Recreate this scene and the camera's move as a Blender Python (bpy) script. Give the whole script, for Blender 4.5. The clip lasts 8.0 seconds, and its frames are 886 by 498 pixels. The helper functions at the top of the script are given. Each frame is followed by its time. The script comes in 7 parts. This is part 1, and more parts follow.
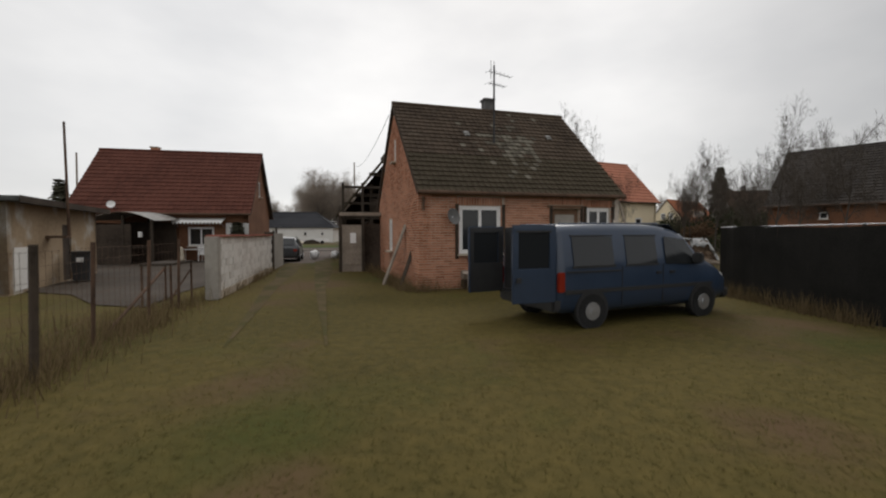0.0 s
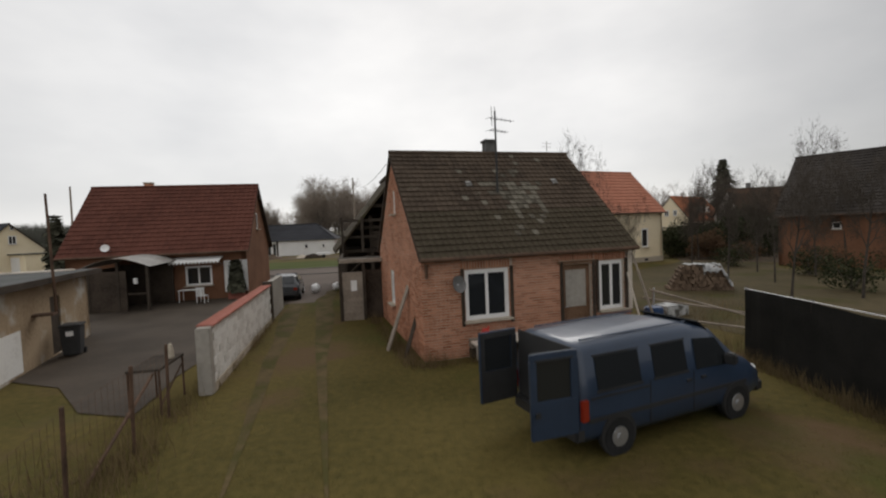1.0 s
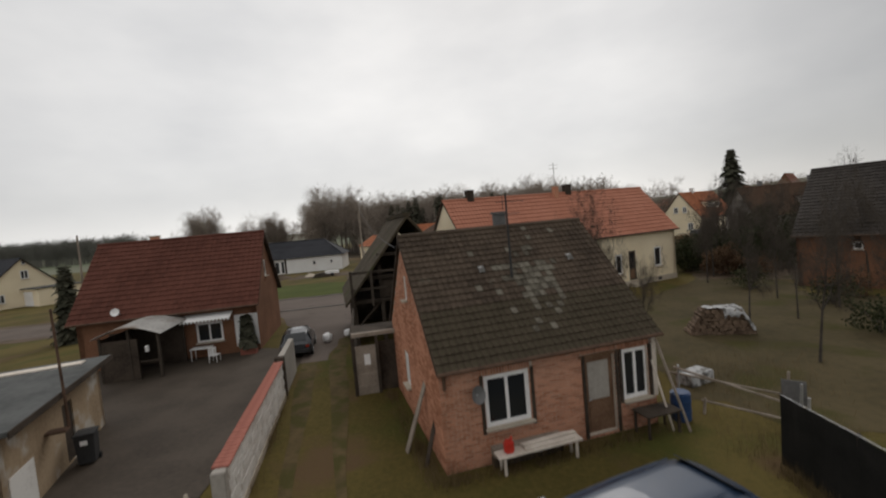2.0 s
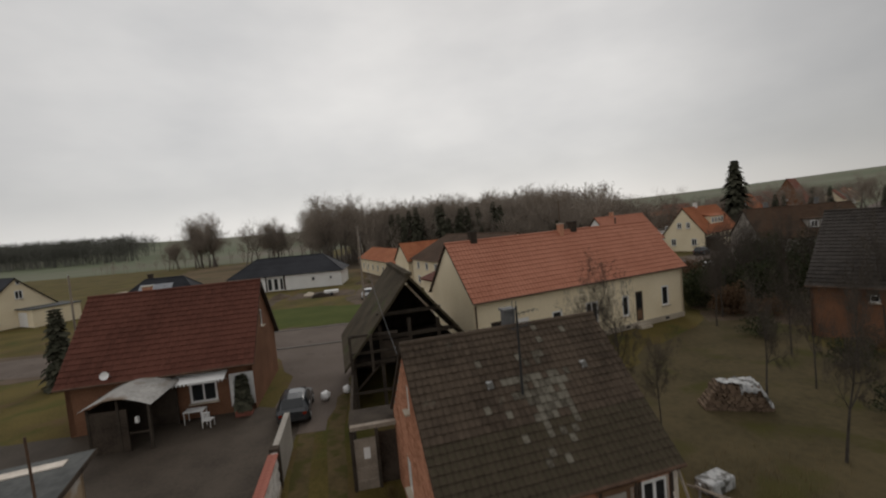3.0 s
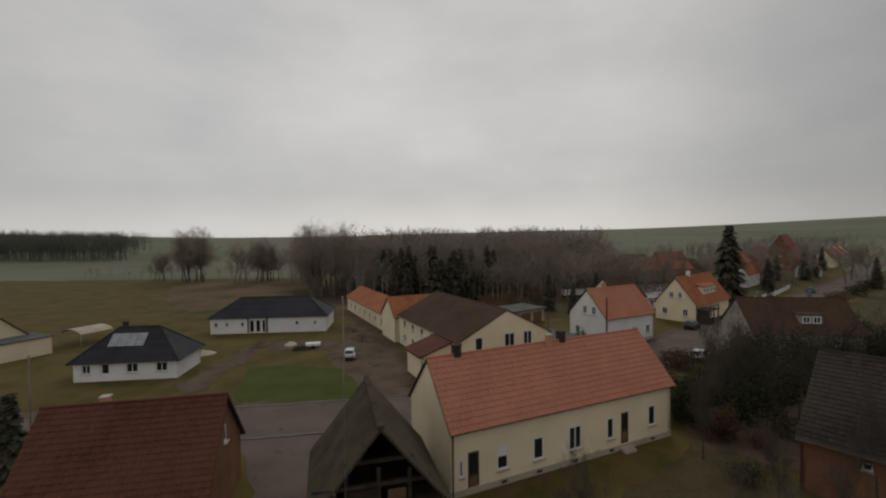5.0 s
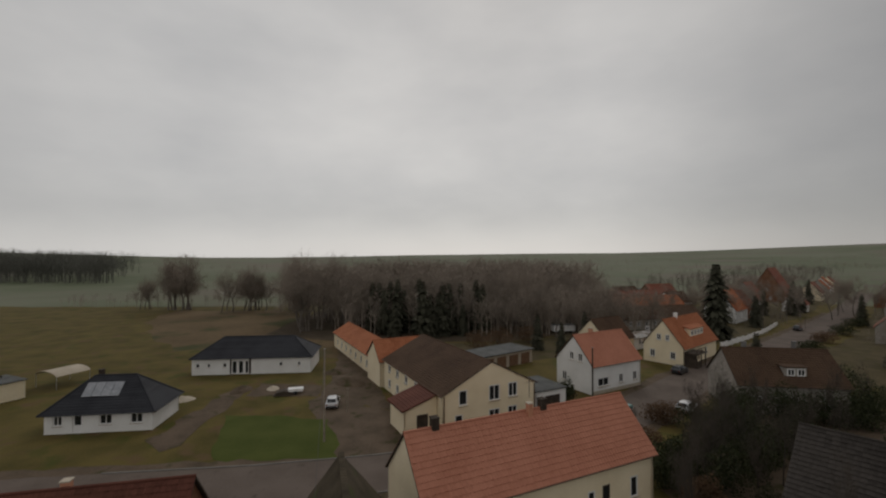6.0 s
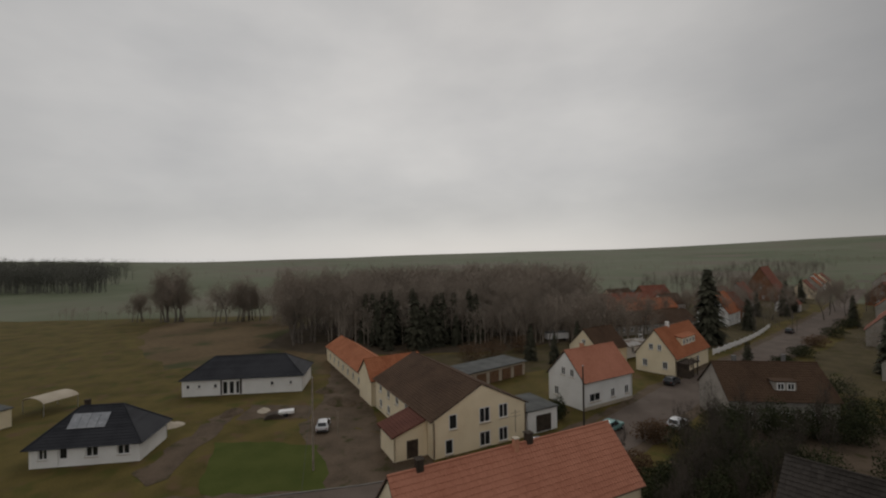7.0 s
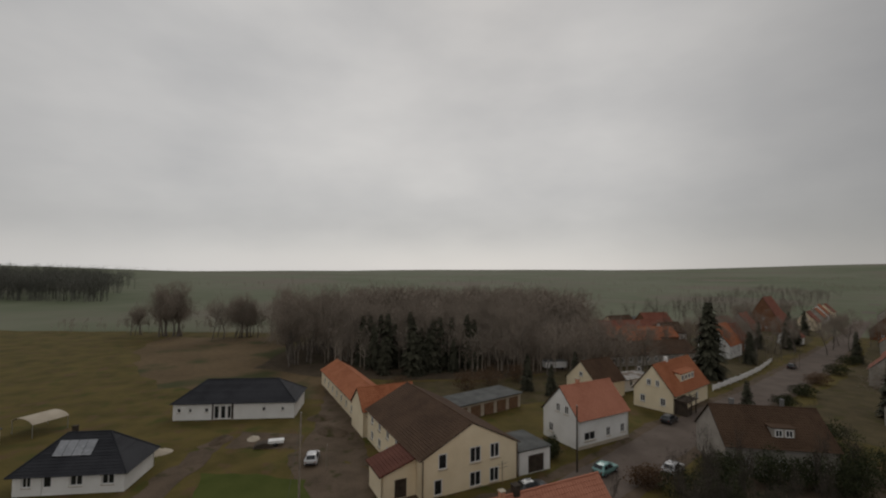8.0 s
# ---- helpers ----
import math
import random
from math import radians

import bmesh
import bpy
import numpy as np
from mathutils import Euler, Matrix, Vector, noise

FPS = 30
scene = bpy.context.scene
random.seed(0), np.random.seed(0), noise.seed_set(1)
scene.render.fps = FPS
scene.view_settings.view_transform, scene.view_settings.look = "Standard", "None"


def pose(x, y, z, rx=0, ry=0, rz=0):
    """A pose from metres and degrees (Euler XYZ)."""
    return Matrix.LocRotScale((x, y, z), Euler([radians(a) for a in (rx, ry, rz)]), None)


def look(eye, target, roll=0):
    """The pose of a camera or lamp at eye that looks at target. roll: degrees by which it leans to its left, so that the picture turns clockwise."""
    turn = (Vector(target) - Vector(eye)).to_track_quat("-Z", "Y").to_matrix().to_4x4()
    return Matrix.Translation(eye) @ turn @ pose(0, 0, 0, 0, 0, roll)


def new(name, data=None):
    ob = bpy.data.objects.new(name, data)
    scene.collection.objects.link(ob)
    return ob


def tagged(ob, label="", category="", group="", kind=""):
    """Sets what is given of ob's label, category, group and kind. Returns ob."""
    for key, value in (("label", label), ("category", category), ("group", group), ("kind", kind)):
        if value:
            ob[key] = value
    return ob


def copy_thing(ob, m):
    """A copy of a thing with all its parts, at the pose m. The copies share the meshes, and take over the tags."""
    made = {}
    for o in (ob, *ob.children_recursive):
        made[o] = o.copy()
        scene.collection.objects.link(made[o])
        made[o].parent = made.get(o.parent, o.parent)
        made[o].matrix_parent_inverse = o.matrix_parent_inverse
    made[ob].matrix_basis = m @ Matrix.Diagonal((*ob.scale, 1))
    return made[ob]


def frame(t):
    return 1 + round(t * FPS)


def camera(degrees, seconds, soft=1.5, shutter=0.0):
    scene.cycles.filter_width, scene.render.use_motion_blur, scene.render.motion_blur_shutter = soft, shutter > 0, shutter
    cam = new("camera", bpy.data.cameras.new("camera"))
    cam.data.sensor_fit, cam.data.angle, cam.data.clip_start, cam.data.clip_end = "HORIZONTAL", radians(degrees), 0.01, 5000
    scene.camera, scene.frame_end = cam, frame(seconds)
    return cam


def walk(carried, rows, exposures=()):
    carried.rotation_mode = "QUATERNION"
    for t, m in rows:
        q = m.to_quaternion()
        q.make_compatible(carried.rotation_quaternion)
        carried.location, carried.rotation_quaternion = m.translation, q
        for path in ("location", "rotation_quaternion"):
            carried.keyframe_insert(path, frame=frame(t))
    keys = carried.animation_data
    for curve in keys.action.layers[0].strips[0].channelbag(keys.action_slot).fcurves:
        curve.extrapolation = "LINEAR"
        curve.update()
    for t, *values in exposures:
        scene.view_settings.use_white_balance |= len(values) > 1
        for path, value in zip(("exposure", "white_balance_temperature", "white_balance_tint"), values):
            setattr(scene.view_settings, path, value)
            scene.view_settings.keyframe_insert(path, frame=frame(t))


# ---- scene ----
cam = camera(90.48, 8.0, 2.1, 0.4)
PATH = [
    (0, -0.152, 0.583, 1.665, -0.20, -2.03, 0.14),
    (0.5, -0.145, 1.031, 2.486, -0.38, -2.42, 1.20),
    (1, -0.176, 1.393, 3.677, -0.01, -2.50, 2.41),
    (1.5, -0.199, 1.643, 5.031, 0.51, -3.09, 3.14),
    (2, -0.176, 2.017, 6.784, 0.73, -3.32, 5.21),
    (3.5, 0.044, 3.819, 12.000, 0.65, -3.75, 4.69),
    (4, 0.229, 4.202, 13.806, 0.74, -2.75, 3.65),
    (4.5, 0.500, 4.474, 15.566, 0.79, -2.36, 2.77),
    (5, 0.836, 4.840, 17.390, 0.11, -1.84, 0.64),
    (6.5, 2.421, 5.052, 22.573, -1.06, 1.60, 0.19),
    (7, 2.968, 5.234, 23.921, -1.27, 0.79, 1.03),
    (7.5, 3.479, 5.285, 25.190, -1.22, 1.48, 0.14),
    (8, 3.951, 5.230, 26.395, -0.89, 2.79, -0.62),
]
walk(cam, [(t, pose(x, y, z, 90 + pitch, roll, yaw)) for t, x, y, z, yaw, pitch, roll in PATH],
     [(0.0, 0.33, 6500, 10), (1.0, 0.3, 6500, 10), (2.0, 0.17, 6520, 10), (3.5, -0.2, 6590, 10), (5.0, -0.38, 6590, 10), (8.0, -0.42, 6590, 10)])

# ---- sky and sun: a closed grey overcast, a little brighter towards the middle and the skyline ----
world = bpy.data.worlds.new("overcast")
scene.world = world
world.use_nodes = True
wn, wl = world.node_tree.nodes, world.node_tree.links
wn.clear()
w_out = wn.new("ShaderNodeOutputWorld")
w_sky = wn.new("ShaderNodeTexSky")
w_sky.sky_type, w_sky.sun_disc = "NISHITA", False
w_sky.sun_elevation, w_sky.sun_rotation = radians(38), radians(8)
w_bg = wn.new("ShaderNodeBackground")
w_bg.inputs["Strength"].default_value = 0.08
wl.new(w_sky.outputs[0], w_bg.inputs["Color"])
w_co = wn.new("ShaderNodeTexCoord")
w_map = wn.new("ShaderNodeMapping")
w_map.inputs["Scale"].default_value = (1.0, 1.0, 2.2)
wl.new(w_co.outputs["Generated"], w_map.inputs["Vector"])
w_noise = wn.new("ShaderNodeTexNoise")
w_noise.inputs["Scale"].default_value, w_noise.inputs["Detail"].default_value = 1.7, 5
wl.new(w_map.outputs[0], w_noise.inputs["Vector"])
w_ramp = wn.new("ShaderNodeValToRGB")
w_ramp.color_ramp.elements[0].position, w_ramp.color_ramp.elements[0].color = 0.25, (0.50, 0.505, 0.515, 1)
w_ramp.color_ramp.elements[1].position, w_ramp.color_ramp.elements[1].color = 0.75, (0.84, 0.825, 0.805, 1)
wl.new(w_noise.outputs[0], w_ramp.inputs[0])
w_cloud = wn.new("ShaderNodeBackground")
w_sep = wn.new("ShaderNodeSeparateXYZ")
wl.new(w_co.outputs["Generated"], w_sep.inputs[0])
w_low = wn.new("ShaderNodeMapRange")
w_low.interpolation_type = "SMOOTHSTEP"
for w_i, w_v in ((1, 0.0), (2, 0.11), (3, 0.62), (4, 0.0)):
    w_low.inputs[w_i].default_value = w_v
wl.new(w_sep.outputs["Z"], w_low.inputs[0])
w_glow = wn.new("ShaderNodeMix")
w_glow.data_type = "RGBA"
w_glow.inputs["B"].default_value = (1.0, 0.985, 0.965, 1)
wl.new(w_low.outputs[0], w_glow.inputs["Factor"]), wl.new(w_ramp.outputs[0], w_glow.inputs["A"])
wl.new(w_glow.outputs["Result"], w_cloud.inputs["Color"])
w_sides = []
for w_from, w_to, w_dim in ((0.26, 0.78, 0.60), (-0.48, -0.95, 0.80)):
    w_side = wn.new("ShaderNodeMapRange")
    w_side.interpolation_type = "SMOOTHSTEP"
    for w_i, w_v in ((1, w_from), (2, w_to), (3, 1.0), (4, w_dim)):
        w_side.inputs[w_i].default_value = w_v
    wl.new(w_sep.outputs["X"], w_side.inputs[0])
    w_sides.append(w_side)
w_both = wn.new("ShaderNodeMath")
w_both.operation = "MULTIPLY"
wl.new(w_sides[0].outputs[0], w_both.inputs[0]), wl.new(w_sides[1].outputs[0], w_both.inputs[1])
w_power = wn.new("ShaderNodeMath")
w_power.operation = "MULTIPLY"
w_power.inputs[1].default_value = 0.98
wl.new(w_both.outputs[0], w_power.inputs[0]), wl.new(w_power.outputs[0], w_cloud.inputs["Strength"])
w_mix = wn.new("ShaderNodeMixShader")
w_mix.inputs[0].default_value = 0.93
wl.new(w_bg.outputs[0], w_mix.inputs[1]), wl.new(w_cloud.outputs[0], w_mix.inputs[2])
wl.new(w_mix.outputs[0], w_out.inputs[0])
sun = new("sun", bpy.data.lights.new("sun", "SUN"))
sun.data.energy, sun.data.angle, sun.data.color = 0.6, radians(25), (1.0, 0.97, 0.93)
sun.matrix_world = look((20, 120, 100), (0, 0, 0))


# ---- materials ----
def material(name, c1, c2, scale=1.0, fine=18.0, rough=0.85, bump=0.15, metal=0.0, spots=None, rand=None, spread=0.35, coat=0.0, spots2=None):
    """Two colours mixed by coarse and fine noise. spots: (colour, scale, threshold). rand: "object" or "island"."""
    m = bpy.data.materials.new(name)
    m.use_nodes = True
    n, l = m.node_tree.nodes, m.node_tree.links
    b = n["Principled BSDF"]
    b.inputs["Metallic"].default_value = metal
    b.inputs["Coat Weight"].default_value = coat
    b.inputs["Specular IOR Level"].default_value = 0.12 if rough > 0.65 else 0.5
    co = n.new("ShaderNodeTexCoord")
    big, small = n.new("ShaderNodeTexNoise"), n.new("ShaderNodeTexNoise")
    for node, sc, det in ((big, scale, 4), (small, fine, 6)):
        node.inputs["Scale"].default_value, node.inputs["Detail"].default_value = sc, det
        l.new(co.outputs["Object"], node.inputs["Vector"])
    add = n.new("ShaderNodeMath")
    add.operation = "MULTIPLY_ADD"
    l.new(small.outputs[0], add.inputs[0])
    add.inputs[1].default_value = 0.7
    l.new(big.outputs[0], add.inputs[2])
    val = add
    if rand:
        info = n.new("ShaderNodeObjectInfo" if rand == "object" else "ShaderNodeNewGeometry")
        more = n.new("ShaderNodeMath")
        more.operation = "MULTIPLY_ADD"
        l.new(info.outputs["Random" if rand == "object" else "Random Per Island"], more.inputs[0])
        more.inputs[1].default_value = spread
        off = n.new("ShaderNodeMath")
        off.operation = "SUBTRACT"
        l.new(add.outputs[0], off.inputs[0])
        off.inputs[1].default_value = spread / 2
        l.new(off.outputs[0], more.inputs[2])
        val = more
    ramp = n.new("ShaderNodeValToRGB")
    ramp.color_ramp.elements[0].position, ramp.color_ramp.elements[0].color = 0.55, (*c1, 1)
    ramp.color_ramp.elements[1].position, ramp.color_ramp.elements[1].color = 1.0, (*c2, 1)
    l.new(val.outputs[0], ramp.inputs[0])
    colour = ramp.outputs[0]
    for k, spot_ in enumerate(q for q in (spots, spots2) if q):
        sp = n.new("ShaderNodeTexNoise")
        sp.noise_dimensions = "4D"
        sp.inputs["W"].default_value = 3.7 * k
        sp.inputs["Scale"].default_value, sp.inputs["Detail"].default_value = spot_[1], 7
        l.new(co.outputs["Object"], sp.inputs["Vector"])
        thr = n.new("ShaderNodeMapRange")
        thr.inputs[1].default_value, thr.inputs[2].default_value = spot_[2], spot_[2] + 0.1 + 0.08 * k
        l.new(sp.outputs[0], thr.inputs[0])
        mx = n.new("ShaderNodeMix")
        mx.data_type = "RGBA"
        l.new(thr.outputs[0], mx.inputs[0]), l.new(colour, mx.inputs[6])
        mx.inputs[7].default_value = (*spot_[0], 1)
        colour = mx.outputs[2]
    l.new(colour, b.inputs["Base Color"])
    rr = n.new("ShaderNodeMapRange")
    rr.inputs[3].default_value, rr.inputs[4].default_value = max(0.03, rough - 0.1), min(1, rough + 0.1)
    l.new(small.outputs[0], rr.inputs[0]), l.new(rr.outputs[0], b.inputs["Roughness"])
    if bump:
        bp = n.new("ShaderNodeBump")
        bp.inputs["Strength"].default_value, bp.inputs["Distance"].default_value = bump, 0.03
        l.new(small.outputs[0], bp.inputs["Height"]), l.new(bp.outputs[0], b.inputs["Normal"])
    return m


GRASS = material("meadow_grass", (0.050, 0.043, 0.011), (0.116, 0.088, 0.027), 0.19, 6.0, 0.95, 0.5, spots=((0.106, 0.068, 0.034), 0.30, 0.55), spots2=((0.050, 0.062, 0.012), 0.26, 0.55))
BLADE = material("grass_blade", (0.100, 0.092, 0.024), (0.165, 0.135, 0.044), 0.3, 9, 0.8, 0, rand="island", spread=0.4)
LAWN = material("mown_lawn", (0.044, 0.058, 0.009), (0.068, 0.080, 0.017), 0.3, 5, 0.95, 0.4)
DRY = material("dry_grass", (0.076, 0.054, 0.028), (0.132, 0.092, 0.050), 0.05, 0.7, 0.95, 0.4, spots=((0.055, 0.056, 0.022), 0.06, 0.52))
# Field green is paler and greyer than its own: distance haze mixed into the colour.
FIELD = material("green_field_hazed", (0.088, 0.106, 0.058), (0.150, 0.156, 0.108), 0.004, 0.03, 0.95, 0.2, spots=((0.150, 0.132, 0.102), 0.006, 0.52))
REDTILE = material("faded_red_tile", (0.165, 0.062, 0.042), (0.24, 0.094, 0.064), 0.4, 8, 0.8, 0.2, rand="island", spread=0.3)
BARNTILE = material("sooty_barn_tile", (0.026, 0.022, 0.019), (0.050, 0.043, 0.038), 0.3, 6, 0.8, 0.2, rand="island", spread=0.3)
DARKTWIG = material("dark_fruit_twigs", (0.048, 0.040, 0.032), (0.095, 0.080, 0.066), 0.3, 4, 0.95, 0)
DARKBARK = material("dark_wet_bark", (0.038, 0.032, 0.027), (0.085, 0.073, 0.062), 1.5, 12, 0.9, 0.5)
MUD = material("mud_track", (0.060, 0.044, 0.029), (0.118, 0.086, 0.060), 0.35, 4, 0.85, 0.5, spots=((0.05, 0.044, 0.018), 0.5, 0.56))
PAVED = material("yard_paving", (0.044, 0.035, 0.027), (0.080, 0.064, 0.050), 0.5, 6, 0.7, 0.3)
COBBLE = material("road_cobbles", (0.088, 0.068, 0.055), (0.132, 0.104, 0.087), 0.25, 7, 0.8, 0.4, spots=((0.078, 0.062, 0.048), 0.9, 0.60))
KERB = material("kerb_stone", (0.14, 0.132, 0.12), (0.2, 0.19, 0.175), 1, 12, 0.85, 0.2)
BRICK = material("red_brick", (0.30, 0.128, 0.072), (0.52, 0.255, 0.160), 0.9, 14, 0.9, 0.3, rand="object", spread=0.5)
BRICKS = material("red_brick_joined", (0.30, 0.128, 0.072), (0.52, 0.255, 0.160), 0.9, 14, 0.9, 0.3, rand="island", spread=0.5)
MORTAR = material("lime_mortar", (0.42, 0.35, 0.28), (0.56, 0.48, 0.40), 1.2, 20, 0.95, 0.3)
FARBRICK = material("orange_brick_wall", (0.15, 0.074, 0.043), (0.235, 0.118, 0.07), 0.6, 9, 0.9, 0.2, rand="island", spread=0.4)
TILE = material("old_roof_tile", (0.044, 0.034, 0.024), (0.088, 0.068, 0.048), 0.7, 9, 0.9, 0.4, spots=((0.060, 0.052, 0.032), 2.2, 0.58), rand="object", spread=0.22)
TILES = material("old_roof_tile_joined", (0.046, 0.034, 0.025), (0.094, 0.070, 0.051), 0.7, 9, 0.9, 0.4, spots=((0.17, 0.155, 0.12), 1.3, 0.66), rand="island", spread=0.22)
LICHEN = material("lichened_roof_tile", (0.066, 0.056, 0.042), (0.175, 0.158, 0.125), 7.0, 22, 0.9, 0.4, rand="object", spread=0.5)
RUT = material("worn_grass_track", (0.062, 0.046, 0.021), (0.116, 0.084, 0.040), 0.9, 5, 0.95, 0.5, spots=((0.066, 0.058, 0.018), 1.1, 0.47))
LITTER = material("leaf_litter", (0.040, 0.031, 0.021), (0.080, 0.060, 0.040), 0.3, 3, 0.95, 0.5, spots=((0.046, 0.045, 0.018), 0.25, 0.58))
GARDEN = material("garden_earth", (0.046, 0.038, 0.018), (0.09, 0.070, 0.036), 0.3, 3, 0.95, 0.5, spots=((0.058, 0.052, 0.016), 0.35, 0.54))
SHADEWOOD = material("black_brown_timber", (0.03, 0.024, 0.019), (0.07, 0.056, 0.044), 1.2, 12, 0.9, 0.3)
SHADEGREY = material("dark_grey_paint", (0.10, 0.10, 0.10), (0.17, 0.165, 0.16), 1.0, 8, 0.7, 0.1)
LICHENS = material("lichened_roof_tile_joined", (0.066, 0.056, 0.042), (0.175, 0.158, 0.125), 7.0, 22, 0.9, 0.4, rand="island", spread=0.5)
ORANGE = material("orange_roof_tile", (0.36, 0.145, 0.092), (0.44, 0.19, 0.125), 0.4, 8, 0.8, 0.2, rand="island", spread=0.2)
BRIGHT = material("bright_orange_tile", (0.27, 0.094, 0.045), (0.37, 0.14, 0.07), 0.4, 8, 0.8, 0.2, rand="island", spread=0.3)
DEEPRED = material("dark_red_roof_tile", (0.080, 0.030, 0.021), (0.125, 0.048, 0.034), 0.35, 7, 0.8, 0.2, rand="island", spread=0.25)
BROWN = material("brown_roof_tile", (0.056, 0.034, 0.022), (0.088, 0.054, 0.035), 0.3, 6, 0.85, 0.2, rand="island", spread=0.2)
SLATE = material("anthracite_tile", (0.022, 0.023, 0.027), (0.042, 0.043, 0.049), 0.3, 6, 0.7, 0.2, rand="island", spread=0.2)
FELT = material("roofing_felt", (0.06, 0.062, 0.06), (0.12, 0.122, 0.118), 0.5, 5, 0.85, 0.2)
MOSSY = material("mossy_thatch", (0.036, 0.029, 0.019), (0.078, 0.062, 0.042), 0.6, 9, 0.95, 0.6, spots=((0.058, 0.062, 0.026), 0.8, 0.58))
CREAM = material("cream_render", (0.72, 0.61, 0.42), (0.84, 0.73, 0.53), 0.35, 7, 0.9, 0.08, spots=((0.50, 0.43, 0.31), 0.5, 0.66))
WHITEWALL = material("white_render", (0.66, 0.65, 0.62), (0.80, 0.79, 0.77), 0.35, 7, 0.9, 0.06)
GREYWALL = material("grey_render", (0.26, 0.24, 0.21), (0.38, 0.35, 0.31), 0.5, 7, 0.9, 0.1)
SOCLE = material("grey_socle", (0.36, 0.31, 0.24), (0.47, 0.41, 0.33), 0.6, 8, 0.9, 0.2)
OLDPLASTER = material("crumbling_plaster", (0.24, 0.17, 0.105), (0.37, 0.28, 0.185), 0.6, 8, 0.95, 0.4, spots=((0.50, 0.47, 0.42), 0.75, 0.53))
LIME = material("limewashed_block", (0.50, 0.47, 0.43), (0.72, 0.70, 0.66), 1.0, 10, 0.9, 0.3, spots=((0.36, 0.22, 0.16), 1.7, 0.60), rand="object", spread=0.4)
COPING = material("red_coping_tile", (0.24, 0.085, 0.062), (0.36, 0.14, 0.105), 1, 10, 0.8, 0.2)
WOOD = material("weathered_wood", (0.17, 0.14, 0.11), (0.33, 0.28, 0.23), 1.5, 16, 0.85, 0.3)
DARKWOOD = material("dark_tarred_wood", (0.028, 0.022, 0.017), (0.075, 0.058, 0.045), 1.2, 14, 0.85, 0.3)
BROWNWOOD = material("brown_wood", (0.11, 0.06, 0.035), (0.20, 0.12, 0.075), 1.5, 16, 0.7, 0.2)
PALEWOOD = material("pale_plank", (0.50, 0.43, 0.36), (0.70, 0.63, 0.55), 1.5, 16, 0.75, 0.2)
PVC = material("white_window_frame", (0.72, 0.71, 0.69), (0.82, 0.81, 0.80), 1, 6, 0.4, 0)
BLUE = material("blue_van_paint", (0.015, 0.028, 0.054), (0.023, 0.040, 0.074), 0.5, 5, 0.40, 0, coat=0.35)
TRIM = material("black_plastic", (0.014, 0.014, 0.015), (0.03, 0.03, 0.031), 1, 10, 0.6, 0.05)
RUBBER = material("tyre_rubber", (0.012, 0.012, 0.012), (0.03, 0.03, 0.03), 2, 20, 0.85, 0.1)
METAL = material("galvanised_steel", (0.36, 0.37, 0.38), (0.5, 0.5, 0.51), 2, 14, 0.45, 0.05, metal=0.8)
RUST = material("rusty_iron", (0.06, 0.04, 0.03), (0.13, 0.08, 0.055), 2, 14, 0.8, 0.2)
SHEET = material("worn_roof_sheet", (0.20, 0.19, 0.175), (0.40, 0.385, 0.36), 0.7, 7, 0.6, 0.1, spots=((0.13, 0.085, 0.05), 0.55, 0.50))
NET = material("black_shade_net", (0.010, 0.010, 0.009), (0.022, 0.021, 0.019), 1.2, 30, 0.95, 0.3)
TARP = material("grey_white_tarpaulin", (0.24, 0.245, 0.25), (0.50, 0.50, 0.49), 2.5, 9, 0.6, 0.3, spots=((0.075, 0.07, 0.06), 2.6, 0.5))
# Woodland tone is lifted to carry the haze over the distant hill.
FOREST = material("far_woodland_hazed", (0.092, 0.092, 0.078), (0.145, 0.142, 0.122), 0.05, 0.6, 0.95, 0)
WEED = material("dry_weed_stalks", (0.09, 0.065, 0.03), (0.21, 0.155, 0.085), 0.5, 6, 0.9, 0, rand="island", spread=0.6)
LOG = material("split_log", (0.075, 0.052, 0.036), (0.19, 0.135, 0.095), 2, 14, 0.9, 0.3, rand="island", spread=0.5)
BARREL = material("blue_plastic", (0.012, 0.036, 0.10), (0.018, 0.052, 0.14), 1, 6, 0.45, 0)
REDPLASTIC = material("red_plastic", (0.50, 0.03, 0.02), (0.62, 0.06, 0.04), 1, 6, 0.4, 0)
LAMPRED = material("red_lamp_glass", (0.17, 0.014, 0.009), (0.24, 0.025, 0.012), 2, 8, 0.2, 0)
BARK = material("bark", (0.095, 0.080, 0.066), (0.18, 0.155, 0.132), 1.2, 10, 0.95, 0.5)
# Twigs of the woods: grey-brown, lightened in base colour for haze.
TWIG = material("bare_twigs_hazed", (0.19, 0.156, 0.124), (0.31, 0.262, 0.216), 0.15, 2, 0.95, 0)
NEEDLE = material("conifer_needles", (0.032, 0.033, 0.021), (0.072, 0.070, 0.048), 0.4, 4, 0.9, 0, rand="island", spread=0.4)
HEDGE = material("hedge_leaves", (0.022, 0.03, 0.014), (0.055, 0.058, 0.028), 0.4, 4, 0.9, 0, rand="island", spread=0.4)
RUSSET = material("russet_leaves", (0.09, 0.058, 0.036), (0.165, 0.105, 0.064), 0.4, 4, 0.9, 0, rand="island", spread=0.4)
CARWHITE = material("silver_white_paint", (0.5, 0.51, 0.52), (0.6, 0.6, 0.61), 0.5, 5, 0.3, 0, coat=0.5)
CARTEAL = material("teal_paint", (0.14, 0.30, 0.29), (0.18, 0.36, 0.34), 0.5, 5, 0.3, 0, coat=0.5)
CARDARK = material("dark_car_paint", (0.016, 0.018, 0.022), (0.03, 0.033, 0.038), 0.5, 5, 0.3, 0, coat=0.5)
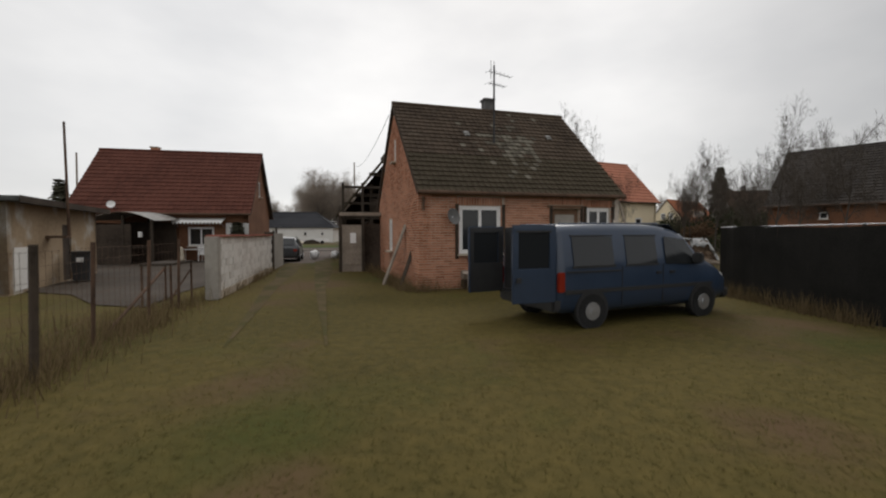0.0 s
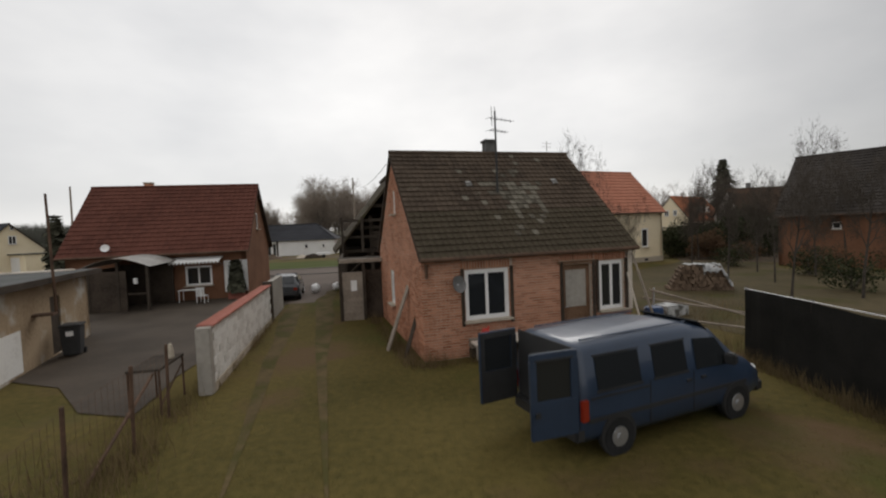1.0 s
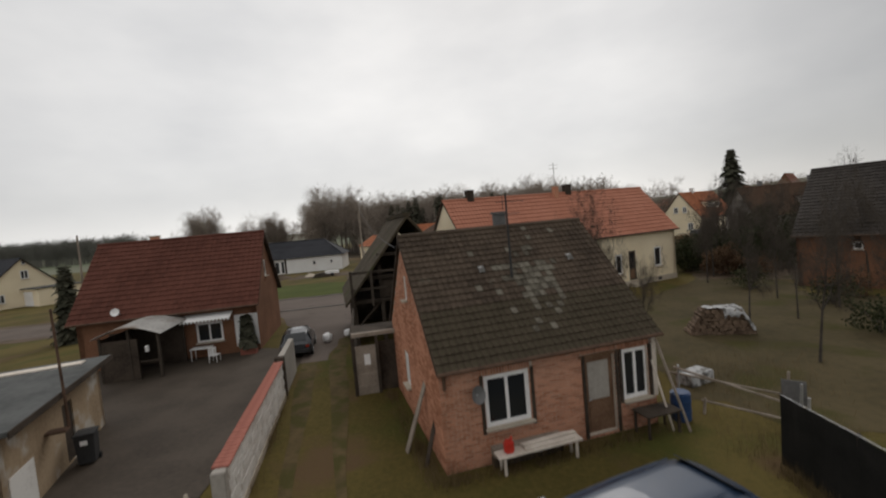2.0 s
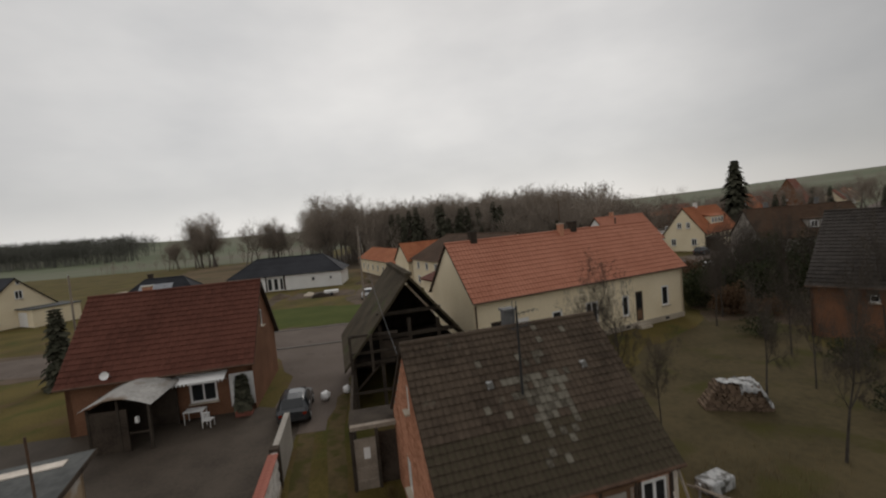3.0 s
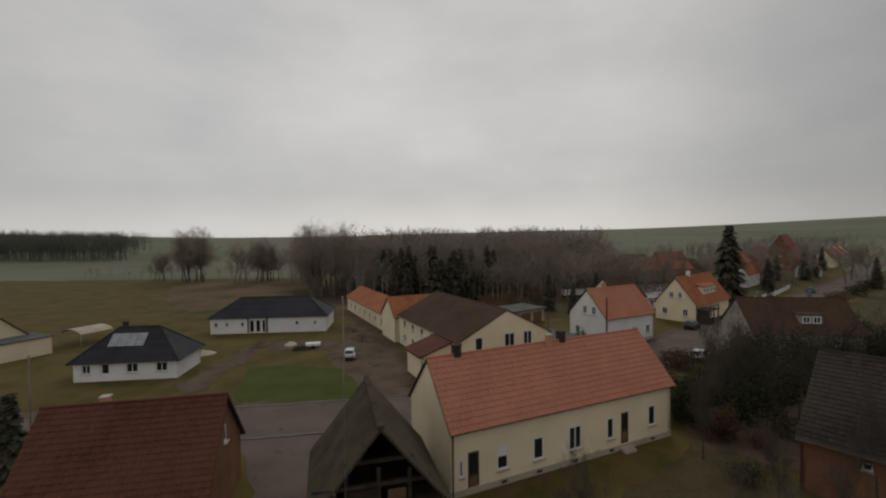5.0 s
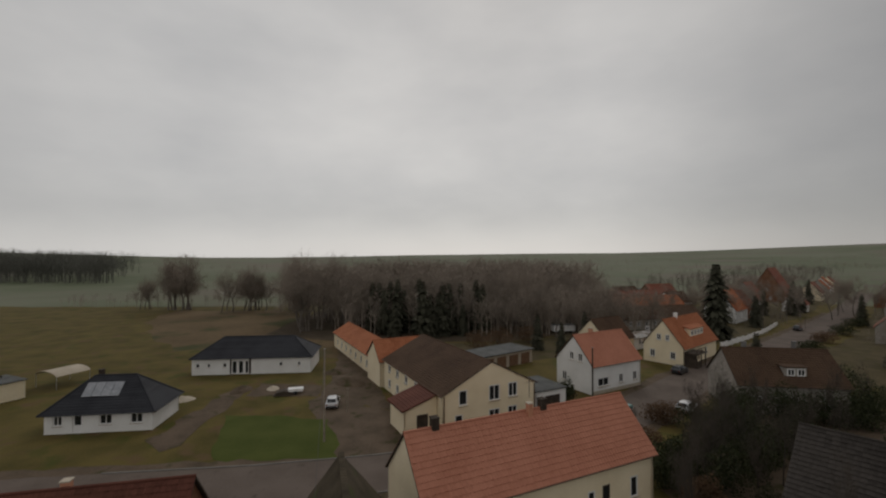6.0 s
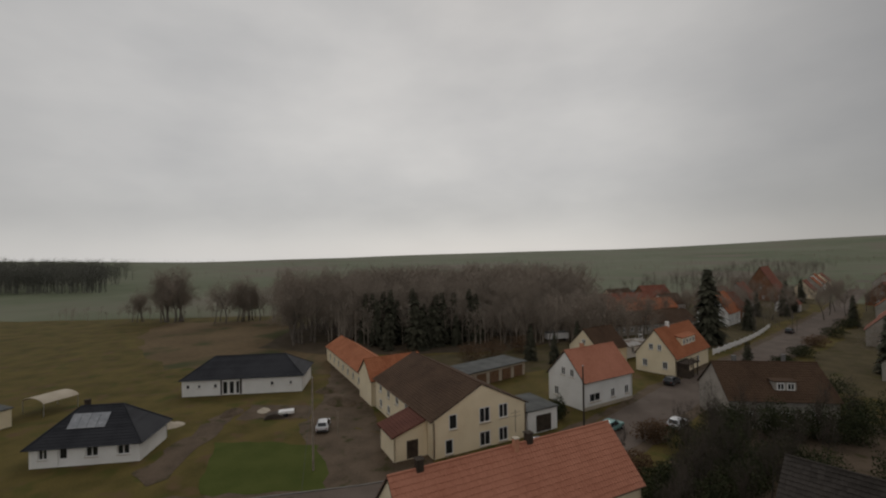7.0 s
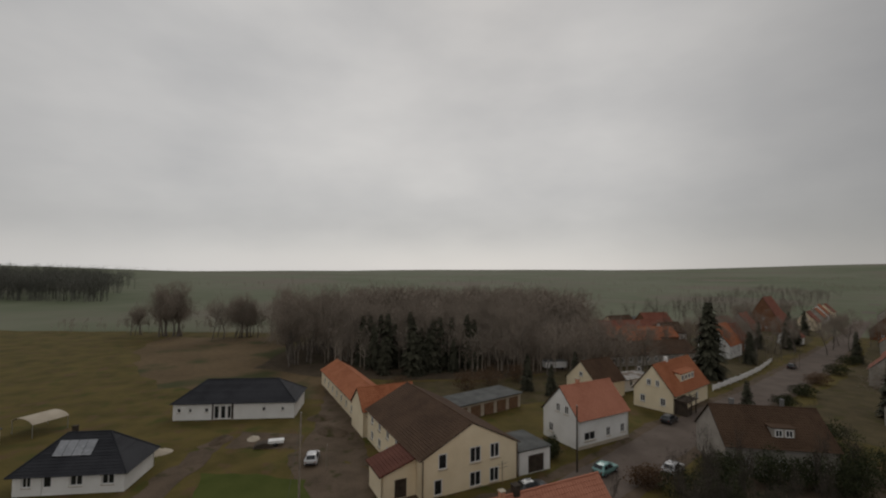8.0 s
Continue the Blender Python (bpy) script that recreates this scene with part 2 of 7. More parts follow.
SOLAR = material("solar_panel_glass", (0.20, 0.21, 0.23), (0.29, 0.30, 0.32), 0.6, 3, 0.25, 0)
GLASS = bpy.data.materials.new("window_glass")
GLASS.use_nodes = True
GLASS.node_tree.nodes["Principled BSDF"].inputs["Base Color"].default_value = (0.02, 0.022, 0.024, 1)
GLASS.node_tree.nodes["Principled BSDF"].inputs["Roughness"].default_value = 0.08


def let_light_through(m):
    """Thin blades: half of the light passes through."""
    n, l = m.node_tree.nodes, m.node_tree.links
    b, out = n["Principled BSDF"], n["Material Output"]
    tr, mix = n.new("ShaderNodeBsdfTranslucent"), n.new("ShaderNodeMixShader")
    l.new(b.inputs["Base Color"].links[0].from_socket, tr.inputs["Color"])
    mix.inputs[0].default_value = 0.45
    l.new(b.outputs[0], mix.inputs[1]), l.new(tr.outputs[0], mix.inputs[2])
    l.new(mix.outputs[0], out.inputs["Surface"])


for thin in (BLADE, WEED, RUSSET):
    let_light_through(thin)


# ---- mesh helpers ----
def part(name, bm, mat, parent=None, label="", m=None, smooth=False):
    """A bmesh or a (vertices, faces) pair as one mesh object, under a thing or a part."""
    me = bpy.data.meshes.new(name)
    if isinstance(bm, tuple):
        me.from_pydata([tuple(v) for v in bm[0]], [], [tuple(int(i) for i in f) for f in bm[1]])
    else:
        bmesh.ops.recalc_face_normals(bm, faces=bm.faces[:])
        bm.to_mesh(me)
        bm.free()
    me.materials.append(mat)
    if smooth:
        for p in me.polygons:
            p.use_smooth = True
    ob = new(name, me)
    if parent:
        ob.parent = parent
    if m is not None:
        ob.matrix_basis = m
    return tagged(ob, label)


def thing(name, label, category, m, group="", kind=""):
    ob = new(name)
    ob.empty_display_size = 0.2
    ob.matrix_basis = m
    return tagged(ob, label, category, group, kind)


def box(bm, x0, x1, y0, y1, z0, z1, m=None, bevel=0.0):
    r = bmesh.ops.create_cube(bm, size=1)
    vs = r["verts"]
    mm = Matrix.Translation(((x0 + x1) / 2, (y0 + y1) / 2, (z0 + z1) / 2)) @ Matrix.Diagonal((x1 - x0, y1 - y0, z1 - z0, 1))
    bmesh.ops.transform(bm, matrix=(m @ mm) if m is not None else mm, verts=vs)
    if bevel:
        es = {e for v in vs for e in v.link_edges}
        bmesh.ops.bevel(bm, geom=list(es), offset=bevel, segments=2, affect="EDGES")
    return bm


def boxed(*a, **k):
    return box(bmesh.new(), *a, **k)


def tube(bm, p, q, r0, r1=None, n=8):
    p, q = Vector(p), Vector(q)
    d = q - p
    r = bmesh.ops.create_cone(bm, cap_ends=True, segments=n, radius1=r0, radius2=r0 if r1 is None else r1, depth=d.length)
    bmesh.ops.transform(bm, matrix=Matrix.Translation((p + q) / 2) @ d.to_track_quat("Z", "Y").to_matrix().to_4x4(), verts=r["verts"])
    return bm


def prism(bm, outline, y0, y1):
    """An outline of (x, z) points, drawn out along y."""
    a = [bm.verts.new((x, y0, z)) for x, z in outline]
    b = [bm.verts.new((x, y1, z)) for x, z in outline]
    n = len(a)
    bm.faces.new(a), bm.faces.new(b[::-1])
    for i in range(n):
        bm.faces.new((a[i], b[i], b[(i + 1) % n], a[(i + 1) % n]))
    return bm


def wall_mesh(length, top, thick, holes, cuts=()):
    """A wall along x from y 0 to thick whose height is top(x), with real openings (x0, x1, z0, z1)."""
    bm = bmesh.new()
    xs = sorted({0.0, length, *cuts, *(h[0] for h in holes), *(h[1] for h in holes)})
    zc = sorted({0.0, *(h[2] for h in holes), *(h[3] for h in holes)})
    for a, b in zip(xs, xs[1:]):
        mid = (a + b) / 2
        zs = [z for z in zc if z < min(top(a), top(b)) - 0.01] + [None]
        for z, z2 in zip(zs, zs[1:]):
            if any(h[0] < mid < h[1] and h[2] - 0.001 < z < h[3] - 0.001 for h in holes):
                continue
            prism(bm, [(a, z), (b, z), (b, top(b) if z2 is None else z2), (a, top(a) if z2 is None else z2)], 0, thick)
    bmesh.ops.remove_doubles(bm, verts=bm.verts[:], dist=0.0005)
    return bm


def tiled_slope(length, run, rise, row=0.33, col=0.3, lift=0.055, seed=0):
    """A slope that climbs along y from z 0, laid with overlapping wavy tiles, each an island: vertices and faces."""
    rng = np.random.default_rng(seed)
    slope = math.hypot(run, rise)
    nr, nc = max(1, round(slope / row)), max(1, round(length / col))
    rw, cw = slope / nr, length / nc
    u, w = np.array((0, run, rise)) / slope, np.array((0, -rise, run)) / slope
    prof = np.array(((0, 0.0), (0.25, 0.35), (0.5, 1.0), (0.75, 0.35), (1.0, 0.0)))
    vs, fs = [], []
    for i in range(nr):
        for j in range(nc):
            k = len(vs)
            dz = rng.uniform(-0.006, 0.006)
            for s, up in ((i * rw - 0.03, lift), (i * rw + rw + 0.02, 0.006)):
                for a, h in prof:
                    vs.append(np.array(((j + a) * cw, 0, 0)) + u * s + w * (up + dz + h * 0.022))
            for a, h in prof:
                vs.append(np.array(((j + a) * cw, 0, 0)) + u * (i * rw - 0.03) + w * 0.0)
            for a in range(4):
                fs.append((k + a, k + a + 1, k + a + 6, k + a + 5))
                fs.append((k + 10 + a, k + 11 + a, k + a + 1, k + a))
    return vs, fs


def window_unit(parent, m, w, h, bars=1, frame_mat=None, sill=True, depth=0.07):
    """A window in an opening of w by h whose lower left corner is at m; bars: upright bars between the casements."""
    fm = frame_mat or PVC
    bm = bmesh.new()
    t = 0.12 if w > 0.6 else 0.08
    for b in ((0, t, 0, h), (w - t, w, 0, h), (t, w - t, 0, t), (t, w - t, h - t, h)):
        box(bm, b[0], b[1], 0, depth, b[2], b[3])
    for i in range(bars):
        c = w * (i + 1) / (bars + 1)
        box(bm, c - 0.045, c + 0.045, 0.0, depth, t, h - t)
    win = part("window", bm, fm, parent, m=m)
    for i in range(bars + 1):
        a = t if i == 0 else w * i / (bars + 1) + 0.045
        b = w - t if i == bars else w * (i + 1) / (bars + 1) - 0.045
        part("pane", boxed(a, b, depth * 0.5, depth * 0.5 + 0.012, t, h - t), GLASS, win)
    if sill:
        part("sill", boxed(-0.06, w + 0.06, -0.2, 0.0, -0.06, -0.005), SOCLE if fm is PVC else fm, win)
    return win


def house(name, label, m, L, D, eave, ridge, wall_mat, roof_mat, front=(), right=(), back=(), left=(), over=0.3, side_over=0.2,
          row=0.34, col=0.3, socle=0.0, tiles=True, gutter=True, thick=0.3, skip_front_tiles=False, seed=1):
    """A gabled house: x along the front, y back, z up. Openings: (x0, x1, z0, z1, kind), kind window bars or "door" or "hole"."""
    hs = thing(name, label, "house", m)
    rise = (ridge - eave) / (D / 2)

    def gable(x):
        return eave + rise * (D / 2 - abs(x - D / 2))

    sides = (("front", L, lambda x: eave, (), front, Matrix.Identity(4)),
             ("right", D, gable, (D / 2,), right, pose(L, 0, 0, 0, 0, 90)),
             ("back", L, lambda x: eave, (), back, pose(L, D, 0, 0, 0, 180)),
             ("left", D, gable, (D / 2,), left, pose(0, D, 0, 0, 0, -90)))
    for side, length, top, cuts, holes, sm in sides:
        trim = thick if side in ("right", "left") else 0
        bm = wall_mesh(length, top, thick, [h[:4] for h in holes], cuts)
        sm2 = sm @ Matrix.Translation((0, 0.003 if trim else 0, 0))
        wall = part("wall", bm, wall_mat, hs, m=sm2)
        for x0, x1, z0, z1, k in holes:
            if k == "hole":
                continue
            at = sm @ Matrix.Translation((x0, 0.02, z0))
            if k == "door":
                dr = part("door", boxed(0, x1 - x0, 0, 0.06, 0, z1 - z0), DARKWOOD, hs, m=at)
                part("panel", boxed(0.12, x1 - x0 - 0.12, -0.015, -0.001, 0.15, 0.9), BROWNWOOD, dr)
                part("pane", boxed(0.15, x1 - x0 - 0.15, -0.012, -0.001, 1.1, z1 - z0 - 0.15), GLASS, dr)
            else:
                window_unit(hs, at, x1 - x0, z1 - z0, k)
    if socle:
        part("socle", boxed(-0.03, L + 0.03, -0.03, 0.0, 0, socle), SOCLE, hs)
    run, up = D / 2 + over, rise * (D / 2 + over)
    z0 = eave - rise * over
    for back_side in (False, True):
        rm = Matrix.Translation((-side_over, -over, z0 + 0.05)) if not back_side else pose(L + side_over, D + over, z0 + 0.05, 0, 0, 180)
        slab = bmesh.new()
        n = Vector((0, -up, run)).normalized() * 0.1
        v = [slab.verts.new(p) for p in ((0, 0, 0), (L + 2 * side_over, 0, 0), (L + 2 * side_over, run, up), (0, run, up))]
        w = [slab.verts.new(p.co - n) for p in v]
        slab.faces.new(v), slab.faces.new(w[::-1])
        for i in range(4):
            slab.faces.new((v[i], w[i], w[(i + 1) % 4], v[(i + 1) % 4]))
        roof = part("roof", slab, roof_mat if not tiles else DARKWOOD, hs, m=rm)
        if tiles and not (skip_front_tiles and not back_side):
            tagged(part("roof_tiles", tiled_slope(L + 2 * side_over, run, up, row, col, seed=seed + back_side), roof_mat, roof), kind="stuff")
        if gutter:
            bm = bmesh.new()
            tube(bm, (0, -0.06, -0.03), (L + 2 * side_over, -0.06, -0.03), 0.06, n=8)
            part("gutter", bm, RUST, roof)
    bm = bmesh.new()
    tube(bm, (-side_over, D / 2, ridge + 0.07), (L + side_over, D / 2, ridge + 0.07), 0.1, n=8)
    part("ridge_tiles", bm, roof_mat, hs)
    return hs


def chimney(parent, x, y, z0, z1, w=0.5, mat=None):
    c = part("chimney", boxed(x - w / 2, x + w / 2, y - w / 2, y + w / 2, z0, z1), mat or BRICKS, parent)
    part("chimney_cap", boxed(x - w / 2 - 0.05, x + w / 2 + 0.05, y - w / 2 - 0.05, y + w / 2 + 0.05, z1 + 0.003, z1 + 0.08), mat or SOCLE, c)


def hip_house(name, label, m, L, D, eave, ridge, wall_mat, roof_mat, front=(), right=(), left=(), over=0.5, hip=None):
    """A bungalow under a hipped roof."""
    hs = thing(name, label, "house", m)
    for length, holes, sm in ((L, front, Matrix.Identity(4)), (D, right, pose(L, 0.003, 0, 0, 0, 90)), (L, (), pose(L, D, 0, 0, 0, 180)), (D, left, pose(0, D - 0.003, 0, 0, 0, -90))):
        part("wall", wall_mesh(length, lambda x: eave, 0.3, [h[:4] for h in holes]), wall_mat, hs, m=sm)
        for x0, x1, z0, z1, k in holes:
            at = sm @ Matrix.Translation((x0, 0.12, z0))
            if k == "door":
                dr = part("door", boxed(0, x1 - x0, 0, 0.06, 0, z1 - z0), PVC, hs, m=at)
                part("pane", boxed(0.2, x1 - x0 - 0.2, -0.012, -0.001, 0.9, z1 - z0 - 0.2), GLASS, dr)
            elif k != "hole":
                window_unit(hs, at, x1 - x0, z1 - z0, k)
    h = hip or D / 2
    o = over
    zb = eave - o * (ridge - eave) / (D / 2)
    e = [(-o, -o, zb), (L + o, -o, zb), (L + o, D + o, zb), (-o, D + o, zb)]
    r = [(h, D / 2, ridge), (L - h, D / 2, ridge)]
    for f in ((e[0], e[1], r[1], r[0]), (e[1], e[2], r[1]), (e[2], e[3], r[0], r[1]), (e[3], e[0], r[0])):
        bm = bmesh.new()
        vs = [bm.verts.new(p) for p in f]
        fc = bm.faces.new(vs)
        bmesh.ops.solidify(bm, geom=[fc], thickness=0.12)
        part("roof_slope", bm, roof_mat, hs)
        # courses: thin raised strips across the slope
        a, b, t0, t1 = Vector(f[0]), Vector(f[1]), Vector(f[-1]), Vector(f[2])
        nrm = (b - a).cross(t0 - a).normalized()
        if nrm.z < 0:
            nrm = -nrm
        rows = 14
        bm = bmesh.new()
        for i in range(rows):
            p0, p1 = a.lerp(t0, i / rows), b.lerp(t1, i / rows)
            q0, q1 = a.lerp(t0, (i + 1.06) / rows), b.lerp(t1, (i + 1.06) / rows)
            v = [bm.verts.new(p) for p in (p0 + nrm * 0.055, p1 + nrm * 0.055, q1 + nrm * 0.012, q0 + nrm * 0.012, p0 + nrm * 0.004, p1 + nrm * 0.004)]
            if (v[2].co - v[3].co).length > 0.05:
                bm.faces.new(v[:4])
            else:
                bm.faces.new(v[:3])
            bm.faces.new((v[0], v[4], v[5], v[1]))
        tagged(part("tile_course", bm, roof_mat, hs), kind="stuff")
    bm = bmesh.new()
    for p, q in ((r[0], r[1]), (e[0], r[0]), (e[3], r[0]), (e[1], r[1]), (e[2], r[1])):
        tube(bm, Vector(p) + Vector((0, 0, 0.05)), Vector(q) + Vector((0, 0, 0.05)), 0.1, n=6)
    part("ridge_tiles", bm, roof_mat, hs)
    return hs


# ---- ground, road, tracks ----
def height(x, y):
    r = math.hypot(x, y - 20)
    s = min(1, max(0, (r - 330) / 1700))
    s = s * s * (3 - 2 * s)
    left = math.exp(-(((x + 900) / 420) ** 2 + ((y - 800) / 330) ** 2))
    return s * (15 + 16 * math.sin(x * 0.0011 + 0.6) + 7 * math.sin(y * 0.0023 + x * 0.0017)) + 22 * left * min(1, r / 400) + 48 * math.exp(-(((x - 1700) / 700) ** 2 + ((y - 1300) / 800) ** 2)) * s


def ground_sheet():
    vs, fs = [], []
    rings = [0, 6, 12, 20, 30, 45, 65, 90, 130, 180, 250, 330, 420, 520, 650, 800, 1000, 1250, 1550, 1900, 2300, 2800, 3500, 4600]
    n = 96
    for r in rings:
        for k in range(n):
            a = 2 * math.pi * k / n
            x, y = r * math.cos(a), 20 + r * math.sin(a)
            vs.append((x, y, height(x, y)))
    for i in range(len(rings) - 1):
        for k in range(n):
            a, b, c, d = i * n + k, i * n + (k + 1) % n, (i + 1) * n + (k + 1) % n, (i + 1) * n + k
            fs.append((a, d, c) if i == 0 else (a, d, c, b))
    return vs, fs


ground = part("ground", ground_sheet(), GRASS, smooth=True)
ground.data.materials.append(FIELD)
for f in ground.data.polygons:
    c = f.center
    r = math.hypot(c.x, c.y - 20)
    if r > 240:
        f.material_index = 1
tagged(ground, "uneven meadow grass ground with bare brown patches", "ground", kind="structure")


def patch(name, label, category, outline, z, mat, ragged=0.5, seed=0, step=1.5, thick=0.0, follow=False):
    """A thin sheet with an uneven edge laid on the ground."""
    rng = random.Random(seed)
    pts = []
    for (x0, y0), (x1, y1) in zip(outline, outline[1:] + outline[:1]):
        n = max(1, int(math.hypot(x1 - x0, y1 - y0) / step))
        for i in range(n):
            f = i / n
            pts.append((x0 + (x1 - x0) * f + rng.uniform(-ragged, ragged), y0 + (y1 - y0) * f + rng.uniform(-ragged, ragged)))
    bm = bmesh.new()
    f = bm.faces.new([bm.verts.new((x, y, z + (height(x, y) if follow else 0))) for x, y in pts])
    bmesh.ops.triangulate(bm, faces=[f])
    bm.normal_update()
    for f in bm.faces:
        if f.normal.z < 0:
            f.normal_flip()
    me = bpy.data.meshes.new(name)
    bm.to_mesh(me)
    bm.free()
    me.materials.append(mat)
    return tagged(new(name, me), label, category, kind="structure")


def band(name, label, category, line, width, z, mat, edge=0.0, seed=0, kind="structure", taper=0):
    """A strip of a given width along a line of points."""
    rng = random.Random(seed)
    pts = []
    for (x0, y0), (x1, y1) in zip(line, line[1:]):
        n = max(1, int(math.hypot(x1 - x0, y1 - y0) / 2.0))
        pts += [(x0 + (x1 - x0) * i / n, y0 + (y1 - y0) * i / n) for i in range(n)]
    pts.append(line[-1])
    vs, fs = [], []
    for i, (x, y) in enumerate(pts):
        a, b = pts[max(0, i - 1)], pts[min(len(pts) - 1, i + 1)]
        d = Vector((b[0] - a[0], b[1] - a[1])).normalized()
        for s in (1, -1):
            w = (width / 2 + rng.uniform(-edge, edge)) * (min(1.0, (i + 0.2) / taper) if taper else 1.0)
            px, py = x - d.y * w * s, y + d.x * w * s
            vs.append((px, py, z + height(px, py)))
    for i in range(len(pts) - 1):
        fs.append((2 * i, 2 * i + 1, 2 * i + 3, 2 * i + 2))
    return tagged(part(name, (vs, fs), mat), label, category, kind=kind)


def offset(line, d):
    out = []
    for i, (x, y) in enumerate(line):
        a, b = line[max(0, i - 1)], line[min(len(line) - 1, i + 1)]
        v = Vector((b[0] - a[0], b[1] - a[1])).normalized()
        out.append((x - v.y * d, y + v.x * d))
    return out


ROAD = [(-110, 37), (-60, 41), (-30, 44.3), (-16, 45.8), (-4, 48), (8, 51.5), (20, 57.5), (33, 68.5), (46, 80), (60, 90.5), (74.5, 101), (110, 130), (149, 163), (220, 228), (320, 322), (430, 425)]
band("road", "worn cobbled village road with dirty edges", "road", ROAD, 7.4, 0.03, COBBLE, 0.15, 1)
for side in (4.4, -4.4):
    band("verge", "muddy gravel verge along the village road", "verge", offset(ROAD[1:13], side), 1.8, 0.018, MUD, 0.5, 3)
for side in (3.75, -3.75):
    line = offset(ROAD[2:7], side)
    k = band("kerb", "low stone kerb of the village road", "kerb", line, 0.16, 0.10, KERB)
    e = bmesh.new()
    e.from_mesh(k.data)
    r = bmesh.ops.extrude_face_region(e, geom=e.faces[:])
    bmesh.ops.translate(e, vec=(0, 0, -0.12), verts=[v for v in r["geom"] if isinstance(v, bmesh.types.BMVert)])
    e.to_mesh(k.data)
    e.free()

patch("yard", "dark paved farmyard behind the garden wall", "yard", [(-7.3, 11.6), (-9.4, 28.5), (-12.4, 29.0), (-22.4, 26.9), (-27, 26.4), (-27, 21), (-16, 19), (-14.3, 15.6), (-12.7, 13.6), (-10.3, 12.5), (-8.3, 11.0), (-7.0, 10.3)], 0.025, PAVED, 0.22)
patch("driveway_mouth", "wide gravel mouth of the farm track at the road", "track", [(-9.5, 43), (-17.5, 42.6), (-12.4, 34), (-10.6, 25), (-7.6, 25), (-7.6, 36), (-5, 43.8)], 0.02, COBBLE, 0.35, 4)
for k, (dx, w) in enumerate(((-0.75, 0.8), (0.75, 0.8))):
    band("wheel_rut", "brown muddy wheel rut in the grass", "track", [(-2.6 + dx, 7.0), (-3.6 + dx, 10.5), (-4.7 + dx, 14.2), (-5.9 + dx, 19), (-7.6 + dx, 25.5), (-8.8 + dx, 33)], w, 0.012 + 0.004 * k, RUT, 0.1, 5 + k, taper=5)
patch("lawn", "bright green mown lawn across the road", "lawn", [(-21.4, 50.6), (-23.6, 57), (-25.8, 63.5), (-18.5, 63.2), (-12.4, 61.8), (-9.6, 55.5), (-8.4, 51.0)], 0.03, LAWN, 0.4, 6)
patch("dirt_lot", "bare brown earth beside the hall", "track", [(-15.5, 72), (-4.0, 64.5), (-4.8, 68), (-10, 84), (-17, 108), (-21, 108), (-17.0, 88)], 0.02, MUD, 0.4, 7)
patch("dirt_lot", "muddy forecourt of the hall at the road", "track", [(-10.0, 52.4), (-13.4, 61), (-17.0, 69.2), (-15.5, 71.8), (-4.0, 64.3), (-1.0, 62), (2.4, 59.4), (2.8, 54)], 0.024, MUD, 0.3, 17)
patch("dirt_lot", "muddy strip behind the lawn", "track", [(-27, 71.3), (-16, 71.3), (-17, 77), (-27, 78)], 0.022, MUD, 0.4, 27)
patch("gravel_path", "pale sandy path beside the bungalow", "track", [(-31.0, 55), (-27.2, 53), (-26.6, 66), (-27.6, 74), (-30.5, 74)], 0.028, MUD, 0.7, 8)
patch("wood_floor", "dark leaf litter under the village wood", "woodland", [(-44, 124), (-24, 114), (14, 112), (44, 124), (64, 142), (70, 232), (-42, 234)], 0.017, LITTER, 1.2, 41, 5)
patch("village_gardens", "brown winter gardens behind the hall", "garden", [(6, 92), (30, 96), (46, 104), (62, 116), (60, 138), (44, 123), (14, 111), (-6, 111), (-8, 100)], 0.02, GARDEN, 1.0, 42, 4)
patch("dry_meadow", "dry yellow-brown meadow behind the new buildings", "meadow", [(-70, 118), (-92, 150), (-98, 174), (-58, 176), (-34, 144), (-26, 124), (-19, 110), (-17.5, 97), (-44, 101), (-58, 104)], 0.015, DRY, 2.0, 9, 6)
patch("field", "wide green winter field", "field", [(-330, 196), (-420, 330), (-250, 330), (-60, 300), (-62, 190), (-150, 187)], 0.02, FIELD, 2, 10, 12, follow=True)


def grass_tufts(count, seed=3):
    rng = np.random.default_rng(seed)
    x, y = rng.uniform(-12, 9, count), 2.2 + 26 * rng.random(count) ** 1.7
    keep = ~((x < -5.7 - (y - 10) * 0.19) & (y > 9.5)) & ~((y > 13.2 + (x + 0.85) * 0.325) & (x > -1.2)) & (x < 7.5) & ~((x < -8.2 - (y - 20) * 0.1) & (y > 18))
    x, y = x[keep], y[keep]
    n = len(x)
    h = rng.uniform(0.006, 0.022, n) * (1 + (rng.random(n) < 0.02) * 1.2)
    a, lean = rng.uniform(0, 6.28, n), rng.uniform(0.02, 0.08, n)
    b = rng.uniform(0.003, 0.007, n)
    v = np.empty((n, 3, 3))
    v[:, 0] = np.stack((x - b * np.cos(a), y - b * np.sin(a), np.zeros(n)), 1)
    v[:, 1] = np.stack((x + b * np.cos(a), y + b * np.sin(a), np.zeros(n)), 1)
    v[:, 2] = np.stack((x + lean * np.sin(a), y - lean * np.cos(a), h), 1)
    return v.reshape(-1, 3).tolist(), np.arange(3 * n).reshape(-1, 3).tolist()


tagged(part("grass", grass_tufts(110000), BLADE), "short rough winter grass with brown blades", "grass", kind="stuff")


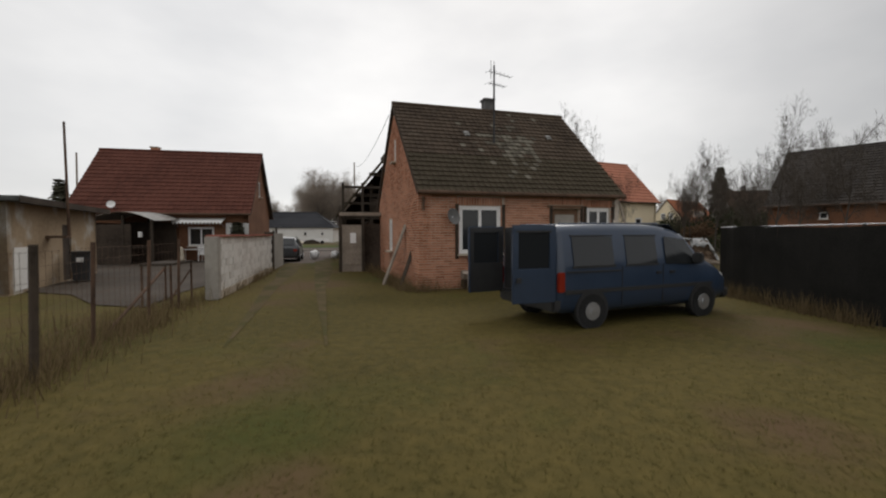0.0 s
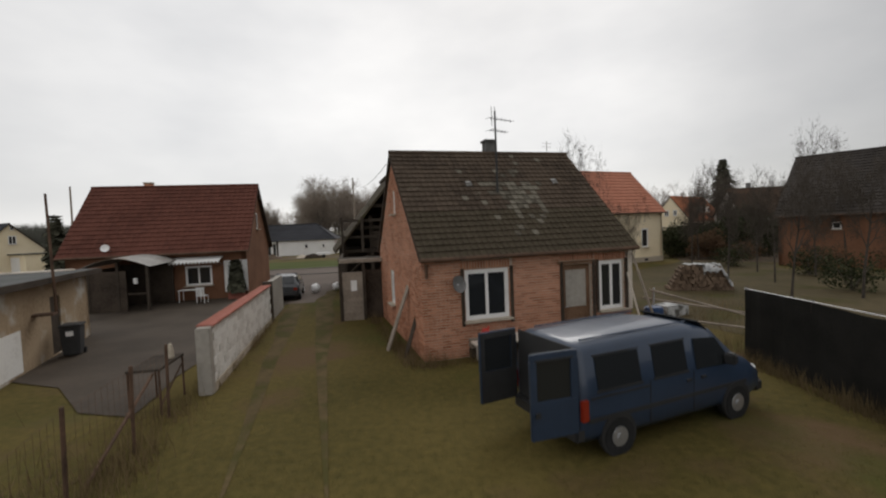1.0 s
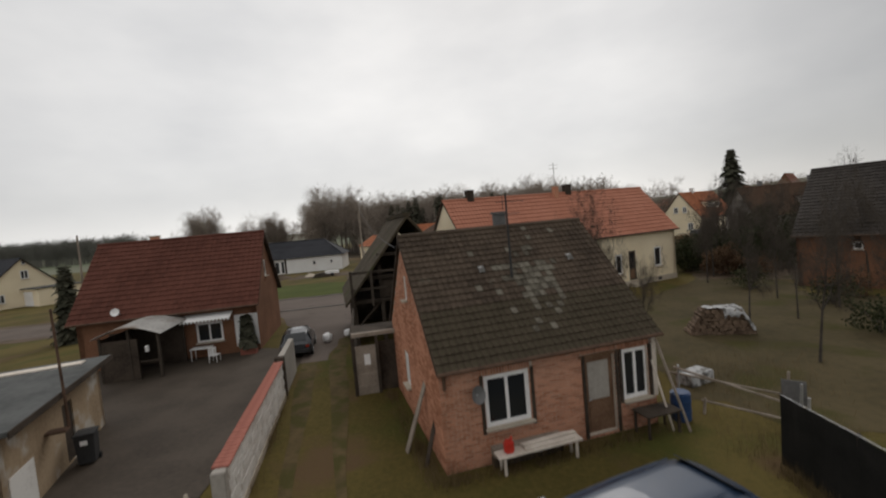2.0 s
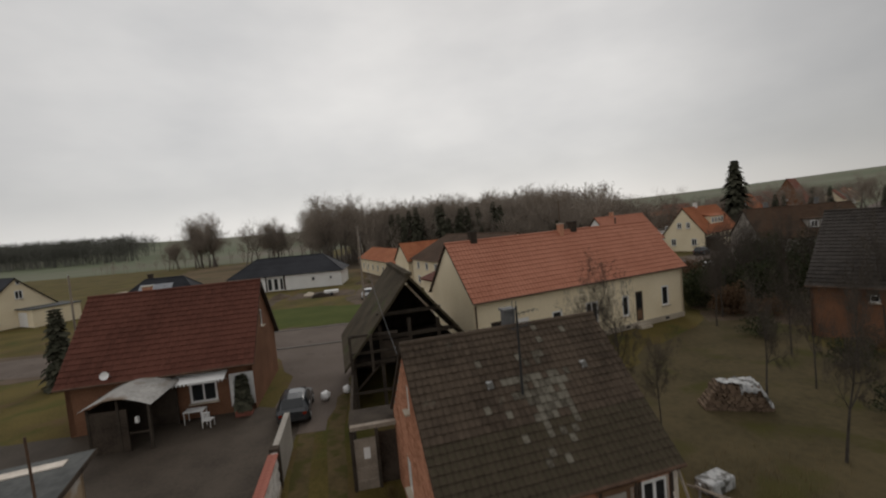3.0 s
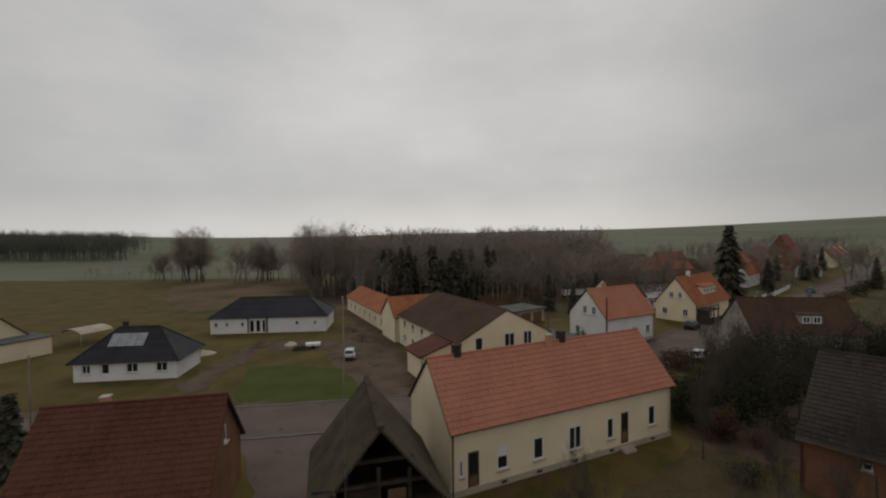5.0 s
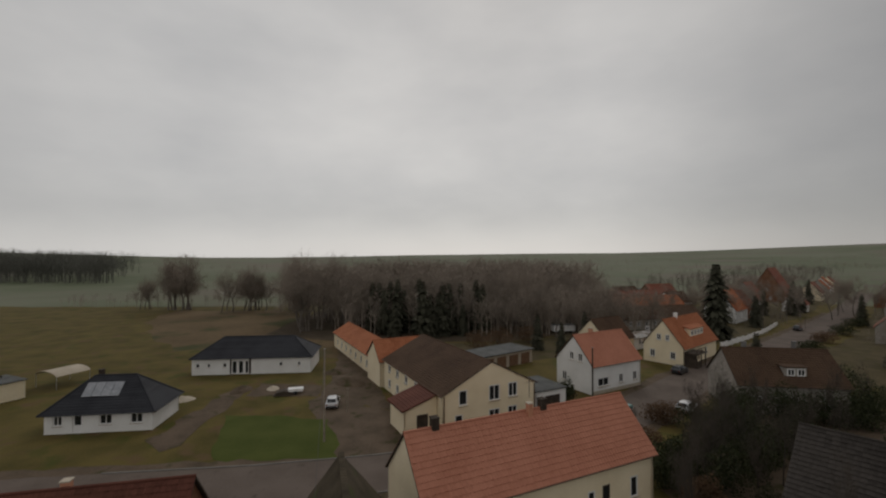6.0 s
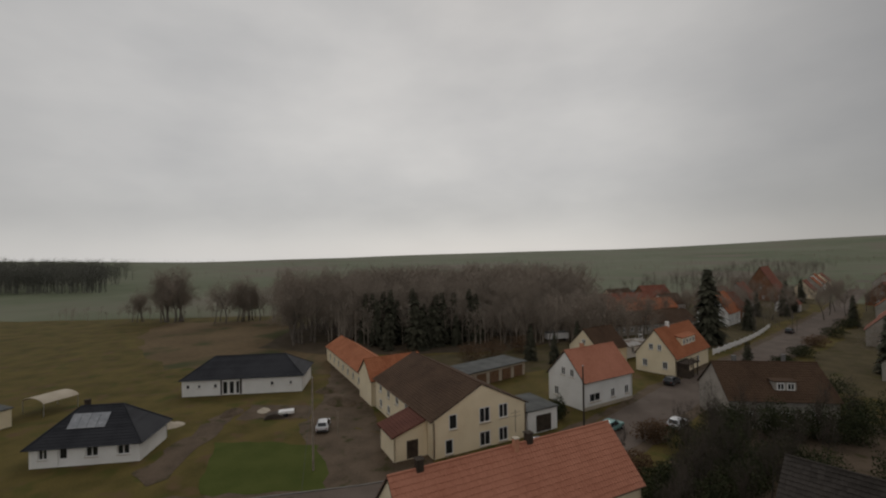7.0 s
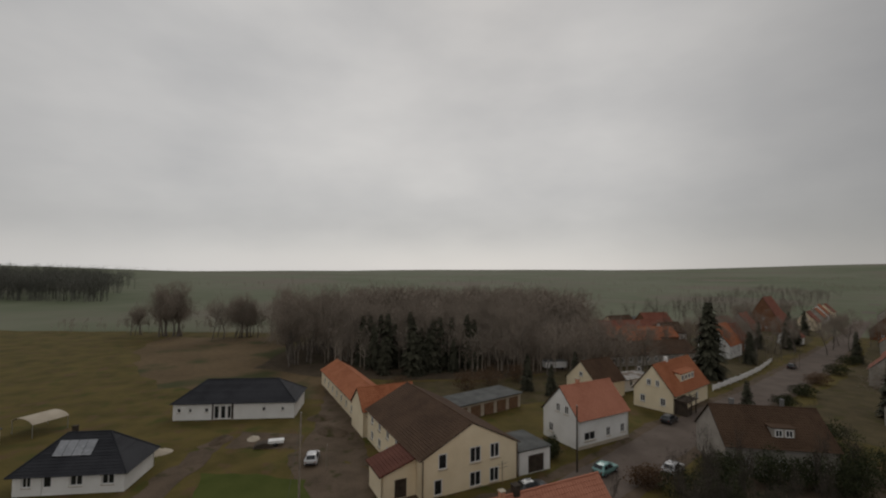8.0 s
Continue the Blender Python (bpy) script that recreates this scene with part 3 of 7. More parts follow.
# ---- the brick cottage ----
HA = 16.8
cot_m = pose(-0.82, 13.5, 0, 0, 0, HA)
CL, CD, CE, CR = 6.9, 7.3, 3.07, 6.38
front_holes = [(1.25, 2.62, 1.05, 2.5, 1), (4.45, 5.45, 0.12, 2.45, "hole"), (5.72, 6.66, 0.95, 2.5, 1)]
cottage = house("brick_cottage", "small old red brick cottage with mossy brown tiled roof", cot_m, CL, CD, CE, CR, MORTAR, TILES,
                front=front_holes, left=[(2.4, 3.1, 1.0, 2.2, 1), (3.55, 3.9, 4.3, 5.1, 0)], over=0.25, side_over=0.1, gutter=True, skip_front_tiles=True, row=0.34, col=0.26)
door = part("door", boxed(0, 1.0, 0, 0.06, 0, 2.33), BROWNWOOD, cottage, "peeling brown wooden door with boarded pale upper half", m=Matrix.Translation((4.45, 0.12, 0.12)))
part("panel", boxed(0.14, 0.86, -0.015, -0.002, 1.0, 2.15), GREYWALL, door)
for z in (0.15, 0.5):
    part("panel", boxed(0.14, 0.86, -0.02, -0.002, z, z + 0.27), BROWNWOOD, door)
part("handle", tube(bmesh.new(), (0.09, -0.05, 1.02), (0.2, -0.05, 1.02), 0.012), METAL, door)
part("lintel", boxed(4.25, 5.65, -0.05, 0.0, 2.47, 2.56), BROWNWOOD, cottage)
for x in (4.33, 5.47, 2.66, 1.13, 5.60, 6.68):
    part("shutter_post", boxed(x, x + 0.09, -0.06, -0.016, 0.9 if x not in (4.33, 5.47) else 0.05, 2.55), DARKWOOD, cottage)
for x0, x1, z in ((1.15, 2.75, 2.52), (5.62, 6.78, 2.52), (4.35, 5.55, 2.58)):
    n = int((x1 - x0) / 0.085)
    for i in range(n):
        part("lintel_brick", boxed(x0 + i * 0.085, x0 + i * 0.085 + 0.052, -0.03, -0.001, z, z + 0.24), BRICK, cottage)
chimney(cottage, 3.85, 4.0, 6.0, 6.95, 0.38, SHADEGREY)
bm = bmesh.new()
tube(bm, (3.2, 1.85, 4.6), (3.2, 1.85, 7.55), 0.042, 0.03, 8)
for z, a, l in ((7.3, 20, 0.8), (6.9, 20, 0.5)):
    d = Vector((math.cos(radians(a)), math.sin(radians(a)), 0))
    tube(bm, Vector((3.2, 1.85, z)) - d * 0.25, Vector((3.2, 1.85, z)) + d * l, 0.012, n=5)
    for k in range(6):
        c = Vector((3.2, 1.85, z)) + d * (-0.25 + k * (l + 0.25) / 5)
        s = Vector((-d.y, d.x, 0)) * (0.2 - 0.015 * k)
        tube(bm, c - s, c + s, 0.007, n=4)
for dx in (-0.12, 0.0):
    tube(bm, (3.2 + dx, 1.85, 7.05), (3.2 + dx, 1.85, 7.7), 0.01, n=4)
part("antenna", bm, TRIM, cottage, "thin television aerial on a mast through the roof")
dish = bmesh.new()
bmesh.ops.create_uvsphere(dish, u_segments=20, v_segments=10, radius=0.42)
bmesh.ops.delete(dish, geom=[v for v in dish.verts if v.co.z > -0.25], context="VERTS")
bmesh.ops.translate(dish, vec=(0, 0, 0.4), verts=dish.verts[:])
part("satellite_dish", dish, SHADEGREY, cottage, "grey satellite dish on the brick wall", m=pose(0.95, -0.3, 2.15, 75, 0, 25), smooth=True)
part("dish_arm", tube(bmesh.new(), (0.95, -0.3, 2.15), (0.95, 0.0, 2.1), 0.02), METAL, cottage)
part("downpipe", tube(bmesh.new(), (0.12, -0.08, 2.75), (0.12, -0.08, 2.35), 0.045), RUST, cottage)
part("barge_board", prism(bmesh.new(), [(-0.02, 2.85), (0.13, 2.85), (0.13, 0.9), (-0.02, 0.9)], -0.05, -0.02), PALEWOOD, cottage, m=pose(6.8, -0.02, 0))


def leaning(name, label, p, q, w, t, mat):
    p, q = Vector(p), Vector(q)
    ob = part(name, boxed(-w / 2, w / 2, -t / 2, t / 2, 0, (q - p).length, bevel=0.004), mat)
    ob.matrix_basis = Matrix.Translation(p) @ (q - p).to_track_quat("Z", "Y").to_matrix().to_4x4()
    return tagged(ob, label, "plank", "planks leaning on the cottage")


leaning("plank", "grey weathered plank leaning on the brick gable", (-2.05, 14.9, 0), (-1.22, 15.3, 2.3), 0.22, 0.04, WOOD)
leaning("plank", "dark narrow board leaning on the brick gable", (-1.42, 14.0, 0), (-1.05, 14.5, 1.2), 0.14, 0.03, DARKWOOD)
leaning("plank", "grey batten leaning on the cottage corner", (6.4, 14.75, 0), (5.78, 15.3, 2.7), 0.1, 0.05, WOOD)
leaning("plank", "pale batten leaning on the cottage corner", (5.98, 14.9, 0), (5.58, 15.2, 2.1), 0.09, 0.04, PALEWOOD)

# ---- the half-timbered barn behind the cottage ----
BA = 15.0
barn_m = pose(-6.1, 27.2, 0, 0, 0, BA)
barn = thing("timber_barn", "dark open half-timbered barn under a mossy steep roof", "barn", barn_m)
BW, BD, BE, BR = 6.9, 7.6, 3.2, 7.5
for back_side in (0, 1):
    bm = bmesh.new()
    sx = -1 if back_side == 0 else 1
    o = [(BW / 2, BR), (BW / 2 + sx * (BW / 2 + 0.45), BE - 0.5), (BW / 2 + sx * (BW / 2 + 0.45), BE - 0.68), (BW / 2, BR - 0.2)]
    prism(bm, o, -0.95, BD)
    bmesh.ops.subdivide_edges(bm, edges=bm.edges[:], cuts=6, use_grid_fill=True)
    for v in bm.verts:
        v.co += Vector((0, 0, 0.09 * noise.noise(v.co * 0.8)))
    part("roof_slope", bm, MOSSY, barn)
bm = bmesh.new()
for i in range(60):
    y = -0.95 + i * (BD + 0.95) / 60
    box(bm, BW / 2 - 0.2, BW / 2 + 0.2, y, y + 0.12, BR - 0.1, BR + 0.07 + 0.03 * random.random())
tagged(part("ridge_cap", bm, MOSSY, barn), kind="stuff")
for x, h in ((0.1, 3.0), (1.7, 4.7), (3.4, 4.9), (5.1, 4.7), (6.7, 3.0)):
    part("post", boxed(x - 0.1, x + 0.1, 0, 0.2, 0, h), SHADEWOOD, barn)
    part("post", boxed(x - 0.1, x + 0.1, BD - 0.3, BD - 0.1, 0, h), SHADEWOOD, barn)
for z, x0, x1 in ((2.55, 0, BW), (3.9, 0.6, BW - 0.6), (5.2, 1.6, BW - 1.6)):
    part("beam", boxed(x0, x1, -0.04, 0.18, z, z + 0.2), SHADEWOOD, barn)
for s in (0, 1):
    p, q = ((0.2, 1.2), (1.6, 2.5)) if s == 0 else ((BW - 0.2, 1.2), (BW - 1.6, 2.5))
    part("brace", tube(bmesh.new(), (p[0], 0.1, p[1]), (q[0], 0.1, q[1]), 0.07, n=4), DARKWOOD, barn)
for y in (1.6, 3.1, 4.6, 6.1):
    part("post", boxed(0.0, 0.18, y - 0.09, y + 0.09, 0, 3.0), SHADEWOOD, barn)
for z in (1.3, 2.75):
    part("rail", boxed(0.02, 0.16, 0.2, BD - 0.3, z, z + 0.16), SHADEWOOD, barn)
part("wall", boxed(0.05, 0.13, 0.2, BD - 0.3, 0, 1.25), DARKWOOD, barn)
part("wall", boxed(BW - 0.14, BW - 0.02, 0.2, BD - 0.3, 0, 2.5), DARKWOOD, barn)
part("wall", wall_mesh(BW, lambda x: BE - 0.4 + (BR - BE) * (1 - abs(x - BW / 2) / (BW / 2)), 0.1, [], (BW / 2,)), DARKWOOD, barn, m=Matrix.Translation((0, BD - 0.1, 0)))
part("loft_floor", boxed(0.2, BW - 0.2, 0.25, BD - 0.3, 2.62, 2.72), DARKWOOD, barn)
part("gable_board", boxed(3.9, 4.9, 0.02, 0.08, 2.8, 3.6), BROWNWOOD, barn, "pale boarded infill in the timber gable")
part("gable_board", boxed(1.8, 3.3, 0.04, 0.1, 2.8, 3.8), DARKWOOD, barn)
# the low open lean-to between barn and cottage
lean_m = pose(-4.5, 19.8, 0, 0, 0, 12)
lean = thing("lean_to", "low wooden lean-to with old doors beside the cottage", "shed", lean_m)
part("beam", boxed(-0.1, 2.6, -0.1, 0.15, 2.45, 2.6), WOOD, lean)
part("roof", boxed(-0.15, 2.6, 0.16, 1.6, 2.5, 2.6, bevel=0.01), SHADEWOOD, lean)
for z in (1.2, 3.4, 4.35):
    part("rail", boxed(-0.05, 2.6, 6.9, 7.0, z, z + 0.14), SHADEWOOD, lean)
part("rafter", boxed(-0.1, 0.02, 1.6, 7.0, 2.45, 2.6), SHADEWOOD, lean)
part("door", boxed(0.0, 0.85, 0, 0.06, 0, 2.05), WOOD, lean, "grey weathered plank door")
for i in range(1, 4):
    part("batten", boxed(0.05, 0.8, -0.03, -0.002, 0.5 * i - 0.2, 0.5 * i - 0.1), WOOD, lean)
part("door_leaf", boxed(0.95, 1.9, 0.25, 0.3, 0, 2.1), DARKWOOD, lean)
part("notice", boxed(0.35, 0.6, -0.045, -0.032, 1.25, 1.7), PVC, lean)
for x, y in ((-0.08, 0), (0.9, 0), (2.0, 0), (-0.08, 1.75), (-0.08, 3.5), (-0.08, 5.3), (-0.08, 7.0)):
    part("post", boxed(x - 0.06, x + 0.06, y - 0.06, y + 0.06, 0, 2.45), SHADEWOOD, lean)
for y in (1.75, 3.6, 5.3):
    part("rail", boxed(-0.1, 0.0, y - 1.6, y, 1.0, 1.12), SHADEWOOD, lean)
part("side_panel", boxed(-0.03, 0.02, 0.15, 2.2, 0, 1.9), DARKWOOD, lean)
for x in (0.0, 1.1):
    part("upper_post", boxed(x - 0.07, x + 0.07, 6.2, 6.35, 2.6, 4.6), SHADEWOOD, lean)

# ---- the long cream house ----
YA = 25.0
cream = house("cream_row_house", "long single-storey cream rendered house with bright orange tiled roof", pose(1.10, 33.11, 0, 0, 0, YA), 20.88, 7.15, 4.77, 8.44, CREAM, ORANGE,
              front=[(0.66, 0.94, 1.3, 2.45, 0), (1.3, 2.15, 0.27, 2.85, "door"), (3.55, 4.5, 1.1, 2.75, 0), (6.6, 7.55, 1.1, 2.75, 0), (9.85, 11.1, 1.08, 2.9, 1), (13.65, 14.4, 1.15, 2.85, 0), (15.15, 15.95, 0.5, 3.0, "door"), (18.2, 19.05, 1.35, 3.05, 0)],
              right=[(3.3, 4.3, 5.2, 6.4, 1)], over=0.35, side_over=0.15, socle=0.45, row=0.42, col=0.3)
for x in (3.6, 6.6, 9.9, 13.6, 18.2):
    part("cellar_slot", boxed(x + 0.3, x + 0.75, -0.04, -0.031, 0.12, 0.34), TRIM, cream)
part("roller_blind", boxed(3.65, 4.40, 0.05, 0.065, 2.0, 2.63), PVC, cream)
part("downpipe", tube(bmesh.new(), (0.15, -0.09, 4.2), (0.15, -0.09, 0.1), 0.05), RUST, cream)
for x in (2.3, 12.1):
    chimney(cream, x, 3.6, 8.1, 9.15, 0.55, SHADEWOOD)
chimney(cream, 10.6, 3.3, 8.0, 9.1, 0.4)
for x in (14.0, 17.0):
    part("step", boxed(14.95, 16.15, -0.5 - 0.2 * (x > 15), -0.035, 0, 0.3 - 0.12 * (x > 15)), SOCLE, cream)
bm = bmesh.new()
tube(bm, (10.9, 3.7, 9.4), (10.9, 3.7, 11.2), 0.025, n=5)
for z in (11.0, 10.7):
    tube(bm, (10.4, 3.7, z), (11.4, 3.7, z), 0.012, n=4)
part("antenna", bm, RUST, cream)

# ---- the red-roofed farmhouse and its yard ----
farm = house("farmhouse", "low brick farmhouse with large dark red tiled roof", pose(-22.16, 26.82, 0, 0, 0, 12), 9.84, 7.6, 3.40, 7.32, FARBRICK, DEEPRED,
             front=[(6.3, 7.8, 0.9, 2.1, 1), (1.6, 2.6, 0.1, 2.1, "door"), (4.4, 5.2, 0.1, 2.1, "door")],
             right=[(3.5, 4.1, 4.3, 5.4, 0)], over=0.5, side_over=0.25, row=0.36, col=0.3)
part("white_board", boxed(8.5, 9.85, -0.03, -0.004, 0.4, 2.35), WHITEWALL, farm)
chimney(farm, 3.0, 4.2, 6.7, 7.65, 0.45)
aw_m = pose(-22.16, 26.82, 0, 0, 0, 12)
awning = thing("awning", "white scalloped fabric awning over a window", "awning", aw_m @ Matrix.Translation((5.7, -0.02, 2.4)))
bm = bmesh.new()
for i in range(14):
    x = i * 0.2
    v = [bm.verts.new(p) for p in ((x, 0, 0.25), (x + 0.2, 0, 0.25), (x + 0.2, -0.9, 0), (x, -0.9, 0), (x + 0.1, -0.92, -0.16))]
    bm.faces.new((v[0], v[1], v[2], v[3])), bm.faces.new((v[3], v[2], v[4]))
bmesh.ops.remove_doubles(bm, verts=bm.verts[:], dist=0.001)
bmesh.ops.solidify(bm, geom=bm.faces[:], thickness=0.01)
part("fabric", bm, WHITEWALL, awning)
for x in (0.05, 2.7):
    part("arm", tube(bmesh.new(), (x, 0.02, -0.3), (x, -0.85, 0.0), 0.015, n=5), METAL, awning)
# veranda shed
ver = thing("veranda_shed", "dark timber shed under an arched roof of pale worn sheets", "shed", pose(-19.0, 24.4, 0, 0, 0, 8))
bm = bmesh.new()
n = 48
for i in range(n):
    pts_ = []
    for k in (i, i + 1):
        f = k / n
        pts_.append((-0.15 + 3.4 * f, 2.25 + 0.62 * math.sin(math.pi * (0.08 + 0.84 * f)) + 0.018 * (k % 2)))
    (x0, za), (x1, zb) = pts_
    v = [bm.verts.new(p) for p in ((x0, -0.35, za), (x1, -0.35, zb), (x1, 3.0, zb + 0.12), (x0, 3.0, za + 0.12))]
    bm.faces.new(v)
bmesh.ops.remove_doubles(bm, verts=bm.verts[:], dist=0.001)
bmesh.ops.solidify(bm, geom=bm.faces[:], thickness=0.015)
part("roof", bm, SHEET, ver)
for x in (0.08, 1.5, 2.95):
    for y in (0.0, 2.8):
        part("post", boxed(x - 0.06, x + 0.06, y - 0.06, y + 0.06, 0, 2.4 + 0.3 * (x == 1.5) + y * 0.03), SHADEWOOD, ver)
part("front_panel", boxed(0.1, 1.9, -0.03, 0.03, 0, 2.2), DARKWOOD, ver)
part("side_panel", boxed(0.0, 0.05, 0.1, 2.75, 0, 2.3), DARKWOOD, ver)
part("back_panel", boxed(0.1, 2.9, 2.87, 2.92, 0, 2.4), DARKWOOD, ver)
part("rail", boxed(1.95, 2.9, -0.02, 0.04, 0.9, 1.0), DARKWOOD, ver)
part("lantern", boxed(2.35, 2.5, -0.2, -0.05, 1.5, 1.8), PVC, ver)


def yard_chair(m, label):
    c = thing("garden_chair", label, "chair", m, "white garden chairs")
    part("seat", boxed(0, 0.5, 0, 0.48, 0.42, 0.46, bevel=0.01), PVC, c)
    bm = bmesh.new()
    for i in range(5):
        box(bm, 0.02 + i * 0.1, 0.08 + i * 0.1, 0.44, 0.47, 0.46, 0.9)
    box(bm, 0, 0.5, 0.435, 0.475, 0.86, 0.94)
    part("backrest", bm, PVC, c)
    for x in (0.03, 0.47):
        for y in (0.03, 0.45):
            part("leg", tube(bmesh.new(), (x, y, 0), (x, y, 0.42), 0.02, n=6), PVC, c)
    return c


yard_chair(pose(-14.1, 27.1, 0, 0, 0, 180), "white garden chair standing by the farmhouse window")
tb = thing("garden_table", "small white garden table by the farmhouse", "table", pose(-16.0, 27.2, 0, 0, 0, 8))
part("tabletop", boxed(0, 1.1, 0, 0.7, 0.7, 0.74, bevel=0.01), PVC, tb)
for x in (0.06, 1.04):
    for y in (0.06, 0.64):
        part("leg", tube(bmesh.new(), (x, y, 0), (x, y, 0.7), 0.025, n=6), PVC, tb)
planter = thing("planter", "brick-red planter box in the farmyard", "planter", pose(-12.9, 28.1, 0, 0, 0, 8))
part("box", boxed(-0.45, 0.45, -0.25, 0.25, 0, 0.55, bevel=0.02), COPING, planter)
part("soil", boxed(-0.4, 0.4, -0.2, 0.2, 0.55, 0.57), MUD, planter)

# ---- the near plaster shed ----
sh = thing("plaster_shed", "low shed of crumbling ochre plaster with felt roof", "shed", pose(-11.8, 12.4, 0, 0, 0, 113))
SL, SD = 7.2, 6.5
for L_, holes, m_ in ((SL, [(3.7, 4.5, 0.05, 2.0)], pose(0, 0, 0)), (SD, [], pose(0, SD, 0, 0, 0, -90)), (SL, [], pose(SL, SD, 0, 0, 0, 180)), (SD, [], pose(SL, 0, 0, 0, 0, 90))):
    part("wall", wall_mesh(L_, lambda x: 2.55, 0.25, holes), OLDPLASTER, sh, m=Matrix.Diagonal((1, 1, 1, 1)) @ m_)
part("roof", boxed(-0.3, SL + 0.35, -0.4, SD + 0.3, 2.56, 2.70, bevel=0.02), FELT, sh)
part("fascia", boxed(-0.32, SL + 0.37, -0.43, -0.402, 2.52, 2.71), DARKWOOD, sh)
part("door", boxed(3.7, 4.5, 0.05, 0.1, 0.05, 2.0), DARKWOOD, sh)
part("mast", tube(bmesh.new(), (2.7, -0.5, 1.6), (2.55, -0.5, 5.3), 0.045, 0.035, 8), RUST, sh)
part("mast_bracket", boxed(2.35, 2.72, -0.53, -0.0, 1.55, 1.62), RUST, sh)
part("wall_repair", boxed(0.3, 1.6, -0.02, -0.003, 0.1, 1.3), LIME, sh, "whitish patched plaster")
sheet = part("roof_sheet", boxed(-1.5, 1.5, -0.25, 0.25, 0, 0.05, bevel=0.01), PALEWOOD, None, m=pose(-16.05, 17.9, 2.705, 0, 0, 23))
tagged(sheet, "pale board lying on the felt roof of the shed", "board")

# ---- garden wall of limewashed blocks ----
WALL_A, WALL_B = Vector((-5.98, 11.85, 0)), Vector((-7.85, 20.2, 0))
wd = WALL_B - WALL_A
wall_pose = Matrix.Translation(WALL_A) @ Matrix.Rotation(math.atan2(wd.y, wd.x), 4, "Z")
gw = thing("garden_wall", "limewashed block garden wall with red tile coping", "wall", wall_pose)
part("core", boxed(0, wd.length, -0.1, 0.1, 0, 1.58), MORTAR, gw)
bk = boxed(-0.202, 0.202, -0.125, 0.125, -0.0975, 0.0975, bevel=0.006)
blk = bpy.data.meshes.new("block")
bk.to_mesh(blk)
bk.free()
blk.materials.append(LIME)
for i in range(7):
    for j in range(int(wd.length / 0.42) + 1):
        x = 0.2 + j * 0.41 + (0.205 if i % 2 else 0)
        if x > wd.length - 0.15:
            continue
        o = new("block", blk)
        o.parent = gw
        o.matrix_basis = pose(x, random.uniform(-0.008, 0.008), 0.3 + i * 0.2, 0, random.uniform(-0.6, 0.6), random.uniform(-0.8, 0.8))
part("footing", boxed(0, wd.length, -0.15, 0.15, 0, 0.2), SOCLE, gw)
cp = boxed(-0.1, 0.1, -0.2, 0.2, 0, 0.05, bevel=0.01)
cpm = bpy.data.meshes.new("coping_tile")
cp.to_mesh(cpm)
cp.free()
cpm.materials.append(COPING)
for j in range(int(wd.length / 0.205)):
    o = new("coping_tile", cpm)
    o.parent = gw
    o.matrix_basis = pose(0.1 + j * 0.205, 0, 1.59, random.uniform(-2, 2), 0, random.uniform(-1, 1))
part("pier", boxed(-0.26, -0.004, -0.16, 0.16, 0, 1.6, bevel=0.02), GREYWALL, gw)
far_wall = thing("garden_wall", "rendered continuation of the garden wall", "wall", wall_pose @ Matrix.Translation((wd.length + 0.35, 0, 0)))
part("core", boxed(0, 3.4, -0.13, 0.13, 0, 1.7, bevel=0.02), GREYWALL, far_wall)
part("pier", boxed(-0.33, -0.004, -0.18, 0.18, 0, 1.75), DARKWOOD, far_wall)
fr = thing("metal_stand", "rusty tubular metal stand by the wall", "stand", pose(-6.3, 10.55, 0, 0, 0, 100))
for x in (0, 1.2):
    for y in (0, 0.6):
        part("leg", tube(bmesh.new(), (x, y, 0), (x, y, 0.95), 0.025, n=6), RUST, fr)
part("tray", boxed(-0.03, 1.23, -0.03, 0.63, 0.95, 1.0), SHADEWOOD, fr)
part("brace", tube(bmesh.new(), (0, 0, 0.2), (1.2, 0, 0.8), 0.02, n=6), RUST, fr)
pipe = part("steel_pipe", tube(bmesh.new(), (-6.4, 10.5, 0.9), (-5.75, 7.9, 0.02), 0.03), RUST)
tagged(pipe, "grey steel pipe lying down from the stand", "pipe")
statue = bmesh.new()
for z, r in ((0.0, 0.10), (0.05, 0.09), (0.10, 0.085), (0.15, 0.085), (0.20, 0.08), (0.25, 0.07), (0.30, 0.06), (0.34, 0.058)):
    bmesh.ops.create_icosphere(statue, subdivisions=2, radius=r * 0.8, matrix=Matrix.Translation((0, 0, (z + r * 0.8) * 0.8)))
tagged(part("garden_figure", statue, SOCLE, None, m=pose(-6.5, 11.3, 1.0), smooth=True), "small weathered grey garden figure on the metal stand", "ornament")


def bin_(m, label):
    b = thing("wheelie_bin", label, "bin", m)
    bm = boxed(-0.27, 0.27, -0.3, 0.3, 0.06, 0.98, bevel=0.03)
    for v in bm.verts:
        f = 0.82 + 0.18 * v.co.z
        v.co.x *= f
        v.co.y *= f
    part("body", bm, TRIM, b)
    part("lid", boxed(-0.3, 0.3, -0.34, 0.33, 0.985, 1.06, bevel=0.025), TRIM, b)
    for x in (-0.24, 0.24):
        part("wheel", tube(bmesh.new(), (x - 0.03, 0.25, 0.1), (x + 0.03, 0.25, 0.1), 0.1, n=12), RUBBER, b)
    part("sticker", boxed(-0.1, 0.1, -0.315, -0.30, 0.7, 0.85), PVC, b)


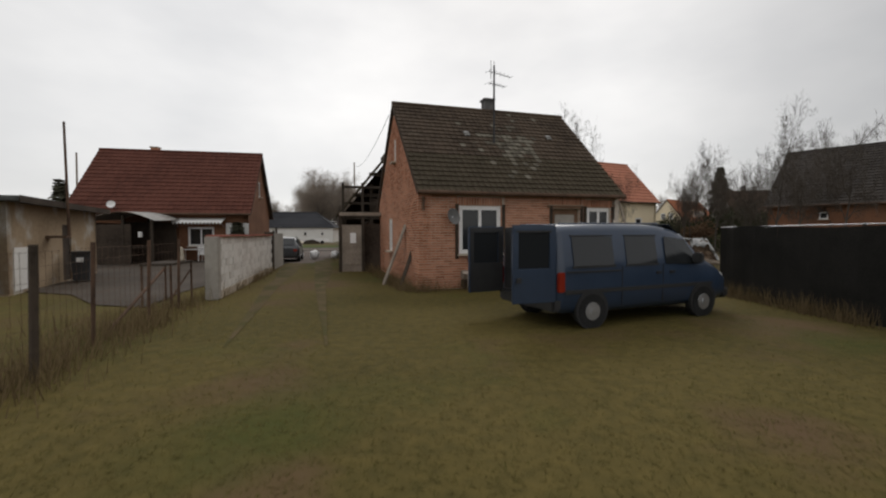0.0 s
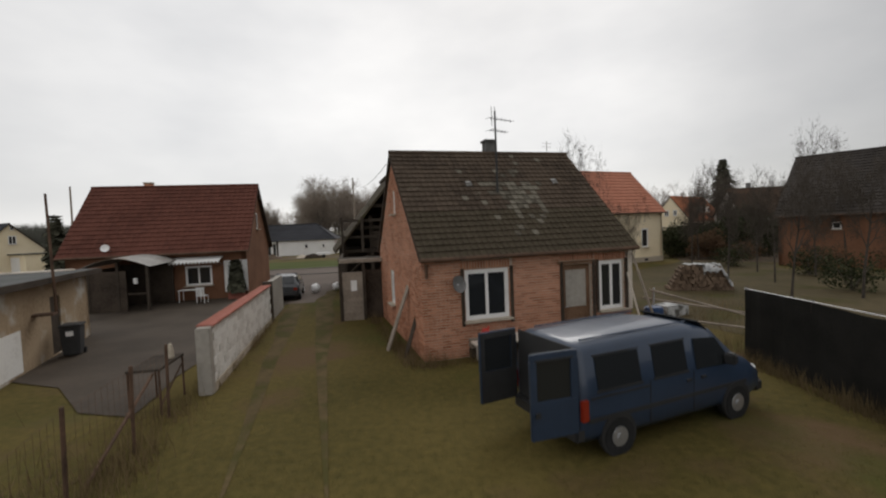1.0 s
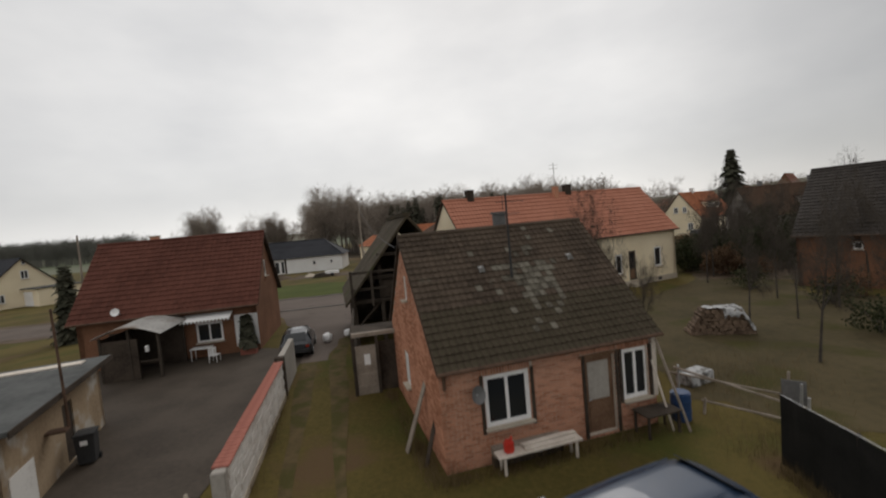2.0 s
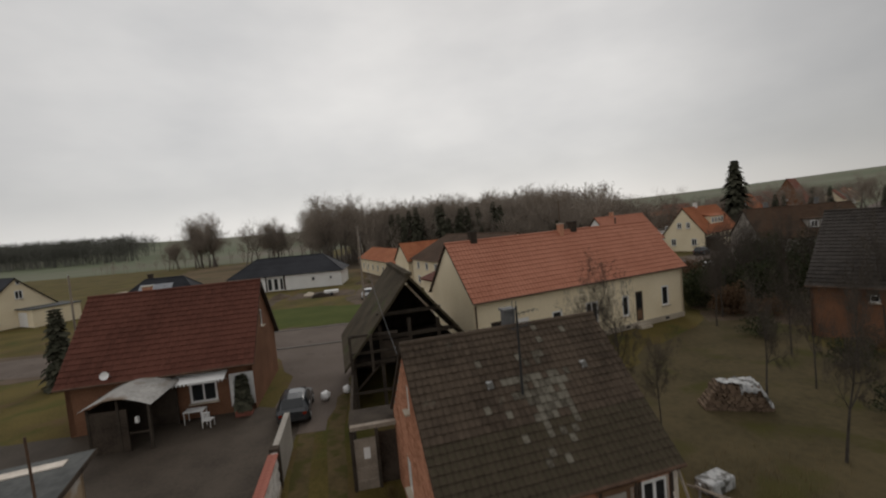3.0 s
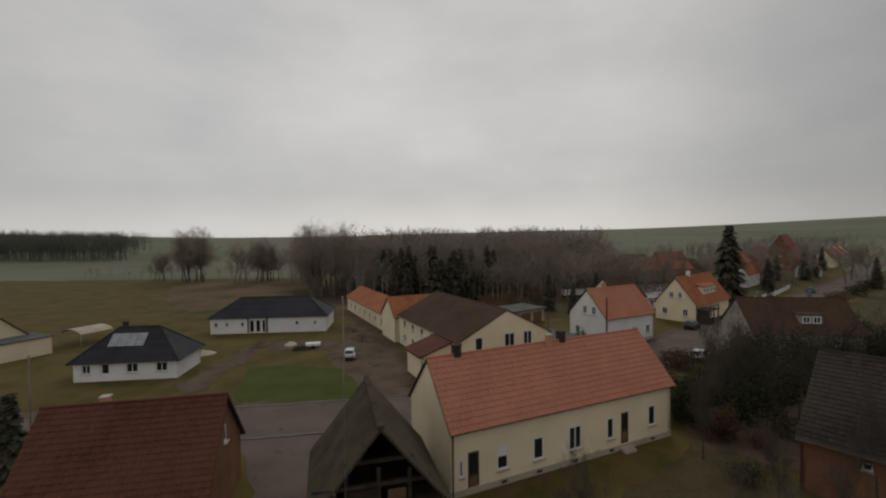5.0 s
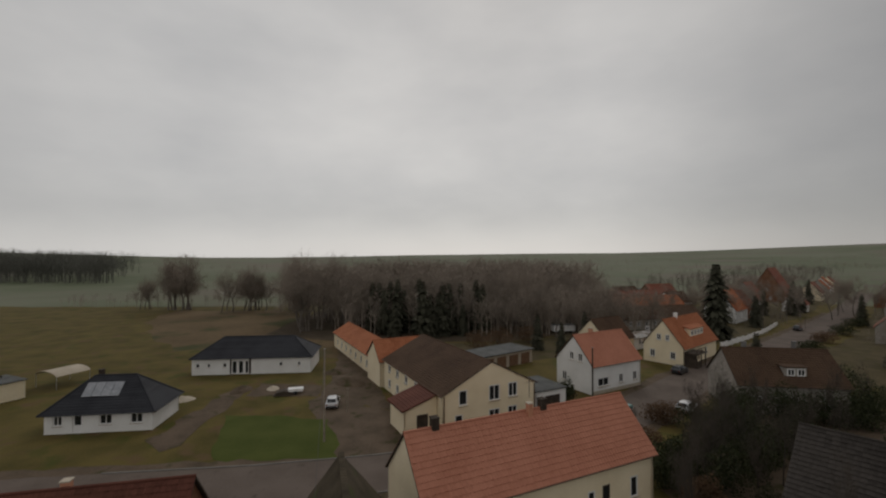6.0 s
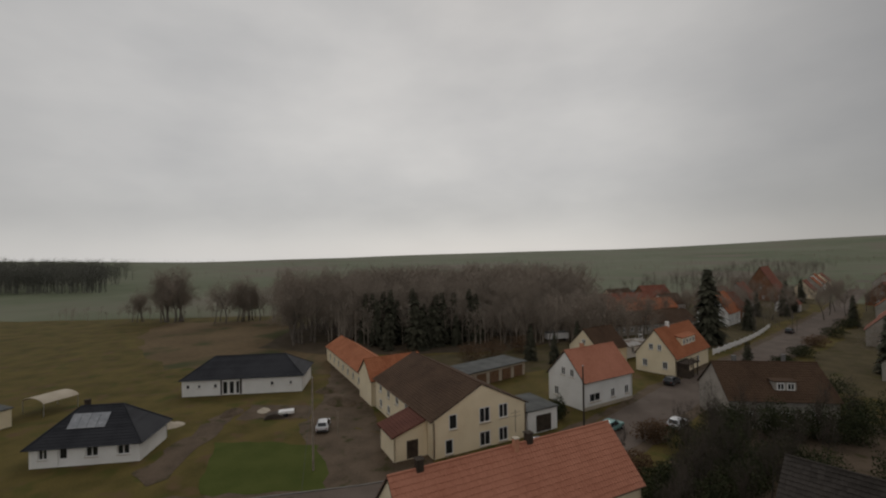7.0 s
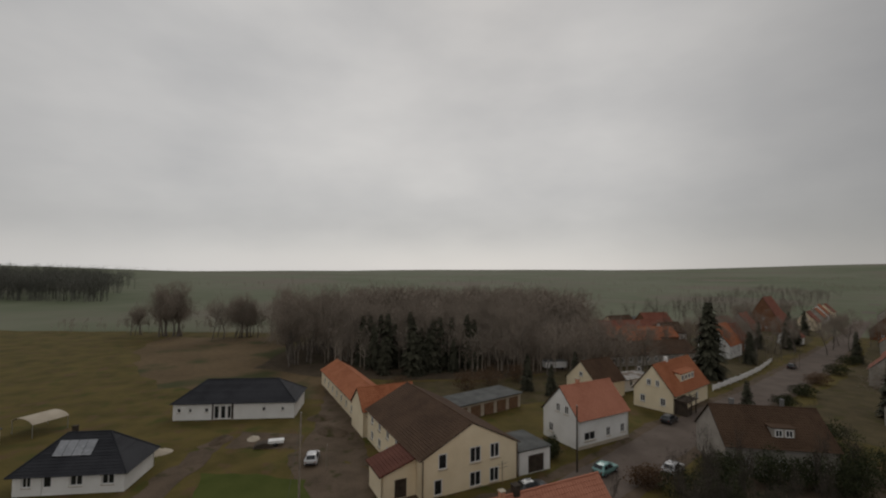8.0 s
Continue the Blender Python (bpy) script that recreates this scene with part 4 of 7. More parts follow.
bin_(pose(-12.65, 15.9, 0.02, 0, 0, 25), "black wheelie bin beside the plaster shed")
patch("village_gardens", "brown winter gardens along the village road", "garden", [(66, 84), (110, 119), (160, 162), (228, 225), (250, 212), (180, 140), (120, 85), (80, 62)], 0.012, GARDEN, 1.5, 33, 6)
patch("village_gardens", "brown winter gardens behind the roadside houses", "garden", [(62, 104), (76, 114), (112, 143), (150, 176), (216, 238), (196, 258), (130, 205), (80, 160), (34, 124), (30, 108)], 0.012, GARDEN, 1.5, 34, 6)
patch("garden_soil", "dark brown garden soil with dead weeds", "garden", [(7.9, 17.5), (8.6, 24), (9.6, 30), (13.5, 34), (19, 38.5), (21.5, 40.5), (25, 36.5), (23.5, 31), (26, 26), (22, 20), (15, 15), (10.5, 13.6)], 0.012, GARDEN, 0.7, 31)
patch("dark_undergrowth", "dark leaf litter under the garden trees", "garden", [(21.5, 40), (23.8, 49), (30, 55.5), (40, 62), (60, 70), (64, 56), (45, 40), (34, 33), (26, 36)], 0.014, MUD, 0.9, 32)

dpost = thing("satellite_dish", "white satellite dish on a bracket at the farmhouse eaves", "satellite dish", pose(-19.65, 26.75, 3.4))
part("bracket", tube(bmesh.new(), (0, 0.65, -0.36), (0, 0, 0), 0.025, n=8), METAL, dpost)
dsh = bmesh.new()
bmesh.ops.create_uvsphere(dsh, u_segments=20, v_segments=14, radius=0.36)
bmesh.ops.delete(dsh, geom=[v for v in dsh.verts if v.co.z > -0.23], context="VERTS")
bmesh.ops.translate(dsh, vec=(0, 0, 0.40), verts=dsh.verts[:])
part("reflector", dsh, PVC, dpost, m=pose(0, -0.06, 0, 70, 0, 20), smooth=True)

# ---- the blue van ----
def wheel(parent, x, y, r=0.31, w=0.2, side=1):
    ty = part("wheel", tube(bmesh.new(), (0, -w / 2, 0), (0, w / 2, 0), r, n=24), RUBBER, parent, m=pose(x, y, r))
    bm = bmesh.new()
    tube(bm, (0, -side * (w / 2 + 0.012), 0), (0, -side * (w / 2 - 0.05), 0), r * 0.52, r * 0.58, 20)
    tube(bm, (0, -side * (w / 2 + 0.03), 0), (0, -side * (w / 2), 0), r * 0.2, n=12)
    part("rim", bm, METAL, ty)


def loft(sections):
    """A body from cross-sections (x, z0, belt, roof, half width low, half width belt, half width roof)."""
    bm = bmesh.new()
    rings = []
    for x, z0, zb, zr, wl_, wb, wr in sections:
        half = [(wl_ * 0.9, z0), (wl_, z0 + 0.12), (wb, (z0 + zb) / 2), (wb, zb), (wr + (wb - wr) * 0.12, zr - (zr - zb) * 0.16), (wr * 0.9, zr - 0.02 * (zr > zb + 0.1)), (wr * 0.45, zr + 0.015)]
        pts = [(-a, z) for a, z in half] + [(a, z) for a, z in half[::-1]]
        rings.append([bm.verts.new((x, y, z)) for y, z in pts])
    n = len(rings[0])
    for a, b in zip(rings, rings[1:]):
        for i in range(n):
            bm.faces.new((a[i], b[i], b[(i + 1) % n], a[(i + 1) % n]))
    bm.faces.new(rings[0]), bm.faces.new(rings[-1][::-1])
    return bm


def side_panel(bm, corners, y, t=0.012):
    """A panel standing 'upright' on the body's side: corners (x, z, y inset)."""
    a = [bm.verts.new((x, y + dy, z)) for x, z, dy in corners]
    s = -1 if y < 0 else 1
    b = [bm.verts.new((x, y + dy + s * t, z)) for x, z, dy in corners]
    bm.faces.new(a), bm.faces.new(b[::-1])
    k = len(a)
    for i in range(k):
        bm.faces.new((a[i], b[i], b[(i + 1) % k], a[(i + 1) % k]))
    return bm


VAN_RW = Vector((2.44, 8.32, 0))
van = thing("van", "dark blue passenger van with open rear doors parked on grass", "van", Matrix.Translation(VAN_RW) @ Matrix.Rotation(radians(23), 4, "Z") @ Matrix.Translation((0, 0.80, 0)))
H = 1.80
body = loft([(-0.72, 0.32, 1.05, H - 0.04, 0.86, 0.9, 0.76), (-0.55, 0.28, 1.05, H, 0.88, 0.905, 0.78), (0.6, 0.26, 1.04, H + 0.03, 0.88, 0.91, 0.79), (1.7, 0.26, 1.03, H + 0.02, 0.88, 0.91, 0.78),
             (2.15, 0.26, 1.02, H - 0.05, 0.88, 0.905, 0.74), (2.5, 0.26, 1.02, 1.66, 0.88, 0.90, 0.68), (2.95, 0.26, 1.0, 1.2, 0.88, 0.89, 0.70), (3.3, 0.28, 0.92, 1.02, 0.86, 0.86, 0.72), (3.6, 0.32, 0.72, 0.84, 0.8, 0.8, 0.66), (3.72, 0.36, 0.5, 0.6, 0.7, 0.7, 0.6)])
bmesh.ops.bevel(body, geom=[e for e in body.edges if e.calc_face_angle(0) > 0.6], offset=0.02, segments=2, affect="EDGES")
vb = part("body", body, BLUE, van, smooth=True)
for s in (-1, 1):
    y = s * 0.915
    for x0, x1, z1 in ((-0.40, 0.50, 1.60), (0.80, 1.56, 1.60)):
        part("side_window", side_panel(bmesh.new(), [(x0, 1.1, -s * 0.012), (x1, 1.1, -s * 0.012), (x1, z1, -s * 0.10), (x0, z1, -s * 0.10)], y), GLASS, vb)
        fr_ = bmesh.new()
        for a in ((x0 - 0.03, x1 + 0.03, 1.06, 1.10, 0.006), (x0 - 0.03, x1 + 0.03, z1, z1 + 0.03, 0.108)):
            side_panel(fr_, [(a[0], a[2], -s * a[4]), (a[1], a[2], -s * a[4]), (a[1], a[3], -s * a[4]), (a[0], a[3], -s * a[4])], y)
        part("window_seal", fr_, TRIM, vb)
    part("side_window", side_panel(bmesh.new(), [(1.78, 1.08, -s * 0.012), (2.72, 1.05, -s * 0.018), (2.38, 1.54, -s * 0.12), (1.8, 1.60, -s * 0.10)], y), GLASS, vb)
    part("rub_strip", side_panel(bmesh.new(), [(-0.6, 0.62, 0), (3.1, 0.62, -s * 0.02), (3.1, 0.69, -s * 0.02), (-0.6, 0.69, 0)], y), TRIM, vb)
    part("slide_rail", side_panel(bmesh.new(), [(-0.55, 0.98, 0), (0.66, 0.98, 0), (0.66, 1.01, 0), (-0.55, 1.01, 0)], y), TRIM, vb)
    for x in (0.68, 1.7):
        part("door_gap", side_panel(bmesh.new(), [(x, 0.34, -s * 0.012), (x + 0.012, 0.34, -s * 0.012), (x + 0.012, 1.08, -s * 0.002), (x, 1.08, -s * 0.002)], y, 0.008), TRIM, vb)
    for x in (1.52, 1.88):
        part("door_handle", boxed(x, x + 0.13, y - 0.02, y + 0.02, 0.9, 0.95, bevel=0.008), TRIM, vb)
    part("tail_lamp", boxed(-0.735, -0.60, s * 0.90 - 0.04, s * 0.90 + 0.035, 0.66, 1.0, bevel=0.015), LAMPRED, vb)
    part("headlamp", boxed(3.38, 3.6, s * 0.66 - 0.12, s * 0.66 + 0.12, 0.66, 0.84, bevel=0.03), PVC, vb)
    part("mirror", boxed(2.45, 2.58, s * 1.0 - 0.12, s * 1.0 + 0.08, 1.08, 1.28, bevel=0.03), TRIM, vb)
    for x in (0.0, 2.82):
        wheel(van, x, s * 0.83, 0.30, 0.19, side=-s)
        arch = bmesh.new()
        bmesh.ops.create_cone(arch, cap_ends=True, segments=24, radius1=0.355, radius2=0.355, depth=0.05)
        bmesh.ops.rotate(arch, matrix=Matrix.Rotation(radians(90), 3, "X"), verts=arch.verts[:])
        part("wheel_arch", arch, TRIM, vb, m=pose(x, s * 0.892, 0.33))
part("windscreen", boxed(0, 0.9, -0.66, 0.66, 0, 0.02, bevel=0.005), GLASS, vb, m=pose(2.13, 0, 1.83, 0, 38, 0))
part("rear_bumper", boxed(-0.82, -0.62, -0.88, 0.88, 0.32, 0.56, bevel=0.04), TRIM, vb)
part("front_bumper", boxed(3.55, 3.8, -0.78, 0.78, 0.3, 0.55, bevel=0.05), TRIM, vb)
# Body is closed here: a black sheet stands in for the shaded load space.
part("load_opening", boxed(-0.745, -0.735, -0.78, 0.78, 0.58, 1.78), TRIM, vb, "black sheet standing in for the shade of the open load space")
for s in (-1, 1):
    dm = Matrix.Translation((-0.76, s * 0.86, 0)) @ Matrix.Rotation(radians(180 - 6 if s < 0 else 180 + 4), 4, "Z")
    d = bmesh.new()
    box(d, 0, 0.8, -0.03, 0.03, 0.5, 1.08, bevel=0.012)
    box(d, 0, 0.12, -0.03, 0.03, 1.08, 1.68), box(d, 0.70, 0.8, -0.03, 0.03, 1.08, 1.68), box(d, 0, 0.8, -0.03, 0.03, 1.68, 1.8, bevel=0.012)
    dr = part("rear_door", d, BLUE, van, m=dm)
    part("pane", boxed(0.12, 0.70, -0.006, 0.006, 1.08, 1.68), GLASS, dr)
    ya, yb = (0.031, 0.037) if s > 0 else (-0.037, -0.031)
    part("inner_trim", boxed(0.02, 0.78, ya, yb, 0.52, 1.08), TRIM, dr)
    for x0, x1, za, zb in ((0.02, 0.12, 1.083, 1.68), (0.70, 0.78, 1.083, 1.68), (0.02, 0.78, 1.683, 1.78)):
        part("inner_trim", boxed(x0, x1, ya, yb, za, zb), TRIM, dr)
    part("window_seal", boxed(0.09, 0.73, (0.031 if s < 0 else -0.038), (0.038 if s < 0 else -0.031), 1.68, 1.71), TRIM, dr)
    part("door_handle", boxed(0.66, 0.74, (0.031 if s < 0 else -0.06), (0.06 if s < 0 else -0.031), 0.85, 0.93), TRIM, dr)
for y in (-0.6, 0.6):
    part("roof_rail", tube(bmesh.new(), (-0.5, y, H + 0.035), (1.9, y, H + 0.05), 0.015, n=6), BLUE, vb)

# ---- bench, cans, barrel and clutter at the cottage ----
def at_cottage(x, y, z=0, turn=0):
    return cot_m @ pose(x, y, z, 0, 0, turn)


bench = thing("work_bench", "white weathered trestle bench piled with planks", "bench", at_cottage(1.25, -0.75))
part("benchtop", boxed(0, 2.5, 0, 0.42, 0.48, 0.54, bevel=0.01), PALEWOOD, bench)
for x in (0.15, 2.3):
    for y in (0.05, 0.35):
        part("leg", boxed(x, x + 0.07, y, y + 0.06, 0, 0.48), PALEWOOD, bench)
for i, (y, z, l) in enumerate(((0.05, 0.545, 1.5), (0.24, 0.545, 1.7), (0.12, 0.60, 1.4))):
    tagged(part("plank", boxed(0.85, 0.85 + l, y, y + 0.16, z, z + 0.05, bevel=0.006), PALEWOOD, None, m=at_cottage(1.2, -0.75, 0, 1.5 * i)), "pale sawn plank lying on the bench", "plank", "planks on the bench")
can = thing("fuel_can", "red plastic fuel can standing on the bench", "can", at_cottage(1.62, -0.55, 0.54))
bm = boxed(-0.13, 0.13, -0.1, 0.1, 0, 0.32, bevel=0.04)
part("body", bm, REDPLASTIC, can)
part("spout", tube(bmesh.new(), (0.06, 0, 0.32), (0.1, 0, 0.42), 0.03), REDPLASTIC, can)
part("handle", boxed(-0.1, 0.03, -0.02, 0.02, 0.34, 0.37), REDPLASTIC, can)
tbl = thing("old_table", "small dark wooden table under the cottage window", "table", at_cottage(5.85, -0.85))
part("tabletop", boxed(0, 1.2, 0, 0.7, 0.66, 0.70), DARKWOOD, tbl)
for x in (0.05, 1.1):
    for y in (0.05, 0.62):
        part("leg", boxed(x, x + 0.06, y, y + 0.06, 0, 0.66), DARKWOOD, tbl)
for i, z in enumerate((0.03, 0.30)):
    tagged(part("stacked_board", boxed(0, 2.1, -0.28, -0.02, z, z + 0.24, bevel=0.01), WOOD if i else DARKWOOD, None, m=at_cottage(1.3, 0.0)), "old timber baulk stacked against the cottage wall", "board", "timber against the wall")
brl = thing("barrel", "blue plastic rain barrel at the cottage corner", "barrel", pose(6.55, 15.55, 0))
bm = bmesh.new()
bmesh.ops.create_cone(bm, cap_ends=True, segments=24, radius1=0.29, radius2=0.29, depth=0.9, matrix=Matrix.Translation((0, 0, 0.45)))
bmesh.ops.bevel(bm, geom=[e for e in bm.edges if abs(e.verts[0].co.z - e.verts[1].co.z) < 0.01], offset=0.04, segments=2, affect="EDGES")
part("body", bm, BARREL, brl, smooth=False)
for z in (0.3, 0.62):
    ring = bmesh.new()
    bmesh.ops.create_cone(ring, cap_ends=True, segments=24, radius1=0.305, radius2=0.305, depth=0.05, matrix=Matrix.Translation((0, 0, z)))
    part("hoop", ring, BARREL, brl)
for i, (p, q) in enumerate((((6.9, 16.6, 1.3), (9.6, 14.6, 0.5)), ((7.0, 17.3, 0.9), (9.8, 15.4, 0.55)), ((7.4, 15.9, 0.4), (9.3, 13.9, 0.35)))):
    p, q = Vector(p), Vector(q)
    o = part("rail_pole", tube(bmesh.new(), p, q, 0.04, 0.03, 7), WOOD)
    tagged(o, "grey pole of a broken wooden pen", "pole", "poles of the broken pen")
for i, (x, y, h) in enumerate(((7.0, 16.6, 1.35), (7.4, 15.8, 0.5), (9.55, 14.65, 1.2), (9.75, 15.4, 1.3), (9.2, 13.95, 1.1), (8.1, 13.4, 1.4))):
    tagged(part("fence_post", tube(bmesh.new(), (x, y, 0), (x + 0.06, y, h), 0.05, 0.04, 7), WOOD if i % 2 else METAL), "weathered upright post of the broken pen", "post", "posts of the broken pen")
tagged(part("garden_sheet", boxed(-0.6, 0.6, -0.35, 0.35, 0, 0.45, bevel=0.03), TARP, None, m=pose(8.5, 18.3, 0, 0, 0, 25)), "pale covered box standing in the garden", "box")
rug = part("cloth", boxed(-0.3, 0.3, -0.02, 0.02, 0, 0.75, bevel=0.01), SHADEGREY, None, m=pose(9.65, 15.0, 0.45, 4, 0, -40))
tagged(rug, "dark grey cloth hanging on the pen rail", "cloth")

# ---- black net fence and wire fence ----
net = thing("net_fence", "tall fence covered in black shade net", "fence", pose(7.6, 12.8, 0, 0, 0, -91))
n = 60
vs, fs = [], []
for i in range(n + 1):
    x = i * 12.6 / n
    for z in (0.02, 0.6, 1.2, 1.8):
        vs.append((x, 0.03 * math.sin(x * 2.6 + z) + 0.02 * math.sin(x * 7), z + (0.03 * math.sin(x * 1.3) if z > 1.5 else 0)))
for i in range(n):
    for k in range(3):
        fs.append((i * 4 + k, i * 4 + 4 + k, i * 4 + 5 + k, i * 4 + 1 + k))
ob = part("net", (vs, fs), NET, net)
sol = ob.modifiers.new("thickness", "SOLIDIFY")
sol.thickness = 0.01
for i in range(7):
    part("post", tube(bmesh.new(), (i * 2.1, 0.07, 0), (i * 2.1, 0.07, 1.85), 0.035, n=8), DARKWOOD, net)
part("top_wire", tube(bmesh.new(), (0, 0.03, 1.82), (12.6, 0.03, 1.82), 0.008, n=5), METAL, net)

wire = thing("wire_fence", "rusty wire mesh fence with thin posts", "fence", pose(0, 0, 0))
posts = [(-6.05, 10.4), (-5.72, 8.9), (-5.35, 7.1), (-4.75, 5.5), (-4.3, 3.6), (-4.0, 1.5)]
for i, (x, y) in enumerate(posts):
    part("post", tube(bmesh.new(), (x, y, 0), (x + 0.04, y, 1.55), 0.045 if i == 3 else 0.03, n=7), DARKWOOD if i == 3 else RUST, wire)
bm = bmesh.new()
for (x0, y0), (x1, y1) in zip(posts, posts[1:]):
    for k in range(9):
        z = 0.1 + k * 0.17
        tube(bm, (x0, y0, z), (x1, y1, z), 0.0025, n=3)
    l = math.hypot(x1 - x0, y1 - y0)
    for k in range(int(l / 0.17)):
        f = k * 0.17 / l
        tube(bm, (x0 + (x1 - x0) * f, y0 + (y1 - y0) * f, 0.05), (x0 + (x1 - x0) * f, y0 + (y1 - y0) * f, 1.47), 0.0025, n=3)
tagged(part("mesh", bm, RUST, wire), kind="stuff")

# ---- wood pile under tarpaulin ----
pile = thing("wood_pile", "long stack of split logs half covered with grey tarpaulin", "wood pile", pose(11.6, 24.6, 0, 0, 0, -14))
lm = bmesh.new()
tube(lm, (0, -0.5, 0), (0, 0.5, 0), 0.11, n=7)
logmesh = bpy.data.meshes.new("log")
lm.to_mesh(logmesh)
lm.free()
LOGO = material("split_log_single", (0.075, 0.052, 0.036), (0.19, 0.135, 0.095), 2, 14, 0.9, 0.3, rand="object", spread=0.5)
logmesh.materials.append(LOGO)
for r in range(7):
    for c in range(15 - r):
        o = new("log", logmesh)
        o.parent = pile
        o.matrix_basis = pose(0.1 + c * 0.2 + r * 0.1, random.uniform(-0.06, 0.06), 0.1 + r * 0.175, random.uniform(-3, 3), random.uniform(0, 360), random.uniform(-4, 4))
bm = bmesh.new()
bmesh.ops.create_grid(bm, x_segments=44, y_segments=30, size=1)
for v in bm.verts:
    u, w = v.co.x, v.co.y
    x = u * (0.66 + 0.10 * noise.noise(Vector((0, w * 2.2, 3)))) + 2.22
    y = w * (0.66 + 0.16 * noise.noise(Vector((u * 2.4, 0, 7))))
    z = 1.33 - 1.75 * max(0.0, x - 2.38) - 2.2 * max(0.0, abs(y) - 0.5)
    z += 0.09 * noise.noise(Vector((x * 4.5, y * 4.5, 0))) + 0.05 * noise.noise(Vector((x * 11, y * 11, 2)))
    v.co = Vector((x, max(-0.62, min(0.62, y)), max(0.25, z)))
bmesh.ops.solidify(bm, geom=bm.faces[:], thickness=0.012)
part("tarpaulin", bm, TARP, pile)
bm = bmesh.new()
bmesh.ops.create_grid(bm, x_segments=24, y_segments=14, size=1)
for v in bm.verts:
    u, w = v.co.x, v.co.y
    x, y = u * (0.42 + 0.12 * noise.noise(Vector((w * 2, 1, 1)))) + 1.15, w * (0.3 + 0.12 * noise.noise(Vector((u * 2, 4, 1)))) - 0.12
    v.co = Vector((x, y, 1.37 + 0.07 * noise.noise(Vector((x * 5, y * 5, 4)))))
bmesh.ops.solidify(bm, geom=bm.faces[:], thickness=0.012)
part("tarpaulin", bm, TARP, pile)

# ---- brick barn on the right ----
bbarn = house("brick_barn", "large old brick barn with a dark sagging tiled roof", pose(24.6, 33.9, 0, 0, 0, -50), 24, 12.5, 3.9, 8.3, FARBRICK, BARNTILE,
              front=[(3.0, 3.5, 2.6, 3.1, 0), (7.0, 8.2, 0.1, 2.1, "door")], left=[(5.2, 5.8, 5.2, 6.0, 0)], over=0.5, row=0.4, col=0.4)

# ---- hall with long orange wing ----
HALL = pose(2.59, 56.84, 0, 0, 0, 26.0)
HW, HDp, HE, HR = 13.43, 21.0, 4.58, 7.85
hall_t = house("village_hall", "two-storey cream village hall with broad brown tiled roof", HALL @ pose(0, HDp, 0, 0, 0, -90), HDp, HW, HE, HR, CREAM, BROWN,
               right=[(1.55, 2.65, 0.2, 2.0, 0), (6.35, 7.95, 0.2, 2.0, 1), (9.2, 10.6, 0.25, 2.0, 1), (2.1, 3.25, 3.05, 4.85, 0), (6.35, 7.95, 3.05, 4.95, 1), (9.25, 10.65, 3.15, 4.95, 1)],
               front=[(2 + i * 3.4, 3.1 + i * 3.4, 0.7, 1.9, 1) for i in range(5)] + [(2 + i * 3.4, 3.1 + i * 3.4, 3.0, 4.1, 1) for i in range(5)], over=0.3, side_over=0.15, row=0.4, col=0.4)
part("downpipe", tube(bmesh.new(), (HDp + 0.06, 0.1, 4.4), (HDp + 0.06, 0.1, 0.1), 0.06), RUST, hall_t)
part("downpipe", tube(bmesh.new(), (HDp + 0.06, HW - 0.1, 4.4), (HDp + 0.06, HW - 0.1, 0.1), 0.06), RUST, hall_t)
porch = thing("hall_porch", "cream entrance porch with orange lean-to roof and dark doors", "porch", HALL @ pose(-4.3, 1.6, 0))
for L_, holes, m_ in ((4.25, [(1.6, 3.1, 0.05, 2.2)], pose(0, 0, 0)), (4.6, [], pose(0, 4.6, 0, 0, 0, -90)), (4.25, [], pose(4.25, 4.6, 0, 0, 0, 180))):
    part("wall", wall_mesh(L_, lambda x: 3.0, 0.25, holes), CREAM, porch, m=m_)
part("door", boxed(1.6, 3.1, 0.1, 0.16, 0.05, 2.2), DARKWOOD, porch)
bm = prism(bmesh.new(), [(-0.35, 2.85), (4.28, 4.3), (4.28, 4.45), (-0.35, 3.0)], -0.3, 4.9)
part("roof", bm, DEEPRED, porch)
for y in (0.0, 4.35):
    part("gable_fill", prism(bmesh.new(), [(0.02, 3.0), (4.2, 3.0), (4.2, 4.25)], y, y + 0.24), CREAM, porch)
for i in range(11):
    x = -0.35 + i * 0.42
    part("tile_course", prism(bmesh.new(), [(x, 3.005 + i * 0.1315), (x + 0.44, 3.01 + (i + 1) * 0.1315), (x + 0.44, 3.03 + (i + 1) * 0.1315), (x, 3.06 + i * 0.1315)], -0.32, 4.92), DEEPRED, porch)
wing = house("hall_wing", "long low wing with orange tiled roof behind the hall", HALL @ pose(0.3, HDp + 36, 0, 0, 0, -90), 35.5, 6.8, 3.3, 5.3, CREAM, BRIGHT,
             front=[(3 + i * 3.7, 3.9 + i * 3.7, 1.0, 2.2, 0) for i in range(8)], over=0.3, row=0.45, col=0.5)
link = house("hall_link", "short cross wing with orange roof between hall and wing", HALL @ pose(-0.6, HDp + 0.3, 0, 0, 0, 0), 9.5, 6.5, 4.2, 6.9, CREAM, BRIGHT, over=0.3, row=0.45, col=0.5)
gar = thing("garage", "low white flat-roofed garage with dark door", "garage", HALL @ pose(HW + 0.3, 0.2, 0))
part("wall", wall_mesh(5.2, lambda x: 3.0, 0.25, [(1.6, 4.2, 0.02, 2.3)]), WHITEWALL, gar)
for m_ in (pose(0, 6, 0, 0, 0, -90), pose(5.2, 0.003, 0, 0, 0, 90)):
    part("wall", wall_mesh(6, lambda x: 3.0, 0.25, []), WHITEWALL, gar, m=m_)
